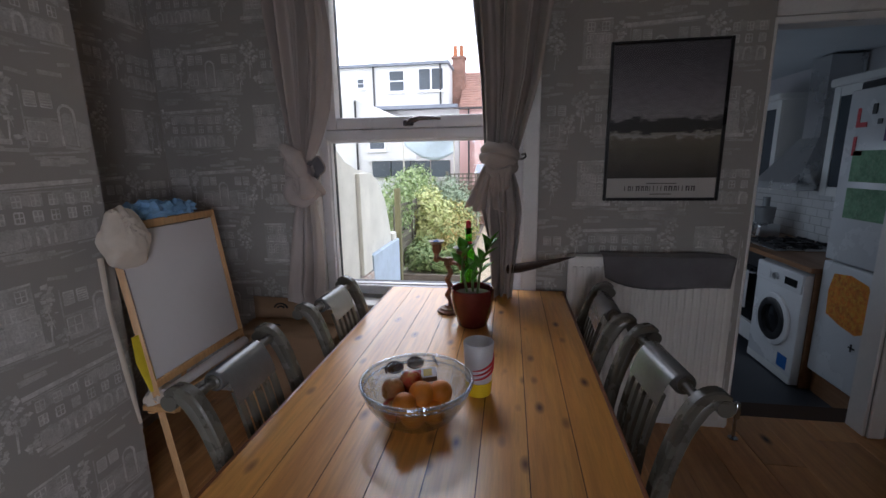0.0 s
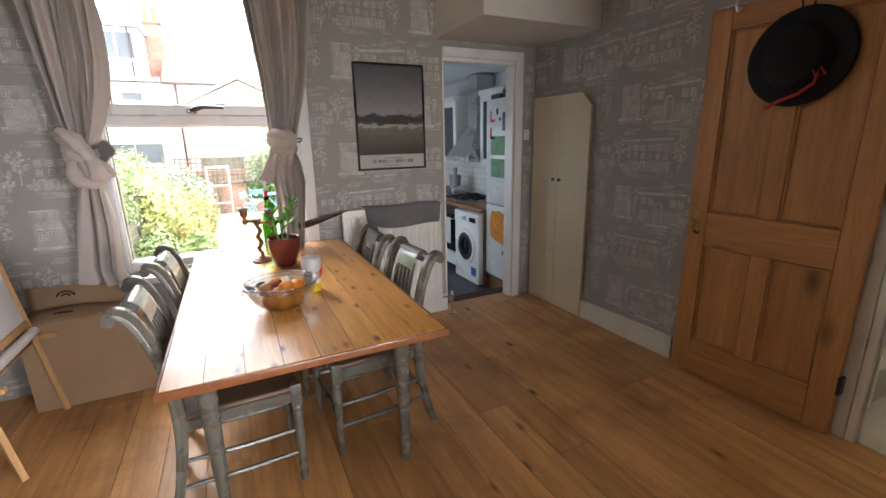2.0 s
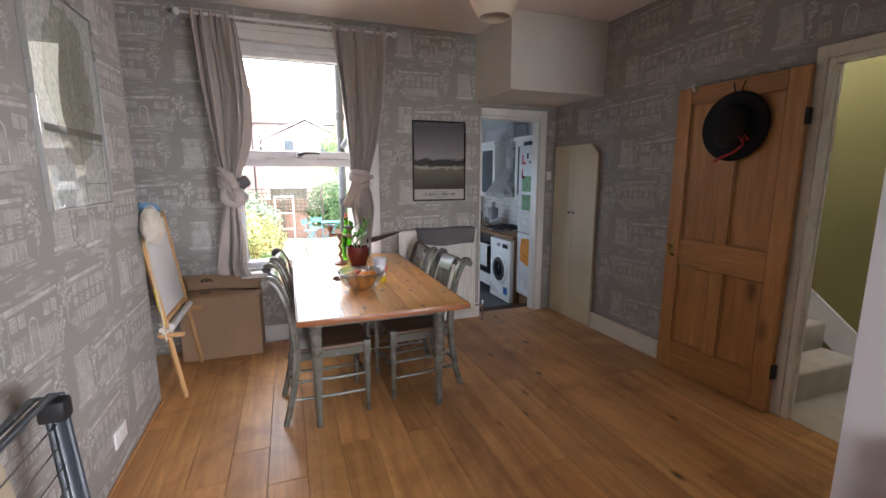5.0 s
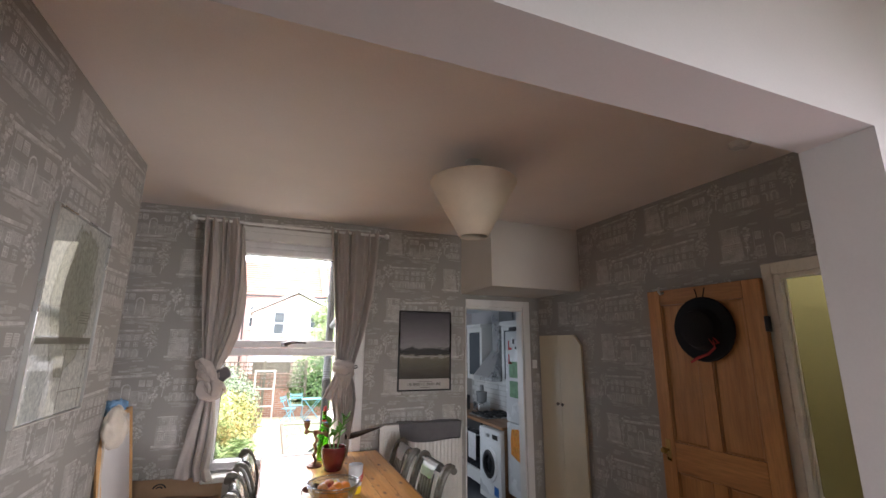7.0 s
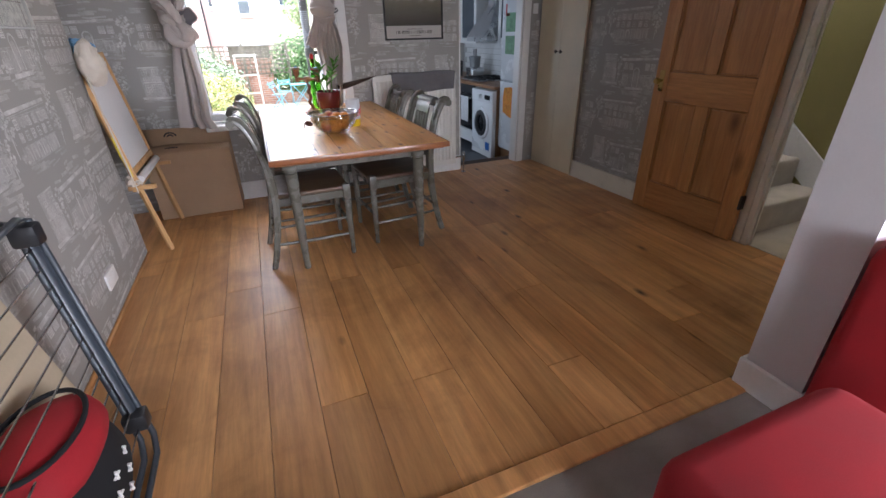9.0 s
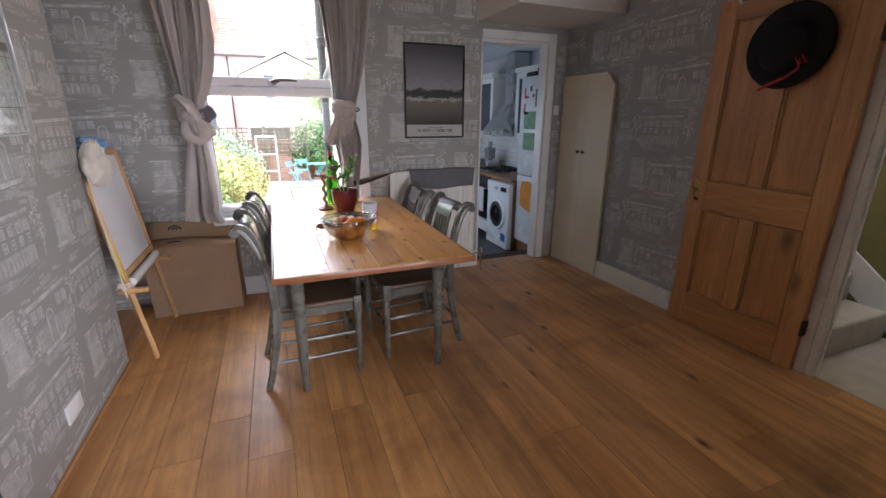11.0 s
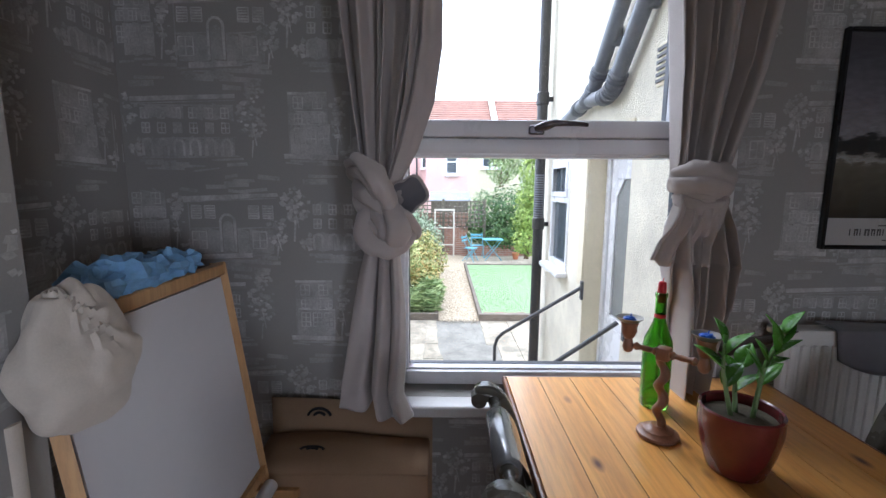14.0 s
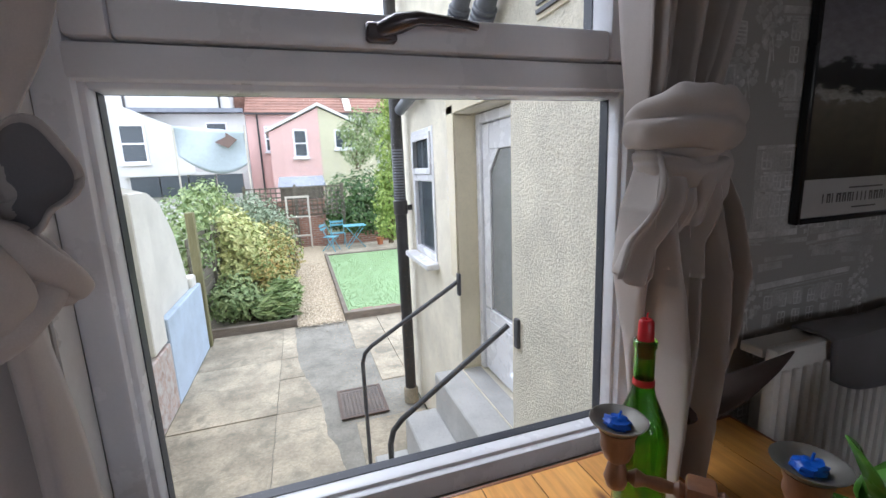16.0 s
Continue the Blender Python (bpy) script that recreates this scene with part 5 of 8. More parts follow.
knot_strand(bm, [(0.42, 2.385, 1.42), (0.43, 2.375, 1.33), (0.43, 2.38, 1.22)], 0.060, 3, 0.6, 0.2)
part("knot", bm, CURTAIN, cl)
bm = B()


def cuff(u, v, k=1.0):
    """An open fold of cloth: a crooked funnel with its mouth to the room."""
    a = 2 * math.pi * u
    r = (0.014 + 0.043 * v ** 0.7) * k * (1 + 0.16 * math.sin(2 * a + 0.6) + 0.08 * math.sin(5 * a + 2 * v))
    return (0.462 + 0.056 * v + r * math.cos(a), 2.39 - 0.06 * v - 0.012 * math.cos(a), 1.372 + 0.026 * v + 1.1 * r * math.sin(a))


grid(bm, 48, 12, cuff)
part("pocket_rim", bm, CURTAIN, cl, thick=0.003)
bm = B()
grid(bm, 48, 12, lambda u, v: cuff(u, v * 0.97, 0.9))
part("lining_fold", bm, LINING, cl, "dark lining showing in the knot")
bm = B()


def left_tail(u, v):
    """Below the knot: a broad flat panel, a deep crease and two long rolls, hooking outwards at the hem."""
    z = 1.25 - 0.585 * v
    k = v * v * (3 - 2 * v)
    xl = 0.385 - 0.120 * v ** 0.8
    xr = 0.478 + 0.030 * math.sin(2.6 * v) + 0.045 * max(0.0, v - 0.86) / 0.14
    x = xl + (xr - xl) * (u + 0.03 * math.sin(9 * u + 2 * v))
    split = 0.46
    if u < split:
        y = 2.392 - (0.028 - 0.018 * k) * math.sin(math.pi * u / split) - 0.006 * math.sin(13 * u + 3 * v)
    else:
        w = (u - split) / (1 - split)
        y = 2.400 - (0.042 + 0.028 * v) * abs(math.sin(2 * math.pi * w + 0.5 * v * math.sin(math.pi * w))) ** 0.6 - 0.004 * math.sin(21 * w + 5 * v)
    y += 0.07 * v ** 0.4 * math.exp(-((u - split) / 0.035) ** 2)
    return (x, y, z - 0.025 * u * k + 0.03 * k * math.exp(-((u - split) / 0.05) ** 2))


grid(bm, 170, 60, left_tail)
part("tail", bm, CURTAIN, cl, thick=0.003)

bm = B()
tube(bm, [(0.515 + 0.010 * math.cos(a), 2.372 - 0.016 * math.cos(a), 2.44 + 0.048 * math.sin(a)) for a in [2 * math.pi * k / 24 for k in range(25)]], 0.008, 10, caps=False)
part("eyelet_fold", bm, CURTAIN, cl, "rolled eyelet in the heading")

cr = thing("curtain", "taupe linen curtain gathered in a wrapped knot", "curtain", group="window curtains")
part("drape", drape([(2.665, 1.255, 1.70, 0.024), (2.45, 1.275, 1.695, 0.028), (2.10, 1.31, 1.665, 0.030), (1.80, 1.345, 1.62, 0.028), (1.55, 1.365, 1.555, 0.022), (1.44, 1.37, 1.525, 0.018)], 6, 0.03, 2.415, 0.4), CURTAIN, cr, thick=0.003)
bm = B()
knot_strand(bm, [(1.385, 2.435, 1.445), (1.375, 2.375, 1.450), (1.405, 2.325, 1.455), (1.455, 2.310, 1.455), (1.505, 2.34, 1.445), (1.525, 2.41, 1.435)], 0.044, 2, 0.58, 0.9)
knot_strand(bm, [(1.395, 2.42, 1.395), (1.395, 2.365, 1.395), (1.43, 2.330, 1.385), (1.475, 2.335, 1.392), (1.515, 2.375, 1.40), (1.52, 2.42, 1.405)], 0.034, 2, 0.7, 2.4)
knot_strand(bm, [(1.46, 2.36, 1.44), (1.45, 2.345, 1.36), (1.445, 2.36, 1.28)], 0.05, 4, 0.75, 1.4)
part("knot", bm, CURTAIN, cr)
part("tail", drape([(1.40, 1.385, 1.51, 0.020), (1.30, 1.355, 1.545, 0.028), (1.18, 1.355, 1.565, 0.036), (1.04, 1.385, 1.555, 0.036), (0.88, 1.40, 1.535, 0.032), (0.68, 1.415, 1.515, 0.026)], 5, 0.03, 2.385, 0.1, 0.3), CURTAIN, cr, thick=0.003)
bm = B()
grid(bm, 60, 20, lambda u, v: (1.375 + 0.10 * u + v * (-0.095 + 0.085 * u) + 0.010 * v * math.sin(15 * u), 2.362 - 0.035 * math.sin(math.pi * min(1, v * 1.4)) - (0.006 + 0.016 * v) * (math.sin(20 * u + 1.2 * v) + 0.5 * math.sin(33 * u + 1)), 1.405 - 0.215 * v + 0.012 * v * math.sin(11 * u + 1)))
part("loose_corner", bm, CURTAIN, cr, thick=0.003)
bm = B()
tube(bm, [(1.545, 2.50, 1.43), (1.56, 2.45, 1.43), (1.575, 2.44, 1.44), (1.572, 2.45, 1.455), (1.555, 2.46, 1.45)], 0.005, 8)
lone("curtain_hook", bm, BLACK_IRON, "small dark tie-back hook on the wall", "hook")

# ==== outdoors ====
ROUGHCAST = plain("cream_roughcast", (0.83, 0.775, 0.64), 0.92, vary=0.14, big=3, fine=70, bump=1.0, other=(0.74, 0.67, 0.52), patch=0.3, dist=0.014)
SMOOTH_RENDER = plain("cream_smooth_render", (0.74, 0.67, 0.51), 0.85, vary=0.08, big=3, fine=60, bump=0.2)
WHITE_RENDER = plain("weathered_white_render", (0.66, 0.64, 0.58), 0.9, vary=0.10, big=2.5, fine=50, bump=0.3, other=(0.52, 0.50, 0.45), patch=0.25)
BLUE_RENDER = plain("blue_grey_masonry_paint", (0.42, 0.50, 0.60), 0.8, vary=0.10, big=4, fine=60, bump=0.3)
CONCRETE = plain("worn_patio_concrete", (0.42, 0.365, 0.275), 0.92, vary=0.34, big=2.2, fine=42, bump=0.8, other=(0.21, 0.20, 0.155), patch=0.40)
STEP_PAINT = plain("grey_step_paint", (0.44, 0.435, 0.42), 0.7, vary=0.12, big=5, fine=60, bump=0.2)
SOIL = plain("garden_soil", (0.10, 0.085, 0.055), 0.95, vary=0.3, big=6, fine=50, bump=0.8)
MEADOW = plain("distant_ground", (0.16, 0.17, 0.10), 0.95, vary=0.25, big=0.4, fine=20, bump=0.2)
TURF = plain("artificial_turf", (0.25, 0.37, 0.19), 0.9, vary=0.08, big=1.0, fine=160, bump=0.12)
GRAVEL = plain("pale_gravel", (0.52, 0.43, 0.30), 0.9, vary=0.3, big=20, fine=90, bump=0.8, dist=0.01)
SLEEPER = timber("weathered_timber_edging", (0.24, 0.20, 0.16), (0.14, 0.115, 0.09), rough=0.8, grain=(0.2, 0.2, 1), knots=0.1)
FENCE_WOOD = timber("grey_fence_wood", (0.19, 0.17, 0.13), (0.11, 0.10, 0.075), rough=0.85, grain=(1, 1, 0.12), knots=0.1)
POST_WOOD = timber("greenish_post_wood", (0.27, 0.25, 0.13), (0.17, 0.16, 0.08), rough=0.85, grain=(1, 1, 0.12), knots=0.1)
PALE_FRAME = plain("pale_painted_wood", (0.60, 0.56, 0.48), 0.7, vary=0.1)
DARK_PIPE = plain("dark_brown_pipe", (0.035, 0.033, 0.035), 0.35, vary=0.2, big=8, fine=60)
FLEX = plain("grey_waste_pipe", (0.155, 0.165, 0.19), 0.4, vary=0.15)
RAIL_IRON = plain("grey_iron_rail", (0.10, 0.10, 0.11), 0.5, metal=0.3, vary=0.25, big=20, fine=90)
SKY_BLUE = plain("pale_blue_metal_paint", (0.16, 0.42, 0.52), 0.45, vary=0.08)
DARK_PANE = plain("dark_window_pane", (0.07, 0.085, 0.10), 0.08, vary=0.2, big=0.6)
TILE_RED = plain("red_clay_roof", (0.34, 0.19, 0.145), 0.85, vary=0.22, big=1.2, fine=9, bump=0.5, dist=0.03)
SLATE_GREY = plain("grey_roof_felt", (0.24, 0.26, 0.30), 0.8, vary=0.15)
PINK = plain("pink_house_render", (0.74, 0.50, 0.46), 0.9, vary=0.06, big=1, fine=20)
LIME_CREAM = plain("pale_lime_render", (0.62, 0.60, 0.42), 0.9, vary=0.06, big=1, fine=20)
HOUSE_WHITE = plain("white_house_render", (0.68, 0.67, 0.65), 0.9, vary=0.06, big=1, fine=20)
CHIMNEY_BRICK = plain("brown_chimney_brick", (0.30, 0.17, 0.13), 0.9, vary=0.25, big=3, fine=14)
TARP = plain("white_tarpaulin", (0.58, 0.66, 0.72), 0.5, vary=0.08, big=1.5, fine=12, bump=0.4)
TERRACOTTA = plain("terracotta", (0.45, 0.17, 0.08), 0.8, vary=0.15)


def foliage(name, a, b, trans=0.25):
    """Leaves, each with a tone between two greens."""
    m, nt, bs = nodes_of(name)
    ri = nt.nodes.new("ShaderNodeNewGeometry").outputs["Random Per Island"]
    c = ramp(nt, ri, [(0.0, a), (0.55, tuple((p + q) / 2 for p, q in zip(a, b))), (1.0, b)])
    nt.links.new(c, bs.inputs["Base Color"])
    bs.inputs["Roughness"].default_value = 0.55
    bs.inputs["Subsurface Weight"].default_value = 0.0
    return m


LEAF_DARK = foliage("deep_green_leaves", (0.035, 0.085, 0.025), (0.12, 0.22, 0.06))
LEAF_MID = foliage("mid_green_leaves", (0.13, 0.21, 0.07), (0.38, 0.46, 0.20))
LEAF_YELLOW = foliage("variegated_yellow_leaves", (0.34, 0.40, 0.13), (0.70, 0.68, 0.32))
LEAF_ORANGE = foliage("orange_tinged_leaves", (0.20, 0.30, 0.09), (0.52, 0.36, 0.12))
LEAF_CONIFER = foliage("bright_conifer_leaves", (0.15, 0.25, 0.04), (0.40, 0.50, 0.12))
LEAF_GREY = foliage("grey_green_leaves", (0.16, 0.22, 0.13), (0.34, 0.40, 0.27))
STEM = plain("woody_stem", (0.13, 0.09, 0.055), 0.9, vary=0.2)


def bush(name, label, clumps, leaves, size, material, seed, upright=0.0):
    """Stems and a loose crown of single leaves gathered in uneven clumps (x, y, z, radius)."""
    rng = random.Random(seed)
    zs = min(c[2] - c[3] for c in clumps)
    th = thing(name, label, "shrub" if name != "tree" else "tree", pose(clumps[0][0], clumps[0][1], max(GROUND, zs - 0.1)))
    inv = th.matrix_basis.translation
    bm = B()
    for x, y, z, r in clumps[:7]:
        p, q = Vector((clumps[0][0] + rng.uniform(-0.1, 0.1), clumps[0][1] + rng.uniform(-0.1, 0.1), inv.z)) - inv, Vector((x, y, z)) - inv
        tube(bm, [p, (p + q) / 2 + Vector((rng.uniform(-0.1, 0.1), rng.uniform(-0.1, 0.1), 0)), q], [0.025, 0.016, 0.006], 6)
    part("stems", bm, STEM, th)
    verts, faces = [], []
    tot = sum(c[3] ** 2 for c in clumps)
    for x, y, z, r in clumps:
        for k in range(int(leaves * r * r / tot)):
            d = Vector((rng.gauss(0, 1), rng.gauss(0, 1), rng.gauss(0, 1))).normalized()
            rr = r * (0.45 + 0.6 * rng.random() ** 0.5) * (1 + 0.28 * noise.noise(d * 2.2 + Vector((x, y, z))))
            p = Vector((x, y, z)) + d * rr - inv
            n = (d + Vector((rng.uniform(-.7, .7), rng.uniform(-.7, .7), rng.uniform(-.3, .9)))).normalized()
            t = n.cross(Vector((rng.uniform(-1, 1), rng.uniform(-1, 1), rng.uniform(-1, 1) + upright * 3))).normalized()
            s = n.cross(t)
            ln = size * rng.uniform(0.6, 1.3)
            wd = ln * (0.45 if not upright else 0.16)
            i = len(verts)
            verts += [p - t * ln, p - s * wd + n * ln * 0.15, p + t * ln, p + s * wd + n * ln * 0.15]
            faces.append((i, i + 1, i + 2, i + 3))
    me = bpy.data.meshes.new("crown")
    me.from_pydata([tuple(v) for v in verts], [], faces)
    me.materials.append(material)
    cr_ = new("crown", me)
    cr_.parent = th
    return th


# ground, patio, beds
structure("ground", boxed(((-400, -400, GROUND - 0.3), (400, 900, GROUND - 0.06))), MEADOW, "ground round the houses and gardens", "ground")
structure("soil_bed", boxed(((-0.78, 8.72, GROUND - 0.2), (0.50, 16.4, GROUND + 0.06))), SOIL, "dark garden soil in the planting bed", "soil")
pat = tagged(new("pavement"), "worn grey concrete patio", "patio", kind="structure")
rng = random.Random(8)
DARK_CONCRETE = plain("patched_dark_concrete", (0.25, 0.235, 0.20), 0.92, vary=0.25, big=3.5, fine=45, bump=0.7, other=(0.15, 0.145, 0.12), patch=0.35)
# broken edge of the old slabs, from the house outwards
EDGE = ((2.83, 1.02), (4.0, 0.97), (4.85, 0.95), (5.18, 0.92), (5.55, 0.83), (6.30, 0.79), (6.85, 0.63), (7.30, 0.57), (8.62, 0.52))


def broken(y):
    for (p, q), (r, s) in zip(EDGE, EDGE[1:]):
        if p <= y <= r:
            return q + (s - q) * (y - p) / (r - p) + 0.03 * noise.noise((y * 5.0, 0, 3)) + 0.012 * noise.noise((y * 21.0, 0, 7))
    return 0.6


ys = [2.83, 3.85, 4.95, 6.05, 6.82, 7.42, 8.62]
for y0, y1 in zip(ys, ys[1:]):
    cut = [y0 + 0.004 + (y1 - y0 - 0.008) * k / 12 for k in range(13)]
    for left, right in ((lambda y: -0.62, lambda y: 0.36 + 0.012 * noise.noise((y * 6.0, 2, 0))), (lambda y: 0.366 + 0.012 * noise.noise((y * 6.0, 2, 0)), broken)):
        bm = B()
        prism(bm, [(left(y) , y) for y in cut[::-1]] + [(right(y), y) for y in cut], GROUND - 0.06, GROUND + rng.uniform(-0.005, 0.004))
        part("slab", bm, CONCRETE, pat, smooth=None)
for x0, x1, y0, y1 in ((1.32, 1.80, 7.39, 8.62), (1.49, 1.80, 6.36, 7.38), (1.10, 1.80, 4.4, 5.62), (1.06, 1.80, 2.83, 4.39)):
    part("slab", boxed(((x0, y0, GROUND - 0.06), (x1, y1, GROUND + rng.uniform(-0.006, 0.002))), bevel=0.006), CONCRETE, pat, smooth=None)
part("slab", boxed(((1.806, 6.06, GROUND - 0.06), (7.0, 8.62, GROUND - 0.002))), CONCRETE, pat, smooth=None)
bm = B()
grid(bm, 30, 90, lambda u, v: (-0.62 + 2.42 * u, 2.83 + 5.79 * v, GROUND - 0.011 + 0.006 * noise.noise((u * 9, v * 22, 1))))
part("joint_bed", bm, DARK_CONCRETE, pat)
bm = B()
for k in range(70):
    x, y = rng.uniform(0.52, 1.36), 8.66 - abs(rng.gauss(0, 0.14))
    blob(bm, (x, y, GROUND + 0.003), (rng.uniform(0.008, 0.02), rng.uniform(0.008, 0.02), 0.007), 6, 4, 0.3, 2, 2)
for k in range(26):
    blob(bm, (rng.uniform(-0.6, 1.2), rng.uniform(5.2, 8.4), GROUND + 0.005), (rng.uniform(0.005, 0.014), rng.uniform(0.005, 0.012), 0.004), 6, 4, 0.3, 2, 2)
part("stray_gravel", bm, plain("stray_gravel", (0.42, 0.38, 0.30), 0.9, vary=0.3, big=30), pat)
part("slab", boxed(((1.31, 14.25, GROUND - 0.06), (7.0, 16.3, GROUND - 0.002))), CONCRETE, pat, smooth=None)
dc = thing("drain_cover", "square rusty iron drain cover set in the patio", "drain cover", pose(0.97, 5.68, GROUND + 0.004))
part("frame", boxed(((0, 0, 0), (0.47, 0.03, 0.012)), ((0, 0.55, 0), (0.47, 0.58, 0.012)), ((0, 0.03, 0), (0.03, 0.55, 0.012)), ((0.44, 0.03, 0), (0.47, 0.55, 0.012))), plain("rusty_iron", (0.15, 0.11, 0.09), 0.8, vary=0.3), dc)
bm = boxed(((0.032, 0.032, 0), (0.438, 0.548, 0.008)))
for i in range(10):
    for j in range(12):
        box(bm, (0.05 + i * 0.038, 0.05 + j * 0.040, 0.008), (0.072 + i * 0.038, 0.074 + j * 0.040, 0.013))
part("lid", bm, plain("worn_iron_lid", (0.17, 0.14, 0.12), 0.7, vary=0.3), dc)

structure("lawn", boxed(((1.38, 8.72, GROUND - 0.06), (7.0, 14.2, GROUND + 0.05))), TURF, "bright green artificial lawn", "lawn")
rng = random.Random(21)
v, f = [], []
for k in range(9000):
    x, y = rng.uniform(1.40, 3.6), rng.uniform(8.74, 14.1)
    dx, dy = rng.uniform(-0.012, 0.012), rng.uniform(-0.012, 0.012)
    i = len(v)
    v += [(x - 0.004, y, GROUND + 0.05), (x + 0.004, y, GROUND + 0.05), (x + dx, y + dy, GROUND + 0.05 + rng.uniform(0.015, 0.035))]
    f.append((i, i + 1, i + 2))
me = bpy.data.meshes.new("grass_blades")
me.from_pydata(v, [], f)
me.materials.append(foliage("turf_blades", (0.24, 0.35, 0.15), (0.31, 0.42, 0.21)))
tagged(new("grass_blades", me), "short green turf blades", "grass", kind="stuff")
structure("gravel_path", boxed(((0.56, 8.60, GROUND - 0.06), (1.30, 16.3, GROUND + 0.02))), GRAVEL, "pale gravel garden path", "path")
v, f = [], []
for k in range(5000):
    x, y = rng.uniform(0.56, 1.30), rng.uniform(8.5, 13.5)
    r = rng.uniform(0.008, 0.02)
    i = len(v)
    z = GROUND + 0.02
    v += [(x - r, y, z), (x, y - r * 1.2, z), (x + r, y, z), (x, y + r, z), (x + rng.uniform(-r, r) * 0.4, y, z + r * 0.8)]
    f += [(i, i + 1, i + 4), (i + 1, i + 2, i + 4), (i + 2, i + 3, i + 4), (i + 3, i, i + 4)]
me = bpy.data.meshes.new("gravel_stones")
me.from_pydata(v, [], f)
me.materials.append(foliage("gravel_stones", (0.34, 0.27, 0.18), (0.66, 0.57, 0.43)))
tagged(new("gravel_stones", me), "loose pale gravel stones", "gravel", kind="stuff")
edg = thing("timber_edging", "weathered timber edging round bed, path and lawn", "edging", pose(0, 8.66, GROUND - 0.05))
for a, b in (((-0.80, -0.02, 0), (0.56, 0.06, 0.17)), ((0.50, 0.065, 0), (0.56, 7.6, 0.15)), ((1.30, 0.065, 0), (1.375, 5.6, 0.16)), ((1.30, -0.05, 0), (2.35, 0.06, 0.17)), ((2.36, -0.07, 0), (2.46, 0.06, 0.22)), ((2.47, -0.05, 0), (6.0, 0.05, 0.17)), ((1.38, 5.50, 0), (6.5, 5.60, 0.13))):
    part("sleeper", boxed((a, b), bevel=0.008), SLEEPER, edg)
bm = B()
for k in range(4):
    box(bm, (1.42 + k * 0.2, 0.07, 0.04), (1.60 + k * 0.2, 0.19, 0.14 + 0.006 * (k % 2)), 0.006)
    part("brick", bm, CHIMNEY_BRICK, edg)
    bm = B()
bm.free()

# boundary wall of the neighbour
nb = tagged(new("wall_boundary"), "white rendered boundary wall stepping down, blue-grey below", "wall", kind="structure")
bm = B()
pts = [(2.85, GROUND), (7.95, GROUND), (7.95, 0.10), (7.86, 0.35), (7.66, 0.75), (7.30, 1.12), (6.95, 1.26), (6.25, 1.34), (5.85, 1.44), (5.3, 1.75), (4.6, 2.1), (2.85, 2.1)]
slab(bm, pts, "x", -0.95, -0.70)
part("upper_wall", bm, WHITE_RENDER, nb, smooth=None)
for y0, y1, z1 in ((6.22, 6.62, 1.28), (4.85, 5.25, 1.75)):
    part("pier", boxed(((-0.6995, y0, -0.25), (-0.635, y1, z1)), bevel=0.01), WHITE_RENDER, nb, smooth=None)
part("plinth", boxed(((-0.6995, 6.65, GROUND), (-0.62, 8.25, -0.02)), bevel=0.012), BLUE_RENDER, nb, smooth=None)
part("plinth", boxed(((-0.6995, 2.85, GROUND), (-0.622, 6.645, -0.27)), bevel=0.012), plain("bare_brick_and_render", (0.46, 0.33, 0.27), 0.9, vary=0.25, big=5, fine=30, other=(0.55, 0.53, 0.50), patch=0.5), nb, smooth=None)
part("coping", boxed(((-0.97, 7.955, GROUND), (-0.655, 8.20, 0.12)), bevel=0.02), WHITE_RENDER, nb, smooth=None)

fn = thing("fence", "weathered timber garden fence with a greenish post", "fence", pose(-0.72, 8.27, GROUND))
part("post", boxed(((0.02, 0.0, 0), (0.13, 0.10, 1.92)), bevel=0.01), POST_WOOD, fn)
for k in range(5):
    part("post", boxed(((-0.06, 1.6 * (k + 1), 0), (0.02, 1.6 * (k + 1) + 0.08, 1.5)), bevel=0.008), FENCE_WOOD, fn)
for k in range(11):
    part("board", boxed(((-0.05 + 0.006 * (k % 2), 0.11, 0.18 + k * 0.125), (-0.03 + 0.006 * (k % 2), 8.05, 0.295 + k * 0.125)), bevel=0.004), FENCE_WOOD, fn)

# kitchen wing: outer wall with window, recessed door, steps, pipes and rails
KY1 = 6.05
kw = tagged(new("wall_kitchen_outer"), "cream roughcast wall of the kitchen wing", "wall", kind="structure")
X0, X1 = 1.81, 2.10
HT = 5.4
for n, (a, b) in enumerate((((X0, OUT_Y, GROUND), (X1, 3.72, HT)), ((X0, 3.72, 1.74), (X1, 4.53, HT)), ((X0, 4.53, GROUND), (X1, 5.02, HT)), ((X0, 5.02, GROUND), (X1, 5.66, 0.64)), ((X0, 5.02, 1.72), (X1, 5.66, HT)), ((X0, 5.66, GROUND), (X1, KY1, HT)), ((X0, 3.72, GROUND), (X1, 4.53, -0.07)))):
    part("roughcast", boxed((a, b)), ROUGHCAST, kw, smooth=None)
part("band", boxed(((X0 - 0.012, 4.53, 0.62), (X0 - 0.0005, 4.66, 1.80)), ((X0 - 0.012, 3.70, 1.745), (X0 - 0.0005, 4.66, 1.86)), bevel=0.004), SMOOTH_RENDER, kw)
part("reveal", boxed(((X0 + 0.001, 4.522, -0.06), (X1, 4.5295, 1.735)), ((X0 + 0.001, 3.7205, -0.06), (X1, 3.728, 1.735))), SMOOTH_RENDER, kw)
structure("wall_kitchen_end", boxed(((X1, KY1 - 0.25, GROUND), (4.7, KY1, HT)), ((4.25, KWY + 0.001, GROUND), (4.7, KY1 - 0.25, HT)), ((1.81, OUT_Y, HT), (4.7, KY1, HT + 0.15))), WHITE_WALL, "white kitchen wall", "wall")
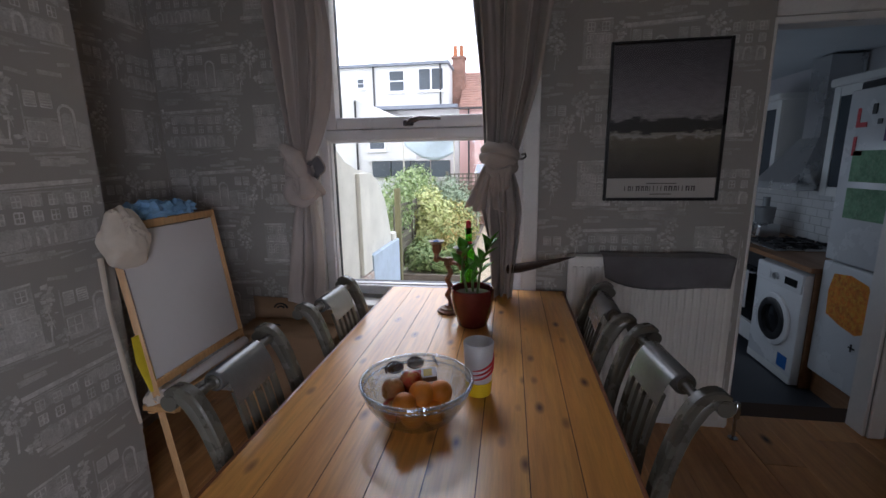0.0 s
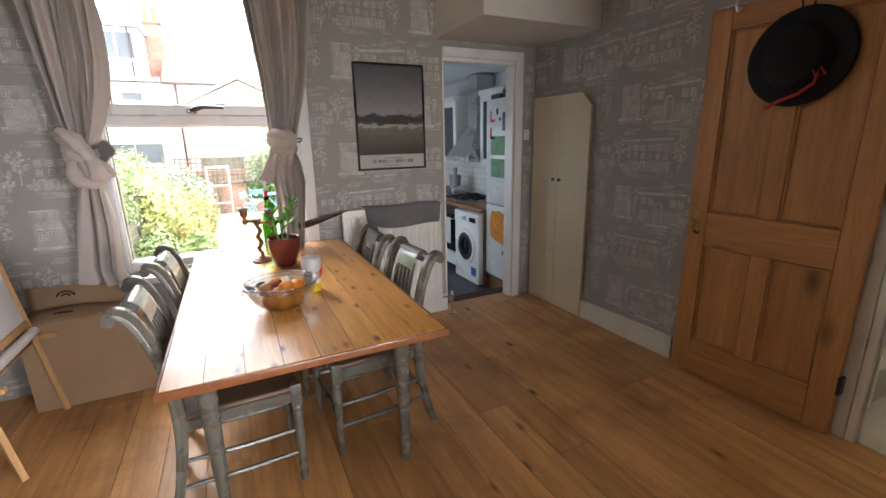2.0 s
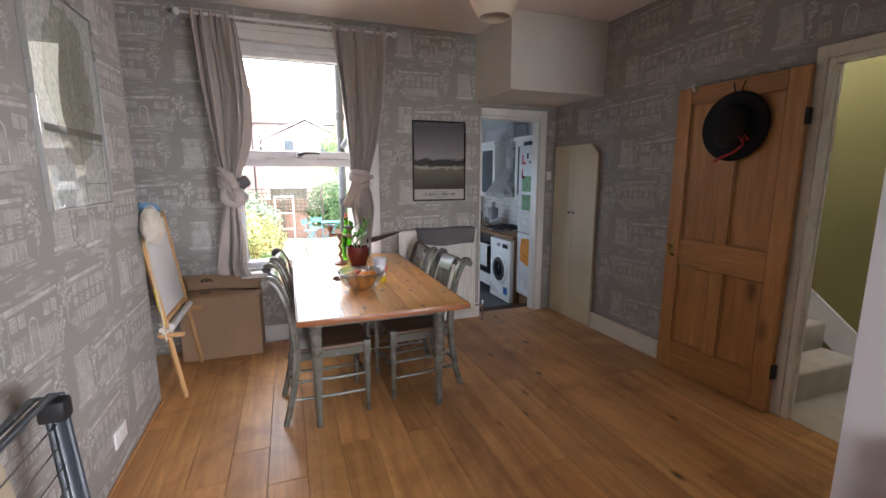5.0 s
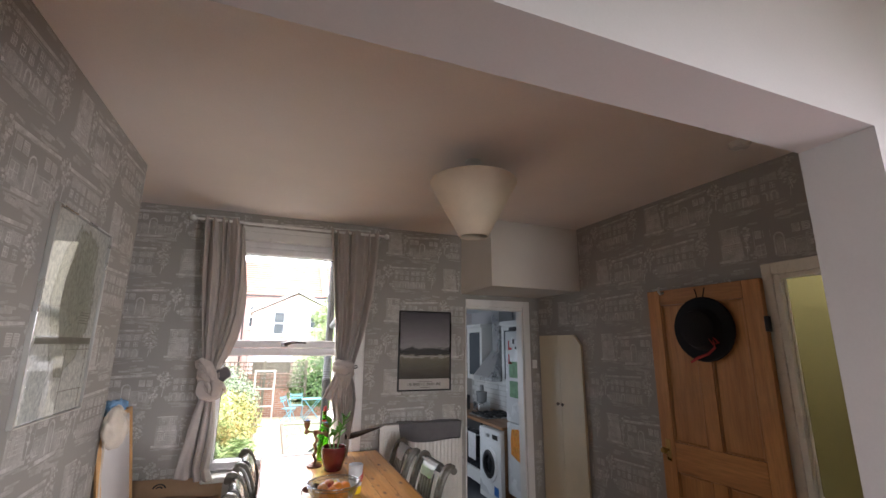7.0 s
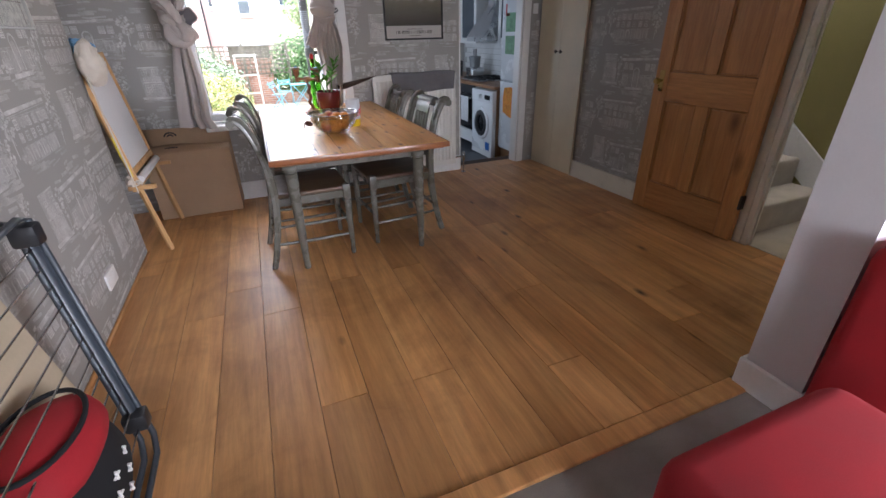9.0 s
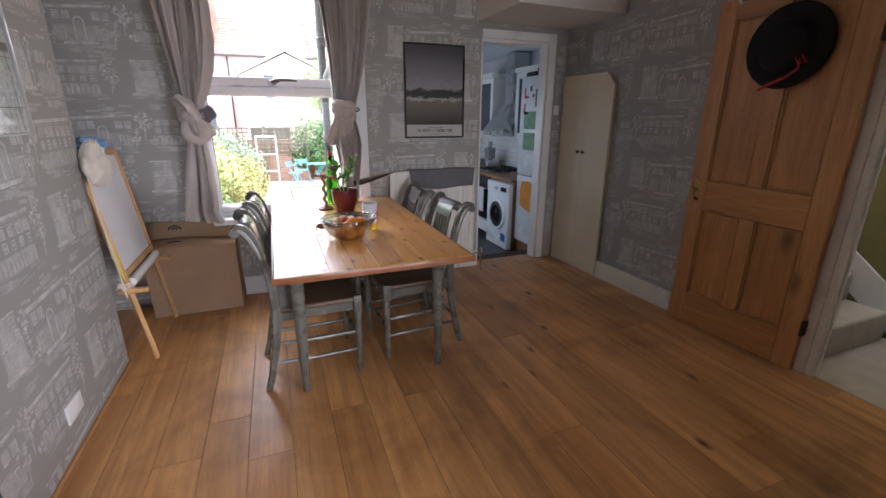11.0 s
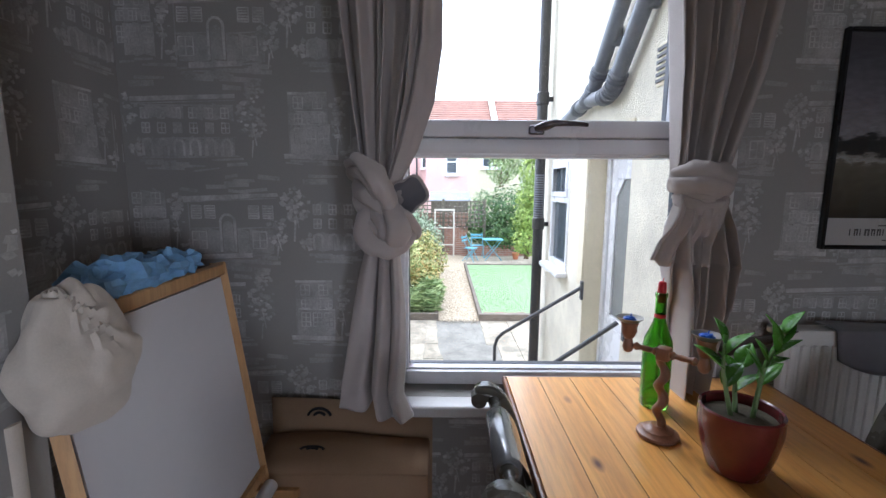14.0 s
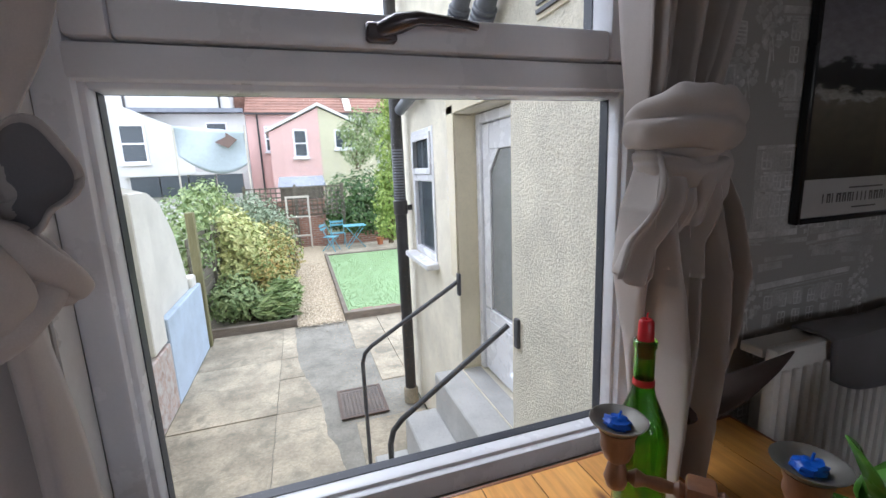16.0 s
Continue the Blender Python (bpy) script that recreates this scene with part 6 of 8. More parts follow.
structure("wall_upper", boxed(((-6, WALL_Y + 0.05, 2.92), (4.7, OUT_Y - 0.01, 6.5))), ROUGHCAST, "upper storey of the house", "wall")
bd = tagged(new("door_2"), "white plastic back door with a long glazed panel", "door", kind="structure")
part("door_frame", boxed(((1.955, 3.73, -0.06), (2.04, 3.79, 1.735)), ((1.955, 4.46, -0.06), (2.04, 4.52, 1.735)), ((1.956, 3.79, 1.67), (2.04, 4.46, 1.735)), bevel=0.006), UPVC, bd)
part("leaf", boxed(((1.975, 3.795, -0.05), (2.02, 4.455, 0.42)), ((1.975, 3.795, 0.42), (2.02, 3.90, 1.665)), ((1.975, 4.35, 0.42), (2.02, 4.455, 1.665)), ((1.976, 3.90, 1.50), (2.02, 4.35, 1.665)), bevel=0.006), UPVC, bd)
part("panel", boxed(((1.966, 3.90, 0.05), (1.9745, 4.35, 0.34)), bevel=0.004), UPVC, bd)
bm = B()
slab(bm, [(3.905, 0.43), (4.345, 0.43), (4.345, 1.36), (4.22, 1.495), (3.905, 1.495)], "x", 1.99, 2.0)
# the glass's grey reflection is put into the pane's colour
part("pane", bm, plain("grey_reflecting_pane", (0.26, 0.27, 0.27), 0.2, vary=0.15, big=2), bd, smooth=None)
bm = B()
slab(bm, [(4.349, 1.36), (4.349, 1.499), (4.22, 1.499)], "x", 1.977, 1.988)
part("corner_bead", bm, UPVC, bd)
bm = B()
tube(bm, [(1.972, 3.84, 0.86), (1.94, 3.84, 0.86), (1.935, 3.93, 0.86)], 0.009, 8)
part("door_handle", bm, CHROME, bd)
kwin = tagged(new("window_2"), "white plastic kitchen window with a small top light", "window", kind="structure")
part("window_frame", boxed(((1.80, 5.02, 0.64), (1.87, 5.07, 1.72)), ((1.80, 5.61, 0.64), (1.87, 5.66, 1.72)), ((1.801, 5.07, 0.64), (1.87, 5.61, 0.70)), ((1.801, 5.07, 1.66), (1.87, 5.61, 1.72)), ((1.801, 5.07, 1.29), (1.87, 5.61, 1.35)), bevel=0.006), UPVC, kwin)
part("opening_light", boxed(((1.785, 5.06, 1.35), (1.80, 5.10, 1.68)), ((1.785, 5.58, 1.35), (1.80, 5.62, 1.68)), ((1.786, 5.10, 1.35), (1.80, 5.58, 1.40)), ((1.786, 5.10, 1.63), (1.80, 5.58, 1.68)), bevel=0.004), UPVC, kwin)
for z0, z1 in ((0.70, 1.29), (1.35, 1.66)):
    part("pane", boxed(((1.835, 5.07, z0), (1.842, 5.61, z1))), DARK_PANE, kwin, smooth=None)
part("window_sill", boxed(((1.70, 4.98, 0.585), (1.81, 5.70, 0.638)), bevel=0.01), UPVC, kwin)
bm = B()
lathe(bm, [(0.03, 0), (0.05, 0.05), (0.055, 0.11), (0.05, 0.112)], (1.90, 5.12, 0.70), 16)
part("washing_up_bowl", bm, plain("turquoise_plastic", (0.03, 0.36, 0.48), 0.4), kwin)
stp = thing("back_steps", "grey painted concrete steps up to the back door", "steps", pose(1.25, 3.66, GROUND))
for x0, z1 in ((0.36, 0.90), (0.12, 0.62), (-0.12, 0.34)):
    part("step", boxed(((x0, 0.0, 0), (x0 + (0.34 if x0 > 0.3 else 0.239), 0.92, z1)), bevel=0.01), STEP_PAINT, stp, smooth=None)
part("step", boxed(((0.565, 0.075, 0.90), (0.70, 0.855, 0.915)), bevel=0.004), STEP_PAINT, stp, smooth=None)
for y, top in ((4.60, 0.60), (3.74, 0.55)):
    hr = thing("handrail", "thin grey iron handrail beside the back steps", "handrail", pose(1.13, y, GROUND), "handrails")
    bm = B()
    yo = 0.30 if y > 4 else 0.1
    tube(bm, [(0, yo, 0), (0, yo, 0.55), (0, yo, 0.92), (0.02, yo * 0.96, 1.00), (0.07, yo * 0.9, 1.06), (0.66, -0.08 * (y > 4), top - GROUND)], 0.016, 10)
    part("bar", bm, RAIL_IRON, hr)
    part("bracket", boxed(((0.66, -0.10, top - GROUND - 0.10), (0.682, -0.06, top - GROUND + 0.06)), bevel=0.004), RAIL_IRON, hr)
sp = thing("soil_pipe", "dark vertical soil pipe up the kitchen wing", "pipe", pose(1.70, 5.80, GROUND))
bm = B()
lathe(bm, [(0.056, 0.12), (0.056, 6.3)], seg=20)
part("pipe", bm, DARK_PIPE, sp)
for z in (1.95, 3.3, 4.9):
    bm = B()
    lathe(bm, [(0.058, z), (0.068, z + 0.01), (0.068, z + 0.13), (0.058, z + 0.14)], seg=20)
    box(bm, (0.05, -0.02, z + 0.04), (0.11, 0.02, z + 0.09))
    part("collar", bm, DARK_PIPE, sp)
bm = B()
lathe(bm, [(0.075, 0.0), (0.075, 0.14), (0.06, 0.16)], seg=16)
part("base", bm, CONCRETE, sp)
bm = B()
for k in range(22):
    lathe(bm, [(0.057, 2.0 + k * 0.026), (0.060, 2.008 + k * 0.026), (0.057, 2.016 + k * 0.026)], seg=16, caps=False)
part("ribbed_sleeve", bm, FLEX, sp)
wp = thing("waste_pipe", "grey waste pipes on the cream wall with ribbed joints", "pipe", pose(0, 0, 0))
for pts, joints in (([(1.735, 5.76, 1.93), (1.735, 4.62, 2.075), (1.735, 4.40, 2.10), (1.735, 4.31, 2.135), (1.735, 4.20, 2.24), (1.735, 4.0, 2.43), (1.735, 3.3, 3.09)], (1, 2, 3, 4)),
                    ([(1.735, 4.36, 2.09), (1.735, 4.05, 2.055), (1.735, 3.94, 2.075), (1.735, 3.86, 2.13), (1.735, 3.68, 2.30), (1.735, 2.95, 2.98)], (1, 2, 3))):
    bm = B()
    tube(bm, pts, 0.050, 18)
    part("pipe", bm, FLEX, wp)
    for k in joints:
        for e in (-0.03, 0.0, 0.03):
            c, d = Vector(pts[k]), (Vector(pts[k + 1]) - Vector(pts[k - 1])).normalized()
            bm = B()
            tube(bm, [c + d * (e - 0.010), c + d * (e - 0.006), c + d * (e + 0.006), c + d * (e + 0.010)], [0.052, 0.062, 0.062, 0.052], 18)
            part("rib", bm, FLEX, wp)
for y, z in ((5.2, 2.0), (4.0, 2.43), (3.5, 2.47)):
    part("clip", boxed(((1.73, y - 0.02, z - 0.064), (1.808, y + 0.02, z + 0.064)), bevel=0.01), FLEX, wp)
av = thing("air_vent", "slatted white vent on the roughcast wall", "vent", pose(1.80, 3.25, 1.98))
part("vent_frame", boxed(((0, 0, 0), (0.009, 0.22, 0.22)), bevel=0.003), SMOOTH_RENDER, av)
for k in range(6):
    part("slat", boxed(((-0.012, 0.015, 0.02 + k * 0.033), (-0.001, 0.205, 0.036 + k * 0.033))), DARK_PIPE, av)

# planting
bush("shrub", "tall variegated yellow-green shrub by the fence", [(-0.45, 10.6, 0.15, 0.5), (-0.2, 10.5, -0.2, 0.45), (-0.6, 11.2, 0.35, 0.45), (-0.3, 11.3, 0.0, 0.5), (-0.5, 10.3, -0.4, 0.4)], 5200, 0.05, LEAF_YELLOW, 1)
bush("shrub", "orange-tinged shrub spilling over the path edge", [(0.15, 10.2, -0.35, 0.42), (0.3, 11.0, -0.25, 0.45), (0.1, 11.6, -0.05, 0.45), (0.3, 9.8, -0.55, 0.33)], 4600, 0.042, LEAF_ORANGE, 2)
bush("shrub", "low green shrub at the front of the bed", [(-0.2, 9.3, -0.70, 0.30), (0.1, 9.25, -0.74, 0.26), (-0.5, 9.25, -0.65, 0.32), (-0.4, 9.7, -0.55, 0.34), (0.25, 9.2, -0.80, 0.2)], 2600, 0.045, LEAF_MID, 3)
bush("shrub", "clump of strappy green leaves beside the path", [(0.35, 9.05, -0.72, 0.26), (0.38, 9.4, -0.62, 0.26), (0.15, 9.0, -0.75, 0.22)], 1100, 0.13, LEAF_MID, 4, upright=1.0)
bush("shrub", "grey-green shrub behind the bed", [(-0.1, 12.6, 0.1, 0.6), (0.1, 13.4, 0.0, 0.55), (-0.5, 12.9, 0.35, 0.6), (-0.4, 14.2, 0.3, 0.7)], 4200, 0.05, LEAF_GREY, 5)
bush("shrub", "rambling rose over the fence", [(-1.0, 9.6, 0.5, 0.45), (-1.2, 10.6, 0.7, 0.5), (-1.1, 11.8, 0.8, 0.5), (-0.9, 8.9, 0.2, 0.4), (-1.3, 13.2, 0.8, 0.6)], 3600, 0.05, LEAF_MID, 6)
bush("shrub", "dense dark green hedge", [(2.3, 17.2, 0.5, 0.8), (3.2, 17.3, 0.6, 0.9), (1.9, 17.0, 0.0, 0.6), (2.8, 16.9, -0.2, 0.8), (4.2, 17.2, 0.5, 1.0), (2.5, 16.75, -0.55, 0.5), (3.3, 16.7, -0.4, 0.6), (5.2, 17.2, 0.6, 1.0)], 9000, 0.075, LEAF_DARK, 7)
bush("tree", "tall bright yellow-green conifer beside the lawn", [(3.35, 14.6, -0.2, 0.5), (3.4, 14.6, 0.5, 0.55), (3.45, 14.6, 1.2, 0.55), (3.5, 14.6, 1.9, 0.5), (3.45, 14.6, 2.6, 0.42), (3.5, 14.6, 3.2, 0.3), (3.9, 14.8, 0.9, 0.7)], 7600, 0.06, LEAF_CONIFER, 8)
bush("tree", "leafy young tree behind the hedge", [(3.0, 18.6, 2.2, 0.6), (3.5, 18.8, 2.7, 0.7), (2.7, 18.6, 2.9, 0.4), (3.9, 18.7, 3.2, 0.6), (3.1, 18.5, 3.4, 0.35)], 2600, 0.07, LEAF_MID, 9)

# end of the garden
tr = thing("trellis", "grey timber lattice trellis along the end of the garden", "trellis", pose(-0.9, 16.45, GROUND))
for k in range(20):
    part("upright", boxed(((0.02 + k * 0.155, 0.0, 1.02), (0.055 + k * 0.155, 0.018, 1.98))), FENCE_WOOD, tr)
for k in range(7):
    part("lath", boxed(((0.0, 0.0185, 1.03 + k * 0.15), (3.05, 0.034, 1.07 + k * 0.15))), FENCE_WOOD, tr)
for x in (0.0, 1.5, 3.0):
    part("post", boxed(((x, 0.035, 0), (x + 0.09, 0.12, 2.05)), bevel=0.006), FENCE_WOOD, tr)
m, nt, bs = nodes_of("garden_wall_brick")
tc = nt.nodes.new("ShaderNodeTexCoord").outputs["Object"]
mp = node(nt, "ShaderNodeMapping", Rotation=(radians(90), 0, 0))
nt.links.new(tc, mp.inputs["Vector"])
br = node(nt, "ShaderNodeTexBrick", Scale=1.0, Mortar_Size=0.008, Brick_Width=0.225, Row_Height=0.075, Color1=(0.36, 0.18, 0.12, 1), Color2=(0.24, 0.12, 0.09, 1), Mortar=(0.36, 0.32, 0.27, 1))
nt.links.new(mp.outputs[0], br.inputs["Vector"])
nt.links.new(br.outputs[0], bs.inputs["Base Color"])
bs.inputs["Roughness"].default_value = 0.9
structure("wall_garden", boxed(((-0.9, 16.60, GROUND - 0.1), (1.55, 16.85, 0.55)), ((1.56, 16.35, GROUND - 0.1), (6.5, 16.55, GROUND + 0.36))), m, "old red brick garden wall", "wall")
tf = thing("garden_screen", "pale timber frame leaning at the end of the path", "frame", pose(0.33, 15.95, GROUND))
for a, b in (((0, 0, 0), (0.055, 0.05, 1.70)), ((0.66, 0, 0), (0.715, 0.05, 1.70)), ((0.055, 0.001, 1.64), (0.66, 0.05, 1.70)), ((0.055, 0.001, 1.02), (0.66, 0.05, 1.07)), ((0.055, 0.001, 0.42), (0.66, 0.05, 0.47))):
    part("bar", boxed((a, b), bevel=0.004), PALE_FRAME, tf)


def folding_chair(m):
    ch = thing("bistro_chair", "pale blue folding metal garden chair", "chair", m, "blue garden set")
    for y in (-0.2, 0.2):
        for a, b in (((-0.22, y, 0), (0.2, y, 0.45)), ((0.22, y, 0), (-0.24, y, 0.86))):
            bm = B()
            tube(bm, [a, b], 0.012, 6)
            part("leg", bm, SKY_BLUE, ch)
    for k in range(5):
        part("slat", boxed(((-0.16 + k * 0.075, -0.2, 0.44), (-0.10 + k * 0.075, 0.2, 0.455))), SKY_BLUE, ch)
    for z in (0.66, 0.76):
        part("back_slat", boxed(((-0.225 - (z - 0.66) * 0.3, -0.2, z), (-0.205 - (z - 0.66) * 0.3, 0.2, z + 0.06))), SKY_BLUE, ch)
    return ch


bc = folding_chair(pose(1.55, 15.2, GROUND, 0, 0, -25))
copy_thing(bc, pose(1.85, 15.9, GROUND, 0, 0, -85))
bt = thing("bistro_table", "pale blue folding metal garden table", "table", pose(2.35, 15.55, GROUND), "blue garden set")
part("tabletop", boxed(((-0.34, -0.30, 0.69), (0.34, 0.30, 0.71)), bevel=0.006), SKY_BLUE, bt)
for y in (-0.24, 0.24):
    for s in (-1, 1):
        bm = B()
        tube(bm, [(-0.28 * s, y, 0.0), (0.28 * s, y, 0.69)], 0.013, 6)
        part("leg", bm, SKY_BLUE, bt)
bm = B()
lathe(bm, [(0.08, 0), (0.12, 0.2), (0.135, 0.21), (0.13, 0.23), (0.11, 0.22)], (3.15, 15.6, GROUND), 18)
lone("plant_pot", bm, TERRACOTTA, "terracotta pot beside the garden table", "pot")
sh = thing("shed", "low garden shed with a blue-grey felt roof", "shed", pose(0.2, 17.4, GROUND))
part("wall", boxed(((0, 0, 0), (1.4, 1.2, 1.95))), FENCE_WOOD, sh)
bm = B()
slab(bm, [(-0.1, 1.93), (1.3, 2.25), (1.3, 2.29), (-0.1, 1.97)], "x", -0.08, 1.48)
part("roof", bm, SLATE_GREY, sh)


# houses across the gardens
def sash_window(parent, x, y, z, w, hh, bars=1, two=False):
    wi = part("window", boxed(((x, y - 0.05, z), (x + 0.07, y + 0.02, z + hh)), ((x + w - 0.07, y - 0.05, z), (x + w, y + 0.02, z + hh)), ((x + 0.07, y - 0.049, z), (x + w - 0.07, y + 0.02, z + 0.08)), ((x + 0.07, y - 0.049, z + hh - 0.07), (x + w - 0.07, y + 0.02, z + hh)), ((x + 0.07, y - 0.045, z + hh * 0.48), (x + w - 0.07, y + 0.02, z + hh * 0.53)) if not two else ((x + w * 0.47, y - 0.045, z + 0.08), (x + w * 0.53, y + 0.02, z + hh - 0.07))), UPVC, parent)
    part("pane", boxed(((x + 0.07, y - 0.012, z + 0.08), (x + w - 0.07, y - 0.006, z + hh - 0.07))), DARK_PANE, wi, smooth=None)
    part("sill", boxed(((x - 0.06, y - 0.14, z - 0.07), (x + w + 0.06, y - 0.001, z - 0.002))), UPVC, wi)


def chimney(parent, x, y, z0, z1, w=0.75):
    c = part("chimney", boxed(((x, y, z0), (x + w, y + 0.6, z1 - 0.65)), ((x - 0.06, y - 0.06, z1 - 0.75), (x + w + 0.06, y + 0.66, z1 - 0.64))), CHIMNEY_BRICK, parent)
    for k in (0.2, 0.7):
        bm = B()
        lathe(bm, [(0.13, z1 - 0.64), (0.11, z1 - 0.05), (0.13, z1)], (x + w * k, y + 0.3, 0), 14)
        part("chimney_pot", bm, TERRACOTTA, c)


def roof_slope(parent, x0, x1, y0, y1, z0, z1, material):
    """A pitched roof side in courses of overlapping tiles."""
    bm = B()
    n = 15
    for k in range(n):
        a, b = k / n, (k + 1) / n
        ya, yb, za, zb = y0 + (y1 - y0) * a, y0 + (y1 - y0) * b, z0 + (z1 - z0) * a, z0 + (z1 - z0) * b
        vs = [bm.verts.new(p) for p in ((x0, ya, za + 0.05), (x1, ya, za + 0.05), (x1, yb + 0.03, zb + 0.01), (x0, yb + 0.03, zb + 0.01), (x0, ya, za - 0.05), (x1, ya, za - 0.05))]
        bm.faces.new((vs[0], vs[1], vs[2], vs[3]))
        bm.faces.new((vs[4], vs[5], vs[1], vs[0]))
    return part("roof", bm, material, parent, smooth=None)


gh = thing("house", "pair of gabled rear wings, one pink and one pale lime", "house", pose(0, 0, GROUND))
G = -GROUND
bm = B()
slab(bm, [(-0.2, 0), (1.84, 0), (1.84, 4.15 + G), (-0.2, 3.15 + G)], "y", 21.5, 25.4)
part("wall", bm, PINK, gh, smooth=None)
bm = B()
slab(bm, [(1.845, 0), (4.25, 0), (4.25, 3.05 + G), (1.845, 4.15 + G)], "y", 21.5, 25.4)
part("wall", bm, LIME_CREAM, gh, "pale lime rendered wall", smooth=None)
for x0, z0, x1, z1 in ((-0.35, 3.12, 1.84, 4.22), (1.84, 4.22, 4.4, 3.02)):
    bm = B()
    slab(bm, [(x0, z0 + G), (x1, z1 + G), (x1, z1 + 0.13 + G), (x0, z0 + 0.13 + G)], "y", 21.38, 25.4)
    part("roof", bm, HOUSE_WHITE, gh, "white barge board and roof edge", smooth=None)
sash_window(gh, 0.74, 21.5, 2.08 + G, 0.58, 1.18)
sash_window(gh, 2.45, 21.5, 2.40 + G, 0.93, 0.84, two=True)
sash_window(gh, 0.3, 21.5, 0.55 + G, 1.2, 0.75, two=True)
row = thing("house", "terrace with red clay roof behind the gardens", "house", pose(0, 0, GROUND))
part("wall", boxed(((-1.4, 25.5, 0), (1.6, 33, 4.45 + G))), PINK, row, smooth=None)
part("wall", boxed(((1.61, 25.5, 0), (22, 33, 4.45 + G))), HOUSE_WHITE, row, smooth=None)
roof_slope(row, -1.4, 22, 25.3, 29.2, 4.42 + G, 7.0 + G, TILE_RED)
roof_slope(row, -1.4, 22, 33.2, 29.2, 4.42 + G, 7.0 + G, TILE_RED)
for x in (3.4, 9.8):
    bm = B()
    slab(bm, [(25.2, 4.5 + G), (29.2, 7.15 + G), (29.2, 7.3 + G), (25.2, 4.65 + G)], "x", x, x + 0.35)
    part("party_wall", bm, WHITE_RENDER, row, smooth=None)
for x in (-0.6, 6.0, 8.0, 12.0):
    sash_window(row, x, 25.5, 2.55 + G, 0.8, 1.25)
chimney(row, 16.0, 28.8, 6.0 + G, 8.4 + G)
part("gutter", boxed(((-1.4, 25.15, 4.33 + G), (22, 25.28, 4.42 + G))), DARK_PIPE, row)
for x in (-0.9, 4.4):
    part("downpipe", boxed(((x, 25.38, 0.0), (x + 0.08, 25.46, 4.35 + G))), DARK_PIPE, row)
dh = thing("house", "white house with a long flat-roofed dormer and brick chimney", "house", pose(0, 0, GROUND))
part("wall", boxed(((-26, 25.5, 0), (-1.42, 33, 4.4 + G))), HOUSE_WHITE, dh, smooth=None)
part("dormer", boxed(((-12, 25.2, 4.62 + G), (-2.0, 31, 6.75 + G))), HOUSE_WHITE, dh, smooth=None)
part("dormer_roof", boxed(((-12.1, 25.0, 6.76 + G), (-1.9, 31.2, 6.90 + G))), SLATE_GREY, dh, smooth=None)
part("eaves_board", boxed(((-12, 25.0, 4.42 + G), (-1.45, 25.45, 4.60 + G))), SLATE_GREY, dh, smooth=None)
sash_window(dh, -5.4, 25.2, 5.35 + G, 0.95, 1.2)
sash_window(dh, -3.7, 25.2, 5.35 + G, 1.5, 1.25, two=True)
sash_window(dh, -7.3, 25.2, 5.6 + G, 0.5, 0.6)
for x in (-3.2, -6.5):
    sash_window(dh, x, 25.5, 2.6 + G, 0.95, 1.4)
for x in (-2.45, -6.3):
    part("downpipe", boxed(((x, 25.08, 4.4 + G), (x + 0.08, 25.16, 6.75 + G))), DARK_PIPE, dh)
chimney(dh, -2.0, 27.2, 4.4 + G, 8.2 + G)
wh = thing("house", "white rear wing with tall dark windows and lean-to glazing", "house", pose(0, 0, GROUND))
bm = B()
slab(bm, [(-9.5, 0), (-2.9, 0), (-2.9, 3.05 + G), (-6.0, 4.5 + G), (-9.5, 4.5 + G)], "y", 20.5, 25)
part("wall", bm, HOUSE_WHITE, wh, smooth=None)
sash_window(wh, -5.2, 20.5, 2.0 + G, 0.85, 1.4)
for k in range(4):
    part("glazing", boxed(((-5.0 + k * 0.95, 20.28, 0.75 + G), (-4.1 + k * 0.95, 20.42, 1.5 + G))), DARK_PANE, wh)
part("eaves_board", boxed(((-5.2, 20.2, 1.52 + G), (-1.1, 20.45, 1.62 + G))), HOUSE_WHITE, wh)
bm = B()
tube(bm, [(-5.75, 20.4, 0), (-5.75, 20.4, 4.3 + G)], 0.05, 8)
part("downpipe", bm, DARK_PIPE, wh)
tp = thing("tarpaulin", "pale tarpaulin stretched between poles in a garden", "tarpaulin", pose(0, 18.2, GROUND))
bm = B()


def tarp(u, v):
    x = -2.95 + 2.15 * u
    top = 3.10 - 0.20 * u
    low = 2.15 - 0.62 * math.sin(math.pi * min(1, u * 0.9)) * 0.9 - 0.15 * u
    return (x, 0.25 * v + 0.08 * math.sin(7 * u + 3 * v), top + (low - top) * v + G)


grid(bm, 24, 12, tarp)
part("sheet", bm, TARP, tp, thick=0.01)
bm = B()
slab(bm, [(-1.75, 2.55 + G), (-1.35, 2.35 + G), (-1.05, 2.62 + G), (-1.38, 2.86 + G), (-1.40, 2.72 + G)], "y", -0.06, -0.045)
part("patch", bm, plain("brown_patch", (0.20, 0.14, 0.12), 0.7), tp, "dark brown patch", smooth=None)
for x in (-2.95, -0.8):
    bm = B()
    tube(bm, [(x, 0.05, 0), (x, 0.05, 3.1 + G)], 0.03, 8)
    part("pole", bm, PALE_FRAME, tp)

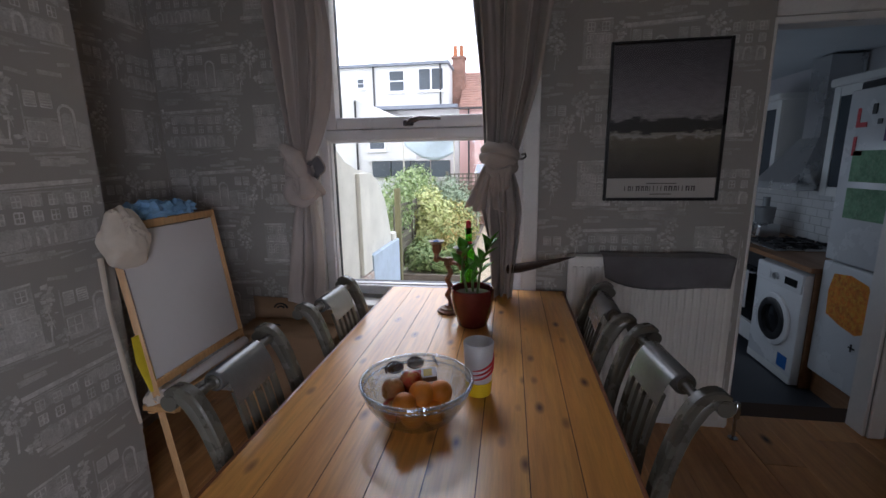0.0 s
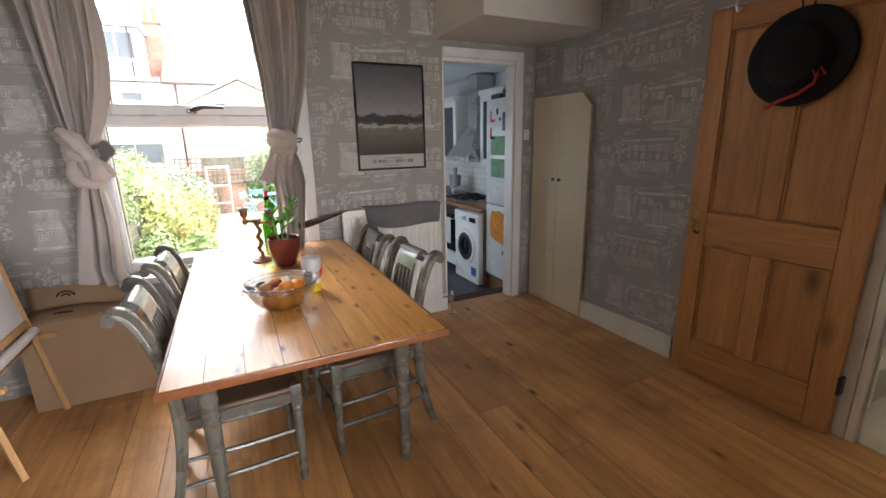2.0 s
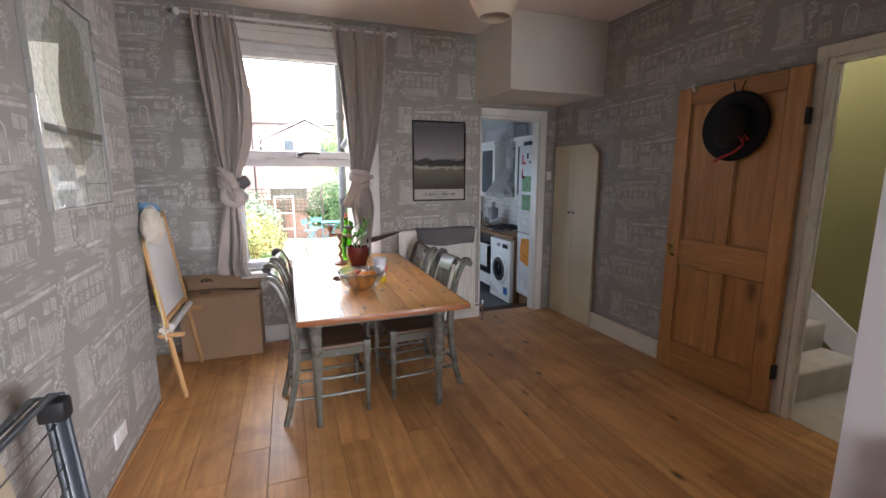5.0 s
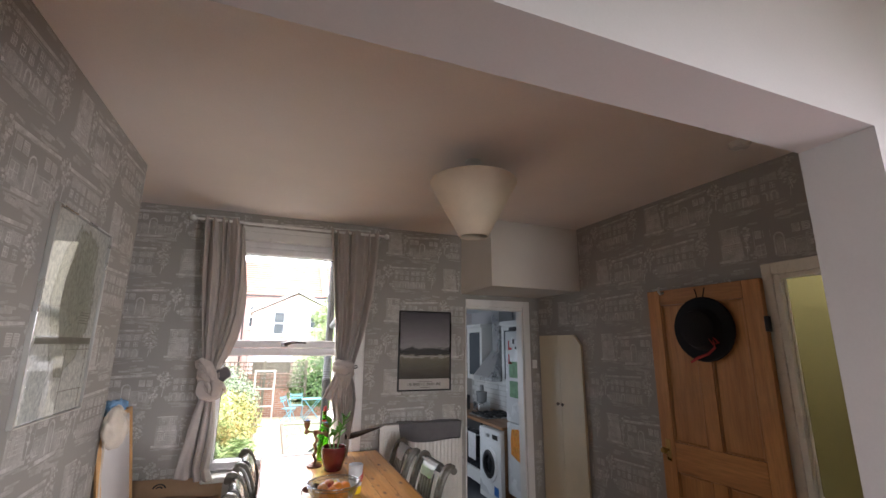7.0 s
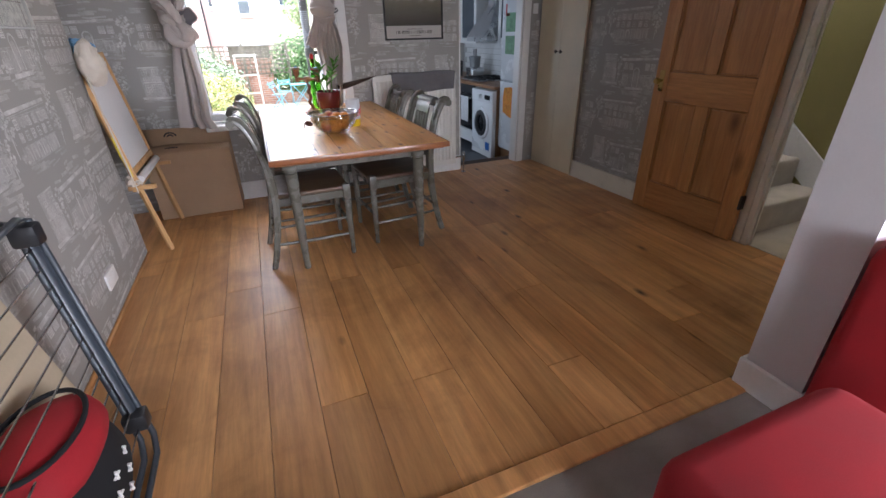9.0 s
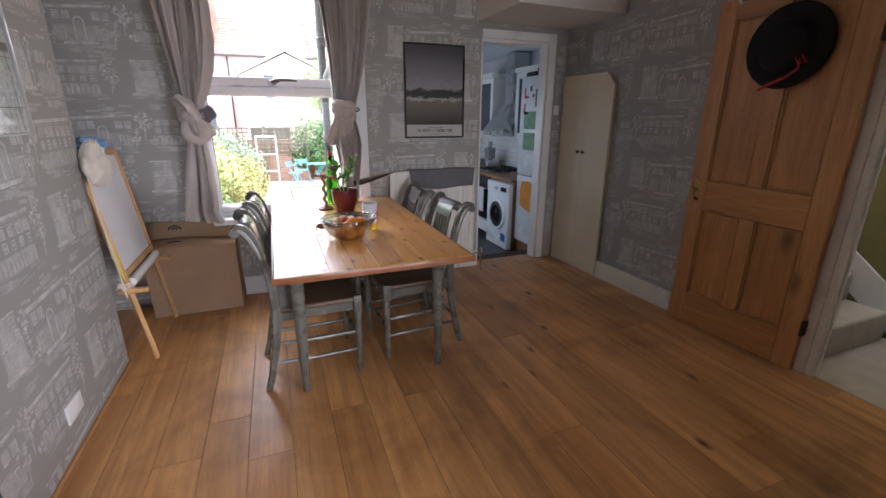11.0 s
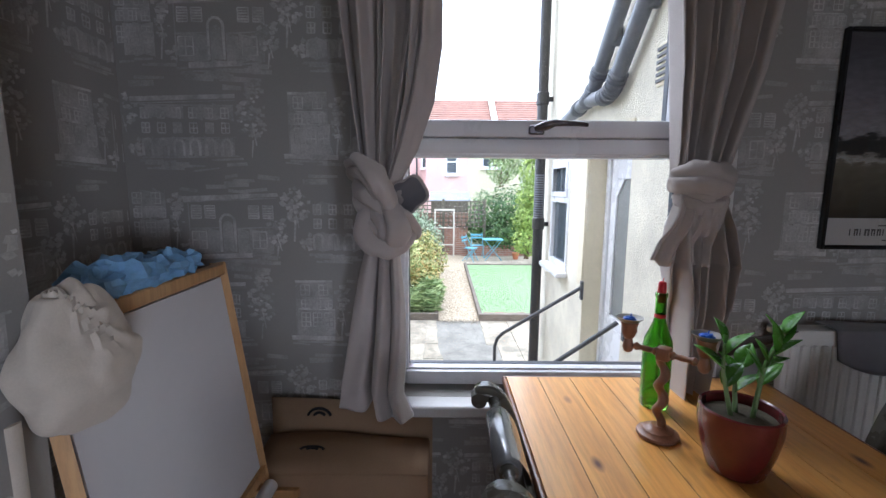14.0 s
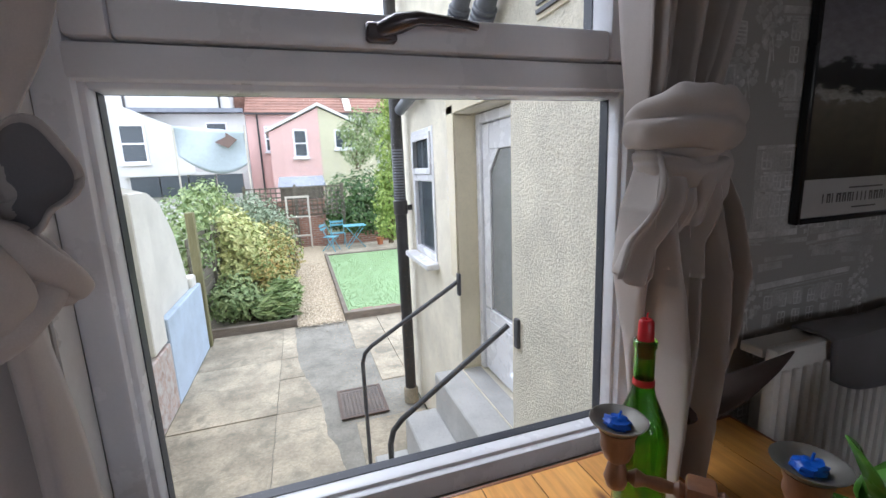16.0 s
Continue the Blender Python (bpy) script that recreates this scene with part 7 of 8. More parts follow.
# ==== kitchen ====
SLATE_FLOOR = plain("dark_slate_floor", (0.05, 0.055, 0.065), 0.4, vary=0.2, big=3, fine=50)
APPLIANCE = plain("white_appliance_enamel", (0.76, 0.77, 0.78), 0.25, vary=0.03, big=3)
UNIT_WHITE = plain("white_kitchen_unit", (0.72, 0.72, 0.70), 0.35, vary=0.04)
TILE_WHITE = plain("white_glazed_tile", (0.74, 0.74, 0.73), 0.12, vary=0.04, big=5)
GROUT = plain("grey_grout", (0.42, 0.41, 0.39), 0.9)
BLOCK_TOP = timber("oiled_wood_worktop", (0.42, 0.22, 0.10), (0.26, 0.12, 0.05), rough=0.4, grain=(1, 0.1, 1), knots=0)
STEEL = plain("brushed_steel", (0.55, 0.56, 0.57), 0.28, metal=0.9, vary=0.06)
BLACK_GLASS = plain("black_glass", (0.012, 0.013, 0.015), 0.06, vary=0.1)
BLACK_PLASTIC = plain("black_plastic", (0.02, 0.02, 0.022), 0.4, vary=0.1)
SAFETY_RED = plain("red_sticker", (0.62, 0.03, 0.04), 0.5, vary=0.05)
GREEN_ART = plain("green_painted_paper", (0.22, 0.40, 0.24), 0.8, vary=0.3, big=14, fine=60, other=(0.32, 0.47, 0.30), patch=0.4)
ORANGE_ART = plain("orange_painted_paper", (0.75, 0.22, 0.03), 0.8, vary=0.25, big=16, fine=60, other=(0.80, 0.45, 0.05), patch=0.45)
PURPLE = plain("purple_card", (0.14, 0.06, 0.18), 0.6, vary=0.2)
TOWEL = plain("striped_white_towel", (0.60, 0.60, 0.60), 0.95, vary=0.12, big=16, fine=260, bump=0.3)

structure("floor_kitchen", boxed(((2.0, KWY - 0.02, KFLOOR - 0.1), (4.25, KY1 - 0.25, KFLOOR))), SLATE_FLOOR, "dark slate kitchen floor a step down", "floor")
structure("ceiling_kitchen", boxed(((2.0, KWY, 2.22), (4.25, KY1 - 0.25, 2.32))), plain("kitchen_ceiling_paint", (0.62, 0.66, 0.68), 0.8, vary=0.04), "pale kitchen ceiling", "ceiling")
structure("wall_step", boxed(((2.01, KWY + 0.001, KFLOOR), (4.2, KWY + 0.015, -0.02))), BLOCK_TOP, "timber riser of the step down to the kitchen", "step")
structure("wall_kitchen_inner", boxed(((2.01, KWY, -0.02), (KX0, KWY + 0.01, 2.22)), ((KX1, KWY, -0.02), (4.25, KWY + 0.01, 2.22)), ((KX0, KWY, KZ1), (KX1, KWY + 0.01, 2.22))), WHITE_WALL, "white kitchen wall", "wall")
# tiled splashback
sb = structure("splashback", boxed(((4.236, 3.40, 0.66), (4.249, 5.79, 1.20)), ((2.6, 5.786, 0.66), (4.235, 5.799, 1.35))), GROUT, "white tiled splashback with grey joints", "tiles")
tile = mesh_of("tile", boxed(((0, 0, 0), (0.007, 0.145, 0.07)), bevel=0.002), TILE_WHITE)
for r in range(7):
    for c in range(15):
        ob = new("tile", tile)
        ob.location = (4.2295, 3.42 + c * 0.15 + (0.07 if r % 2 else 0), 0.665 + r * 0.075)
        ob.parent = sb

fr = thing("fridge_freezer", "tall white fridge freezer covered in drawings and magnets", "fridge", pose(3.66, 2.90, KFLOOR))
FW, FT, FS = 0.56, 2.06, 0.975
part("body", boxed(((0.03, 0.0, 0.16), (0.58, FW, FT)), bevel=0.008), APPLIANCE, fr)
part("upper_door", boxed(((-0.03, 0.0, FS + 0.006), (0.029, FW, FT)), bevel=0.014, seg=3), APPLIANCE, fr)
part("lower_door", boxed(((-0.03, 0.0, 0.17), (0.029, FW, FS - 0.006)), bevel=0.014, seg=3), APPLIANCE, fr)
part("plinth", boxed(((0.01, 0.0, 0.0), (0.57, FW, 0.155))), BLOCK_TOP, fr, "wooden plinth")
for z in (1.83, 1.66):
    part("sticker", boxed(((-0.033, 0.45, z), (-0.0305, 0.475, z + 0.115)), ((-0.033, 0.39, z), (-0.0305, 0.4495, z + 0.028))), SAFETY_RED, fr, "red letter L sticker", smooth=None)
for z in (1.50, 1.27):
    part("drawing", boxed(((-0.033, 0.12, z), (-0.0305, 0.46, z + 0.19))), GREEN_ART, fr, "green painting on paper", smooth=None)
bm = B()
slab(bm, [(0.12, 0.60), (0.2, 0.56), (0.33, 0.58), (0.46, 0.62), (0.47, 0.78), (0.44, 0.90), (0.3, 0.92), (0.16, 0.89), (0.10, 0.76)], "x", -0.033, -0.0305)
part("drawing", bm, ORANGE_ART, fr, "orange and yellow painting", smooth=None)
part("card", boxed(((-0.034, 0.10, 1.74), (-0.0305, 0.25, 1.92)), bevel=0.001), PURPLE, fr)
part("magnet", boxed(((-0.036, 0.33, 1.90), (-0.0305, 0.36, 1.96)), ((-0.036, 0.28, 1.84), (-0.0305, 0.31, 1.87))), BLACK_PLASTIC, fr)
bm = B()
box(bm, (-0.034, 0.18, 0.47), (-0.0305, 0.23, 0.48))
box(bm, (-0.034, 0.205, 0.45), (-0.0305, 0.215, 0.50))
part("mark", bm, BLACK_PLASTIC, fr)
for k, (y, h, w) in enumerate(((3.05, 0.10, 0.25), (3.32, 0.06, 0.2))):
    lone("storage_tub", boxed(((3.72, y, KFLOOR + FT), (4.1, y + w, KFLOOR + FT + h)), bevel=0.01), BLACK_PLASTIC, "dark storage tub on top of the fridge", "tub")

wm = thing("washing_machine", "white front-loading washing machine under the worktop", "washing machine", pose(3.545, 3.475, KFLOOR))
part("body", boxed(((0.0, 0.0, 0.01), (0.56, 0.575, 0.84)), bevel=0.012, seg=2), APPLIANCE, wm)
bm = B()
rings = 32
for r0, r1, x0, x1, name, mat in ((0.165, 0.205, -0.022, -0.001, "door_ring", APPLIANCE), (0.11, 0.165, -0.030, -0.001, "inner_ring", BLACK_PLASTIC), (0.0, 0.11, -0.012, -0.001, "porthole", BLACK_GLASS)):
    bm = B()
    prof = [(r1, x1), (r1, x0 + 0.006), (r1 - 0.008, x0), (max(r0, 0.004), x0), (max(r0, 0.004), x1)]
    rr = lathe(bm, prof, (0, 0, 0), 36, caps=(r0 == 0))
    for v in bm.verts:
        v.co = Vector((v.co.z, 0.28 + v.co.x, 0.43 + v.co.y))
    part(name, bm, mat, wm)
part("control_panel", boxed(((-0.006, 0.01, 0.70), (-0.0005, 0.565, 0.835)), bevel=0.003), APPLIANCE, wm)
part("display", boxed(((-0.009, 0.06, 0.735), (-0.0062, 0.20, 0.79))), BLACK_GLASS, wm)
bm = B()
tube(bm, [(-0.006, 0.30, 0.765), (-0.028, 0.30, 0.765)], [0.028, 0.024], 18)
part("dial", bm, STEEL, wm)
part("detergent_drawer", boxed(((-0.010, 0.38, 0.73), (-0.0062, 0.55, 0.80)), bevel=0.003), APPLIANCE, wm)
part("badge", boxed(((-0.003, 0.06, 0.10), (-0.0005, 0.17, 0.20))), plain("blue_badge", (0.02, 0.13, 0.42), 0.4), wm, "blue badge", smooth=None)
part("plinth", boxed(((-0.002, 0.01, 0.012), (-0.0004, 0.565, 0.07))), UNIT_WHITE, wm)
structure("end_panel", boxed(((3.60, 3.462, KFLOOR), (4.2, 3.473, 0.62))), BLOCK_TOP, "wooden end panel", "panel")

structure("worktop", boxed(((3.57, 3.462, 0.622), (4.235, 5.79, 0.66)), ((2.7, 5.2, 0.622), (3.569, 5.79, 0.66)), bevel=0.004), BLOCK_TOP, "oiled wooden worktop", "worktop")
ov = thing("oven", "built-under oven with a black glass door and towel rail", "oven", pose(3.60, 4.06, KFLOOR))
part("body", boxed(((0.0, 0.0, 0.25), (0.56, 0.595, 0.86))), STEEL, ov)
part("door", boxed(((-0.025, 0.005, 0.27), (-0.0005, 0.59, 0.74)), bevel=0.004), BLACK_GLASS, ov)
part("control_panel", boxed(((-0.02, 0.005, 0.745), (-0.0005, 0.59, 0.858)), bevel=0.003), BLACK_PLASTIC, ov)
bm = B()
tube(bm, [(-0.025, 0.06, 0.70), (-0.06, 0.06, 0.70), (-0.06, 0.53, 0.70), (-0.025, 0.53, 0.70)], 0.009, 8)
part("handle", bm, STEEL, ov)
part("drawer", boxed(((-0.02, 0.0, 0.09), (0.5, 0.595, 0.245)), bevel=0.004), UNIT_WHITE, ov)
bm = B()
grid(bm, 14, 14, lambda u, v: (3.60 - 0.075 - 0.006 * math.sin(10 * u) * v, 4.13 + 0.24 * u, KFLOOR + 0.715 - 0.33 * v))
lone("tea_towel", bm, TOWEL, "white tea towel over the oven rail", "towel", thick=0.006)
for k, y in enumerate((4.67, 5.2)):
    bu = thing("base_unit", "white kitchen base unit with drawers", "cabinet", pose(3.60, y, KFLOOR), "kitchen base units")
    part("carcass", boxed(((0, 0, 0.1), (0.56, 0.52, 0.86))), UNIT_WHITE, bu)
    for z0, z1 in ((0.11, 0.36), (0.37, 0.62), (0.63, 0.85)):
        dr = part("drawer", boxed(((-0.02, 0.005, z0), (-0.0005, 0.515, z1)), bevel=0.003), UNIT_WHITE, bu)
        part("handle", boxed(((-0.04, 0.18, z1 - 0.05), (-0.0205, 0.34, z1 - 0.038))), STEEL, dr)
hob = thing("gas_hob", "steel gas hob with black iron pan supports", "hob", pose(3.66, 4.06, 0.66))
part("plate", boxed(((0, 0, 0), (0.5, 0.58, 0.012)), bevel=0.004), STEEL, hob)
for x in (0.13, 0.37):
    for y in (0.16, 0.42):
        bm = B()
        lathe(bm, [(0.045, 0.012), (0.04, 0.026), (0.02, 0.03)], (x, y, 0), 14)
        part("burner", bm, BLACK_IRON, hob)
        bm = boxed(((x - 0.11, y - 0.006, 0.03), (x + 0.11, y + 0.006, 0.045)), ((x - 0.006, y - 0.11, 0.0305), (x + 0.006, y + 0.11, 0.0445)), ((x - 0.11, y - 0.11, 0.0125), (x - 0.098, y + 0.11, 0.04)), ((x + 0.098, y - 0.11, 0.0125), (x + 0.11, y + 0.11, 0.04)))
        part("pan_support", bm, BLACK_IRON, hob)
fp = thing("food_processor", "food processor with a clear bowl on the worktop", "food processor", pose(3.98, 4.86, 0.66))
part("base", boxed(((-0.1, -0.11, 0), (0.1, 0.11, 0.13)), bevel=0.02, seg=3), STEEL, fp)
bm = B()
lathe(bm, [(0.075, 0.13), (0.085, 0.27), (0.088, 0.28), (0.03, 0.29), (0.03, 0.38)], seg=22)
part("bowl", bm, plain("smoky_plastic", (0.25, 0.26, 0.27), 0.2), fp)
kb = thing("knife_block", "black knife block on the worktop", "knife block", pose(3.75, 5.0, 0.66))
part("block", boxed(((0, 0, 0), (0.1, 0.12, 0.22)), bevel=0.01), BLACK_PLASTIC, kb)
hd = thing("extractor_hood", "steel chimney extractor hood over the hob", "extractor hood", pose(3.75, 4.06, 1.15))
bm = B()
lo = [bm.verts.new(p) for p in ((0, 0, 0.06), (0.48, 0, 0.06), (0.48, 0.6, 0.06), (0, 0.6, 0.06))]
hi = [bm.verts.new(p) for p in ((0.22, 0.18, 0.42), (0.48, 0.18, 0.42), (0.48, 0.42, 0.42), (0.22, 0.42, 0.42))]
bm.faces.new(lo[::-1])
bm.faces.new(hi)
for i in range(4):
    bm.faces.new((lo[i], lo[(i + 1) % 4], hi[(i + 1) % 4], hi[i]))
box(bm, (0, 0, 0), (0.48, 0.6, 0.059))
part("canopy", bm, STEEL, hd, smooth=None)
part("flue", boxed(((0.23, 0.19, 0.42), (0.48, 0.41, 1.05))), STEEL, hd, smooth=None)
for y0, y1 in ((3.50, 4.04), (4.68, 5.22)):
    wu = thing("wall_unit", "white kitchen wall unit with a glazed door", "cabinet", pose(3.92, y0, 1.12), "kitchen wall units")
    w = y1 - y0
    part("carcass", boxed(((0, 0, 0), (0.31, w, 0.80))), UNIT_WHITE, wu)
    dd = part("door", boxed(((-0.02, 0, 0), (-0.0005, 0.07, 0.8)), ((-0.02, w - 0.07, 0), (-0.0005, w, 0.8)), ((-0.0195, 0.07, 0), (-0.0005, w - 0.07, 0.07)), ((-0.0195, 0.07, 0.73), (-0.0005, w - 0.07, 0.8)), bevel=0.003), UNIT_WHITE, wu)
    part("pane", boxed(((-0.012, 0.07, 0.07), (-0.006, w - 0.07, 0.73))), DARK_PANE, dd, smooth=None)
    part("cornice", boxed(((-0.05, -0.01, 0.80), (0.31, w + 0.01, 0.86)), bevel=0.01), UNIT_WHITE, wu)

# ==== things on the table ====
bowl = thing("fruit_bowl", "clear glass bowl of oranges and apples", "bowl", pose(1.262, 1.268, TZ))
bm = B()
lathe(bm, [(0.0, 0.004), (0.05, 0.004), (0.062, 0.001), (0.072, 0.006), (0.105, 0.035), (0.130, 0.075), (0.142, 0.115), (0.146, 0.118), (0.148, 0.112), (0.144, 0.106), (0.1365, 0.076), (0.110, 0.034), (0.080, 0.010), (0.06, 0.0095), (0.0, 0.0095)][::1], seg=48, caps=False)
part("glass_body", bm, BOWL_GLASS, bowl)
for rz, rr, rt in ((0.117, 0.1475, 0.0045), (0.100, 0.1425, 0.0028)):
    bm = B()
    tube(bm, [(rr * math.cos(k * math.pi / 24), rr * math.sin(k * math.pi / 24), rz) for k in range(49)], rt, 10)
    part("rim", bm, BOWL_GLASS, bowl, "thick rounded glass rim")
ORANGE = plain("orange_peel", (0.72, 0.22, 0.015), 0.45, vary=0.1, big=20, fine=260, bump=0.4)
APPLE = plain("red_green_apple", (0.45, 0.07, 0.04), 0.3, vary=0.2, big=16, fine=90, other=(0.45, 0.40, 0.10), patch=0.4)
PALE_APPLE = plain("pale_apple", (0.46, 0.22, 0.08), 0.3, vary=0.2, big=16, fine=90, other=(0.50, 0.14, 0.08), patch=0.35)
rng = random.Random(3)
for k, (x, y, z, r, mat, nm) in enumerate(((0.0, -0.06, 0.048, 0.036, ORANGE, "orange"), (0.055, 0.03, 0.05, 0.036, ORANGE, "orange"), (-0.055, 0.02, 0.05, 0.037, PALE_APPLE, "apple"), (0.0, 0.075, 0.05, 0.035, APPLE, "apple"), (0.06, -0.045, 0.055, 0.034, ORANGE, "orange"), (-0.06, -0.045, 0.056, 0.037, APPLE, "apple"), (0.0, 0.01, 0.045, 0.034, ORANGE, "orange"), (0.02, -0.03, 0.102, 0.036, ORANGE, "orange"), (-0.025, 0.03, 0.104, 0.036, APPLE, "apple"), (0.075, -0.005, 0.098, 0.034, ORANGE, "orange"), (-0.072, -0.015, 0.100, 0.034, PALE_APPLE, "apple"), (-0.02, -0.085, 0.096, 0.033, ORANGE, "orange"))):
    r *= 0.93
    bm = B()
    lathe(bm, [(r * 0.04, r * 0.80), (r * 0.25, r * 0.93), (r * 0.55, r * 0.86), (r * 0.86, r * 0.52), (r, 0.05 * r), (r * 0.93, -r * 0.4), (r * 0.62, -r * 0.8), (r * 0.25, -r * 0.93), (r * 0.05, -r * 0.86)] if nm == "apple" else [(r * math.sin(math.pi * i / 12) + 0.0002, r * 0.96 * math.cos(math.pi * i / 12)) for i in range(13)], seg=22)
    f_ = lone(nm, bm, mat, "ripe " + ("orange" if nm == "orange" else "apple") + " heaped in the glass bowl", "fruit", group="fruit in the bowl", m=pose(1.262 + x * 0.86, 1.268 + y * 0.86, TZ + z * 0.88, rng.uniform(-40, 40), rng.uniform(-40, 40), rng.uniform(0, 360)))
# carton added in place of an unclear shape behind the bowl's glass
pk = thing("small_carton", "small card box standing in for an unclear shape in the bowl", "box", pose(1.255, 1.335, TZ + 0.082, 14, -6, 12))
part("card", boxed(((-0.05, -0.02, 0), (0.05, 0.02, 0.018)), bevel=0.001), plain("white_printed_card", (0.6, 0.58, 0.6), 0.5), pk)
for x, c in ((-0.035, (0.05, 0.10, 0.4)), (-0.005, (0.5, 0.06, 0.08)), (0.025, (0.6, 0.45, 0.05))):
    part("print_block", boxed(((x - 0.012, -0.014, 0.0181), (x + 0.012, 0.014, 0.0188))), plain("carton_ink", c, 0.5), pk, smooth=None)

tb = thing("beaker", "frosted plastic beaker with red swirls and yellow juice", "cup", pose(1.415, 1.425, TZ))
bm = B()
lathe(bm, [(0.002, 0.002), (0.034, 0.002), (0.037, 0.006), (0.045, 0.162), (0.0435, 0.164), (0.0415, 0.160), (0.034, 0.008), (0.002, 0.006)], seg=32)
part("cup_body", bm, FROST, tb)
bm = B()
lathe(bm, [(0.002, 0.0015), (0.0368, 0.0015), (0.0381, 0.007), (0.0401, 0.045), (0.036, 0.0455), (0.002, 0.0455)], seg=28)
part("juice", bm, plain("yellow_juice", (0.75, 0.52, 0.02), 0.2, vary=0.05), tb)
for k in range(3):
    bm = B()
    pts = []
    for i in range(14):
        a = -1.9 + i * 0.2
        zz = 0.06 + 0.014 * k + 0.045 * (i / 13) ** 1.6
        rr = 0.0372 + 0.008 * zz / 0.16 + 0.0012
        pts.append((rr * math.cos(a), rr * math.sin(a), zz))
    tube(bm, pts, [0.0012 + 0.0022 * math.sin(math.pi * i / 13) for i in range(14)], 6)
    part("swirl", bm, SAFETY_RED, tb, "red swirl")

pot = thing("potted_plant", "glossy-leaved houseplant in a dark red ceramic pot", "plant", pose(1.350, 1.972, TZ) @ Matrix.Scale(1.08, 4))
bm = B()
lathe(bm, [(0.002, 0.0), (0.052, 0.0), (0.058, 0.006), (0.074, 0.06), (0.083, 0.11), (0.083, 0.148), (0.080, 0.151), (0.076, 0.148), (0.075, 0.125), (0.002, 0.125)], seg=40)
part("pot", bm, plain("dark_red_glaze", (0.13, 0.018, 0.02), 0.22, vary=0.12, big=8, coat=0.3), pot)
bm = B()
lathe(bm, [(0.002, 0.130), (0.04, 0.133), (0.074, 0.127)], seg=24)
part("compost", bm, SOIL, pot)
LEAF_HOUSE = plain("glossy_houseplant_leaf", (0.10, 0.28, 0.035), 0.28, vary=0.25, big=12, fine=60, bump=0.05, other=(0.22, 0.42, 0.07), patch=0.3)
rng = random.Random(17)


def leaf(bm, base, direction, length, width, droop=0.2):
    d = Vector(direction).normalized()
    s = d.cross(Vector((0, 0, 1)))
    s = s.normalized() if s.length > 0.1 else Vector((1, 0, 0))
    n = s.cross(d)
    n = n if n.z > 0 else -n
    rows = []
    for i in range(7):
        t = i / 6
        w = width * math.sin(math.pi * min(1, 0.06 + 0.94 * t) ** 0.8) * 0.5 if i < 6 else 0.0008
        c = Vector(base) + d * length * t - Vector((0, 0, 1)) * droop * length * t * t
        rows.append([bm.verts.new(c - s * w + n * w * 0.35), bm.verts.new(c - n * 0.0005), bm.verts.new(c + s * w + n * w * 0.35)])
    for p, q in zip(rows, rows[1:]):
        for k in range(2):
            bm.faces.new((p[k], p[k + 1], q[k + 1], q[k]))


STALK = plain("pale_green_stalk", (0.17, 0.26, 0.09), 0.5, vary=0.15)
for sx, sy, tx, ty, tz, nl, big in ((0.02, -0.01, 0.070, -0.01, 0.325, 9, 0.064), (-0.02, 0.0, -0.038, 0.02, 0.29, 4, 0.078), (0.0, 0.015, 0.02, 0.035, 0.23, 3, 0.07)):
    bm = B()
    p0, p1 = Vector((sx, sy, 0.125)), Vector((tx, ty, tz))
    mid = (p0 + p1) / 2 + Vector((-0.012, 0.0, 0.02))
    tube(bm, [p0, mid, p1], [0.0055, 0.0045, 0.0025], 8)
    st = part("stalk", bm, STALK, pot)
    for k in range(nl):
        t = 0.35 + 0.65 * k / (nl - 1)
        q = p0.lerp(mid, t * 2) if t < 0.5 else mid.lerp(p1, t * 2 - 1)
        sgn = 1 if k % 2 else -1
        ax = (p1 - p0).normalized()
        sd = ax.cross(Vector((0.2, 1, 0))).normalized() * sgn
        d = sd * 0.62 + ax * (0.9 if k < nl - 1 else 3) + Vector((rng.uniform(-0.25, 0.25), rng.uniform(-0.4, 0.4), 0.1))
        bm = B()
        leaf(bm, q, d, big * rng.uniform(0.85, 1.2), big * 0.66, 0.10)
        part("leaf", bm, LEAF_HOUSE, st, thick=0.0012)

ca = thing("candelabra", "turned wooden two-arm candle holder with a barley-twist stem", "candle holder", pose(1.231, 2.114, TZ, 0, 0, -47))
WALNUT = timber("turned_hardwood", (0.34, 0.16, 0.085), (0.20, 0.085, 0.04), rough=0.4, grain=(1, 1, 0.15), knots=0, vary=0.1)
bm = B()
lathe(bm, [(0.002, 0.0), (0.052, 0.0), (0.056, 0.006), (0.054, 0.012), (0.044, 0.016), (0.040, 0.022), (0.024, 0.026), (0.018, 0.034)], seg=32)
part("foot", bm, WALNUT, ca)
bm = B()
seg, n = 20, 46
rings = []
for i in range(n):
    z = 0.034 + 0.188 * i / (n - 1)
    a0 = 2 * math.pi * 2.6 * i / (n - 1)
    cx, cy = 0.0075 * math.cos(a0), 0.0075 * math.sin(a0)
    rr = 0.0135 * (0.85 + 0.15 * math.sin(math.pi * i / (n - 1)))
    rings.append([bm.verts.new((cx + rr * math.cos(2 * math.pi * k / seg), cy + rr * math.sin(2 * math.pi * k / seg), z)) for k in range(seg)])
for p, q in zip(rings, rings[1:]):
    for k in range(seg):
        bm.faces.new((p[k], p[(k + 1) % seg], q[(k + 1) % seg], q[k]))
bm.faces.new(rings[0][::-1])
bm.faces.new(rings[-1])
part("twisted_stem", bm, WALNUT, ca)
part("block", boxed(((-0.017, -0.017, 0.222), (0.017, 0.017, 0.258)), bevel=0.005, seg=2), WALNUT, ca)
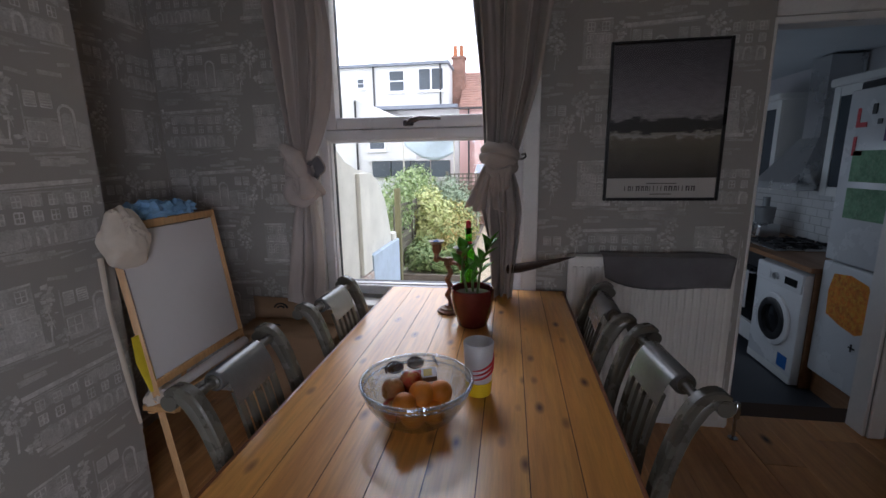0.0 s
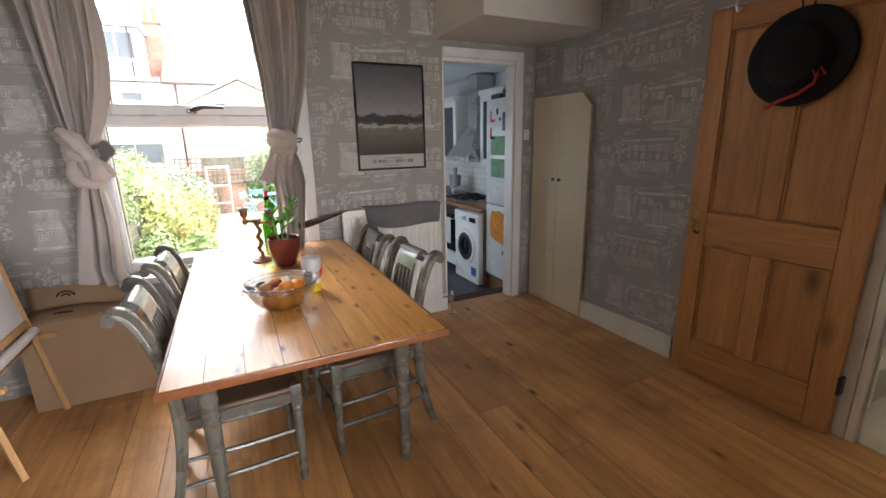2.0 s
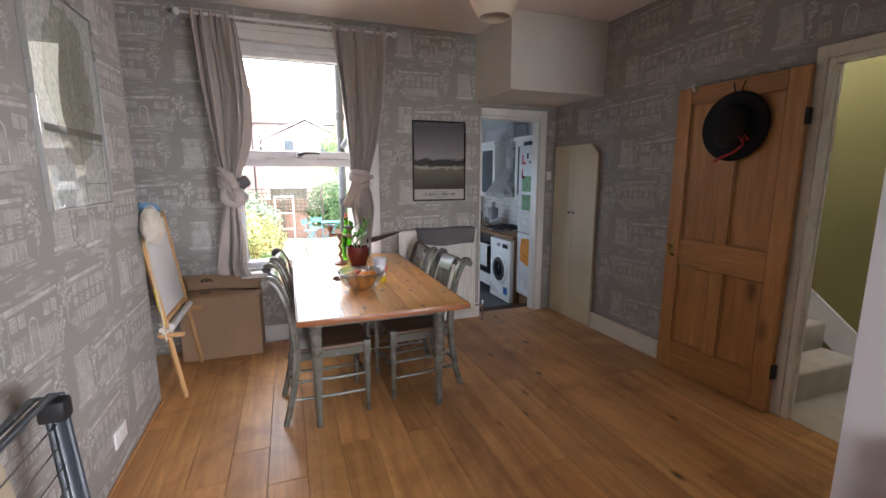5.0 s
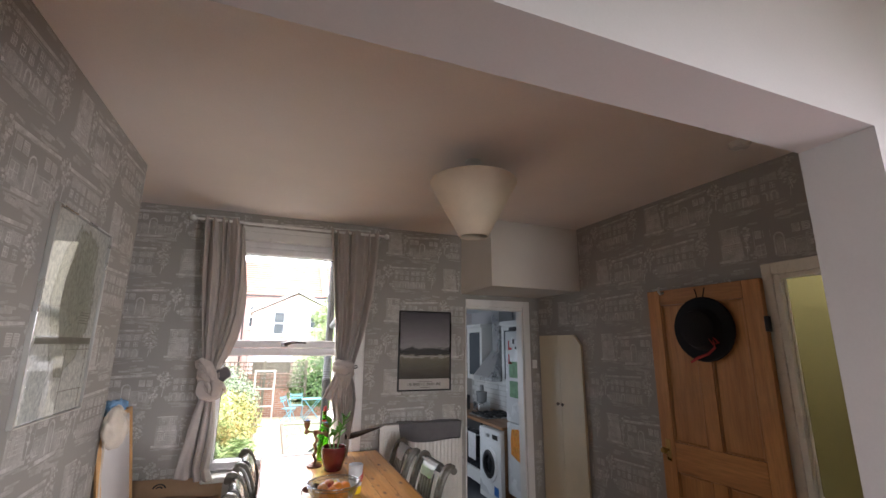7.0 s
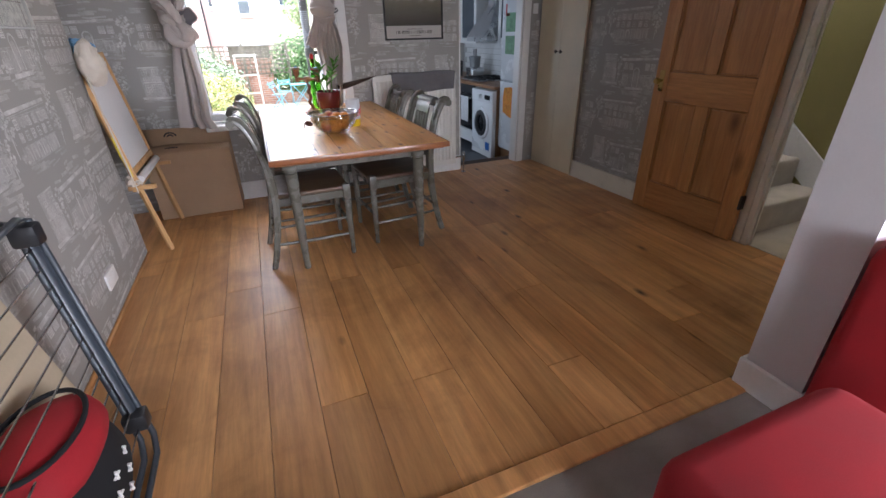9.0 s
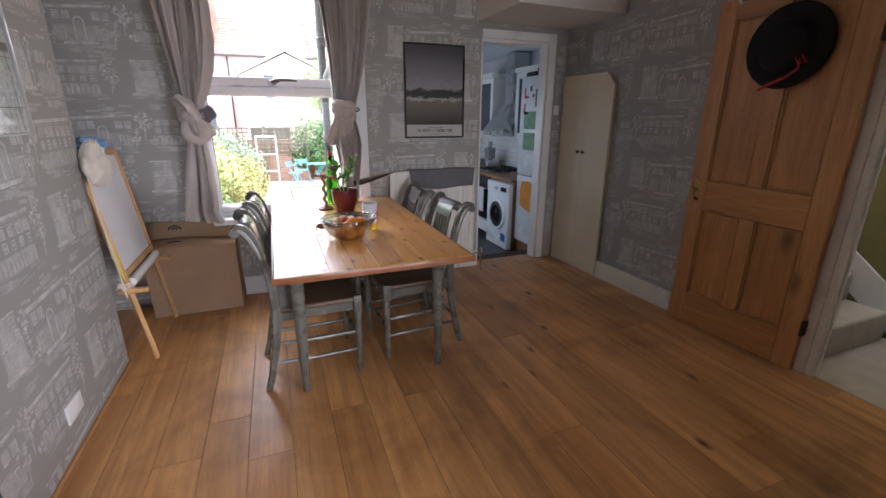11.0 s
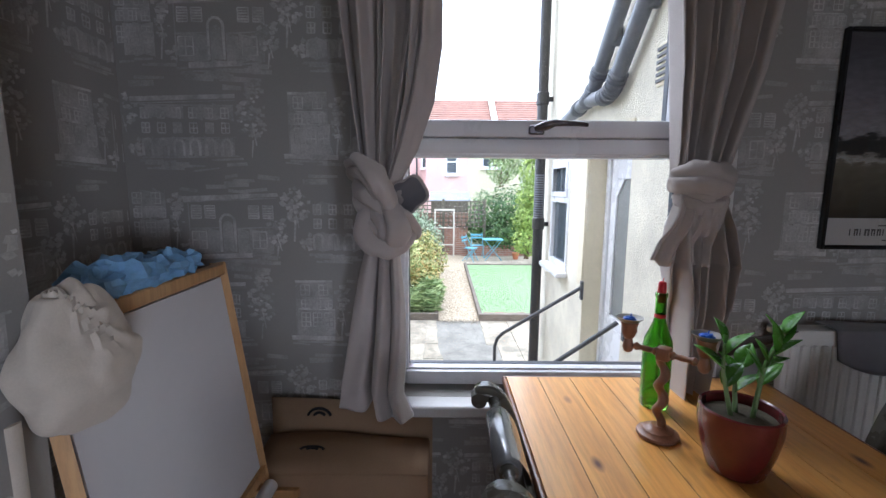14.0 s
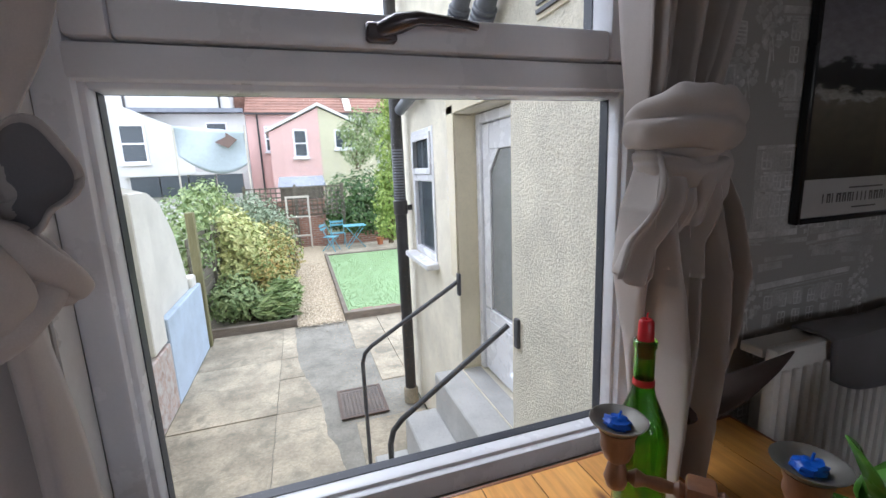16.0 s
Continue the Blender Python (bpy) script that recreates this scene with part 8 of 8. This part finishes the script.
for s in (-1, 1):
    bm = B()
    pr = [(0.016, 0.008), (0.024, 0.012), (0.03, 0.007), (0.045, 0.009), (0.062, 0.007), (0.074, 0.012), (0.084, 0.006)]
    tube(bm, [(s * x, 0, 0.240) for x, r in pr], [r for x, r in pr], 14)
    arm = part("arm", bm, WALNUT, ca)
    bm = B()
    lathe(bm, [(0.004, 0.198), (0.012, 0.203), (0.016, 0.215), (0.012, 0.232), (0.010, 0.240), (0.016, 0.246), (0.022, 0.262), (0.021, 0.275), (0.024, 0.284), (0.024, 0.288)], (s * 0.098, 0, 0.018), 22)
    part("cup", bm, WALNUT, arm)
    bm = B()
    lathe(bm, [(0.012, 0.288), (0.024, 0.289), (0.036, 0.300), (0.037, 0.302), (0.034, 0.302), (0.022, 0.2925), (0.012, 0.2915)], (s * 0.098, 0, 0.018), 28)
    part("drip_pan", bm, plain("pewter", (0.28, 0.27, 0.25), 0.4, metal=0.8), arm, "pewter drip pan")
    bm = B()
    blob(bm, (s * 0.098, 0, 0.314), (0.017, 0.016, 0.008), 18, 10, 0.5, 3, s)
    tube(bm, [(s * 0.098, 0, 0.316), (s * 0.098 + 0.003, 0.002, 0.331)], 0.0015, 6)
    part("candle_stub", bm, plain("blue_wax", (0.01, 0.10, 0.55), 0.35, vary=0.1), arm, "melted blue candle stub")

bo = thing("wine_bottle", "green wine bottle with a red candle stub in its neck", "bottle", pose(1.305, 2.290, TZ) @ Matrix.Diagonal((1.12, 1.12, 1.05, 1)))
bm = B()
lathe(bm, [(0.002, 0.012), (0.030, 0.002), (0.036, 0.0), (0.0385, 0.006), (0.0385, 0.19), (0.036, 0.208), (0.026, 0.235), (0.0165, 0.262), (0.0145, 0.285), (0.0145, 0.335), (0.0165, 0.338), (0.0165, 0.348), (0.014, 0.350), (0.0115, 0.348), (0.0115, 0.285), (0.022, 0.235), (0.0345, 0.19), (0.0345, 0.014), (0.002, 0.018)], seg=32, caps=False)
part("glass", bm, BOTTLE_GLASS, bo)
bm = B()
lathe(bm, [(0.002, 0.32), (0.011, 0.322), (0.0115, 0.350), (0.0105, 0.378), (0.008, 0.382), (0.002, 0.381)], seg=18)
tube(bm, [(0, 0, 0.38), (0.002, 0, 0.392)], 0.0012, 6)
part("candle_stub", bm, plain("red_wax", (0.62, 0.02, 0.03), 0.35, vary=0.1), bo, "red candle stub")
bm = B()
lathe(bm, [(0.0148, 0.274), (0.0158, 0.276), (0.0152, 0.284), (0.0146, 0.286)], seg=18, caps=False)
part("neck_band", bm, SAFETY_RED, bo)

sg = thing("sunglasses", "brown tortoiseshell sunglasses folded on the table", "sunglasses", pose(1.178, 1.505, TZ + 0.012, -62, 0, 35))
TORT = plain("tortoiseshell", (0.11, 0.04, 0.018), 0.2, vary=0.4, big=40)
for s in (-1, 1):
    bm = B()
    pts = [(s * 0.036 + 0.027 * math.cos(a), 0.0, 0.026 + 0.022 * math.sin(a)) for a in [2 * math.pi * i / 20 for i in range(21)]]
    tube(bm, pts, 0.0035, 8, caps=False)
    part("rim", bm, TORT, sg)
    bm = B()
    slab(bm, [(s * 0.036 + 0.026 * math.cos(2 * math.pi * i / 20), 0.026 + 0.021 * math.sin(2 * math.pi * i / 20)) for i in range(20)], "y", -0.001, 0.001)
    part("lens", bm, plain("brown_lens", (0.10, 0.04, 0.02), 0.05), sg)
    bm = B()
    tube(bm, [(s * 0.066, 0.002, 0.036), (s * 0.060, 0.03, 0.03), (s * -0.03, 0.045, 0.012 + 0.005 * s)], 0.003, 6)
    part("arm", bm, TORT, sg)
bm = B()
tube(bm, [(-0.01, 0, 0.034), (0.01, 0, 0.034)], 0.003, 6)
part("bridge", bm, TORT, sg)
pen = B()
tube(pen, [(1.235, 1.64, TZ + 0.005), (1.255, 1.60, TZ + 0.005), (1.27, 1.57, TZ + 0.005)], [0.004, 0.004, 0.002], 8)
lone("pen", pen, CHROME, "small silver pen on the table", "pen")

# ==== front room by the opening ====
sofa = thing("sofa", "red fabric sofa beside the wide opening", "sofa", pose(2.33, -1.81, 0))
part("back", boxed(((0.0, 0.66, 0.08), (1.40, 0.90, 0.74)), bevel=0.05, seg=4), RED_SOFA, sofa)
part("base", boxed(((0.0, 0.0, 0.06), (1.40, 0.659, 0.30)), bevel=0.03, seg=3), RED_SOFA, sofa)
part("seat_cushion", boxed(((0.015, -0.01, 0.302), (0.72, 0.655, 0.45)), bevel=0.05, seg=4), RED_SOFA, sofa)
part("seat_cushion", boxed(((0.725, -0.01, 0.302), (1.39, 0.655, 0.45)), bevel=0.05, seg=4), RED_SOFA, sofa)
for x, y in ((0.06, 0.06), (1.34, 0.06), (0.06, 0.84), (1.34, 0.84)):
    part("foot", boxed(((x - 0.02, y - 0.02, 0), (x + 0.02, y + 0.02, 0.085))), SEAT_WOOD, sofa)
ps = thing("footstool", "red fabric footstool in front of the sofa", "footstool", pose(1.50, -1.73, 0))
part("cushion", boxed(((0, 0, 0.05), (0.62, 0.70, 0.46)), bevel=0.06, seg=4), RED_SOFA, ps)
for x, y in ((0.06, 0.06), (0.56, 0.06), (0.06, 0.64), (0.56, 0.64)):
    part("foot", boxed(((x - 0.02, y - 0.02, 0), (x + 0.02, y + 0.02, 0.055))), SEAT_WOOD, ps)

airer = thing("clothes_airer", "folded grey metal clothes airer leaning on the wall", "clothes airer", pose(0.0, 0.0, 0.0))
GREY_PLASTIC = plain("grey_plastic_rail", (0.045, 0.055, 0.068), 0.35, vary=0.12)
tp_, bt_ = Vector((0.13, 0.11, 0.80)), Vector((0.275, -0.10, 0.05))
ln_ = Vector((0.02, -1.0, 0))
for off in (0.0, 0.035):
    bm = B()
    o = Vector((off, off * 0.5, 0))
    tube(bm, [tp_ + ln_ + o, tp_ + Vector((0, -0.06, 0.02)) + o, tp_ + o, tp_.lerp(bt_, 0.5) + o, bt_ + o, bt_ + Vector((0.01, -0.06, -0.035)) + o, bt_ + ln_ + Vector((0, 0, -0.035)) + o], 0.010, 10)
    part("frame_tube", bm, GREY_PLASTIC, airer)
for t0, t1 in ((0.06, 0.92),):
    bm = B()
    tube(bm, [tp_.lerp(bt_, t0) + Vector((0.018, 0.012, 0)), tp_.lerp(bt_, t1) + Vector((0.018, 0.012, 0))], 0.026, 10, flat=0.5)
    part("side_rail", bm, GREY_PLASTIC, airer)
for k in range(12):
    t = 0.10 + 0.075 * k
    bm = B()
    p = tp_.lerp(bt_, t) + Vector((0.02, 0, 0))
    tube(bm, [p, p + ln_ * 0.95], 0.003, 6)
    part("wire", bm, CHROME, airer)
for t in (0.05, 0.9):
    bm = B()
    p = tp_.lerp(bt_, t) + Vector((0.02, 0.0, 0))
    box(bm, p - Vector((0.036, 0.03, 0.034)), p + Vector((0.036, 0.03, 0.034)), 0.012, 2)
    part("joint", bm, BLACK_PLASTIC, airer)
bd_ = B()
box(bd_, (-0.006, -0.32, 0), (0.006, 0.32, 0.72), 0.004)
lone("board", bd_, plain("cream_board_face", (0.52, 0.43, 0.30), 0.6, vary=0.06, big=3, fine=60, bump=0.04), "pale wooden board leaning on the wall", "board", m=pose(0.14, -0.27, 0.0, 0, -9, 0))
rk = thing("rucksack", "black and red patterned rucksack on the floor", "bag", pose(0.20, -0.36, 0))
bm = B()
blob(bm, (0, 0, 0.20), (0.125, 0.205, 0.215), 32, 22, 0.08, 2, 4)
part("body", bm, BLACK_FELT, rk)
bm = B()
blob(bm, (0.0, 0.0, 0.335), (0.119, 0.195, 0.088), 32, 20, 0.05, 2, 4)
part("top_flap", bm, RED_SOFA, rk, "red top flap")
bm = B()
tube(bm, [(0.095 * math.cos(a), 0.155 * math.sin(a), 0.405) for a in [2 * math.pi * k / 32 for k in range(33)]], 0.007, 8, caps=False)
part("piping", bm, BLACK_FELT, rk)
for k in range(15):
    a, z = radians(-95 + 24 * (k % 5) + 6 * (k // 5)), 0.13 + 0.05 * (k // 5)
    e = math.sqrt(1 - ((z - 0.2) / 0.215) ** 2) * 1.03
    c = Vector((0.125 * e * math.cos(a), 0.205 * e * math.sin(a), z))
    t = Vector((-0.125 * math.sin(a), 0.205 * math.cos(a), 0)).normalized() * 0.014
    bm = B()
    tube(bm, [c - t, c + t], 0.004, 6)
    tube(bm, [c - Vector((0, 0, 0.014)), c + Vector((0, 0, 0.014))], 0.004, 6)
    part("star", bm, SOCKET, rk)

# ==== floorboards ====
rng = random.Random(5)
fl = tagged(new("floor"), "oak plank floor with a satin finish", "floor", kind="structure")
PLANK_W = 0.184
shared = {}
x = -0.607
while x < 3.62:
    y = -0.66 - rng.uniform(0.0, 1.6)
    while y < 2.64:
        ln = rng.choice((1.5, 1.9, 2.3))
        a, b = max(y, -0.655), min(y + ln, 2.64)
        if b - a > 0.03:
            key = (round(b - a, 3))
            if key not in shared:
                shared[key] = mesh_of("floorboard", boxed(((0.0008, 0.0008, -0.018), (PLANK_W - 0.0008, b - a - 0.0008, 0.0)), bevel=0.0014), OAK)
            ob = new("floorboard", shared[key])
            ob.location = (x, a, 0)
            ob.parent = fl
        y += ln
    x += PLANK_W
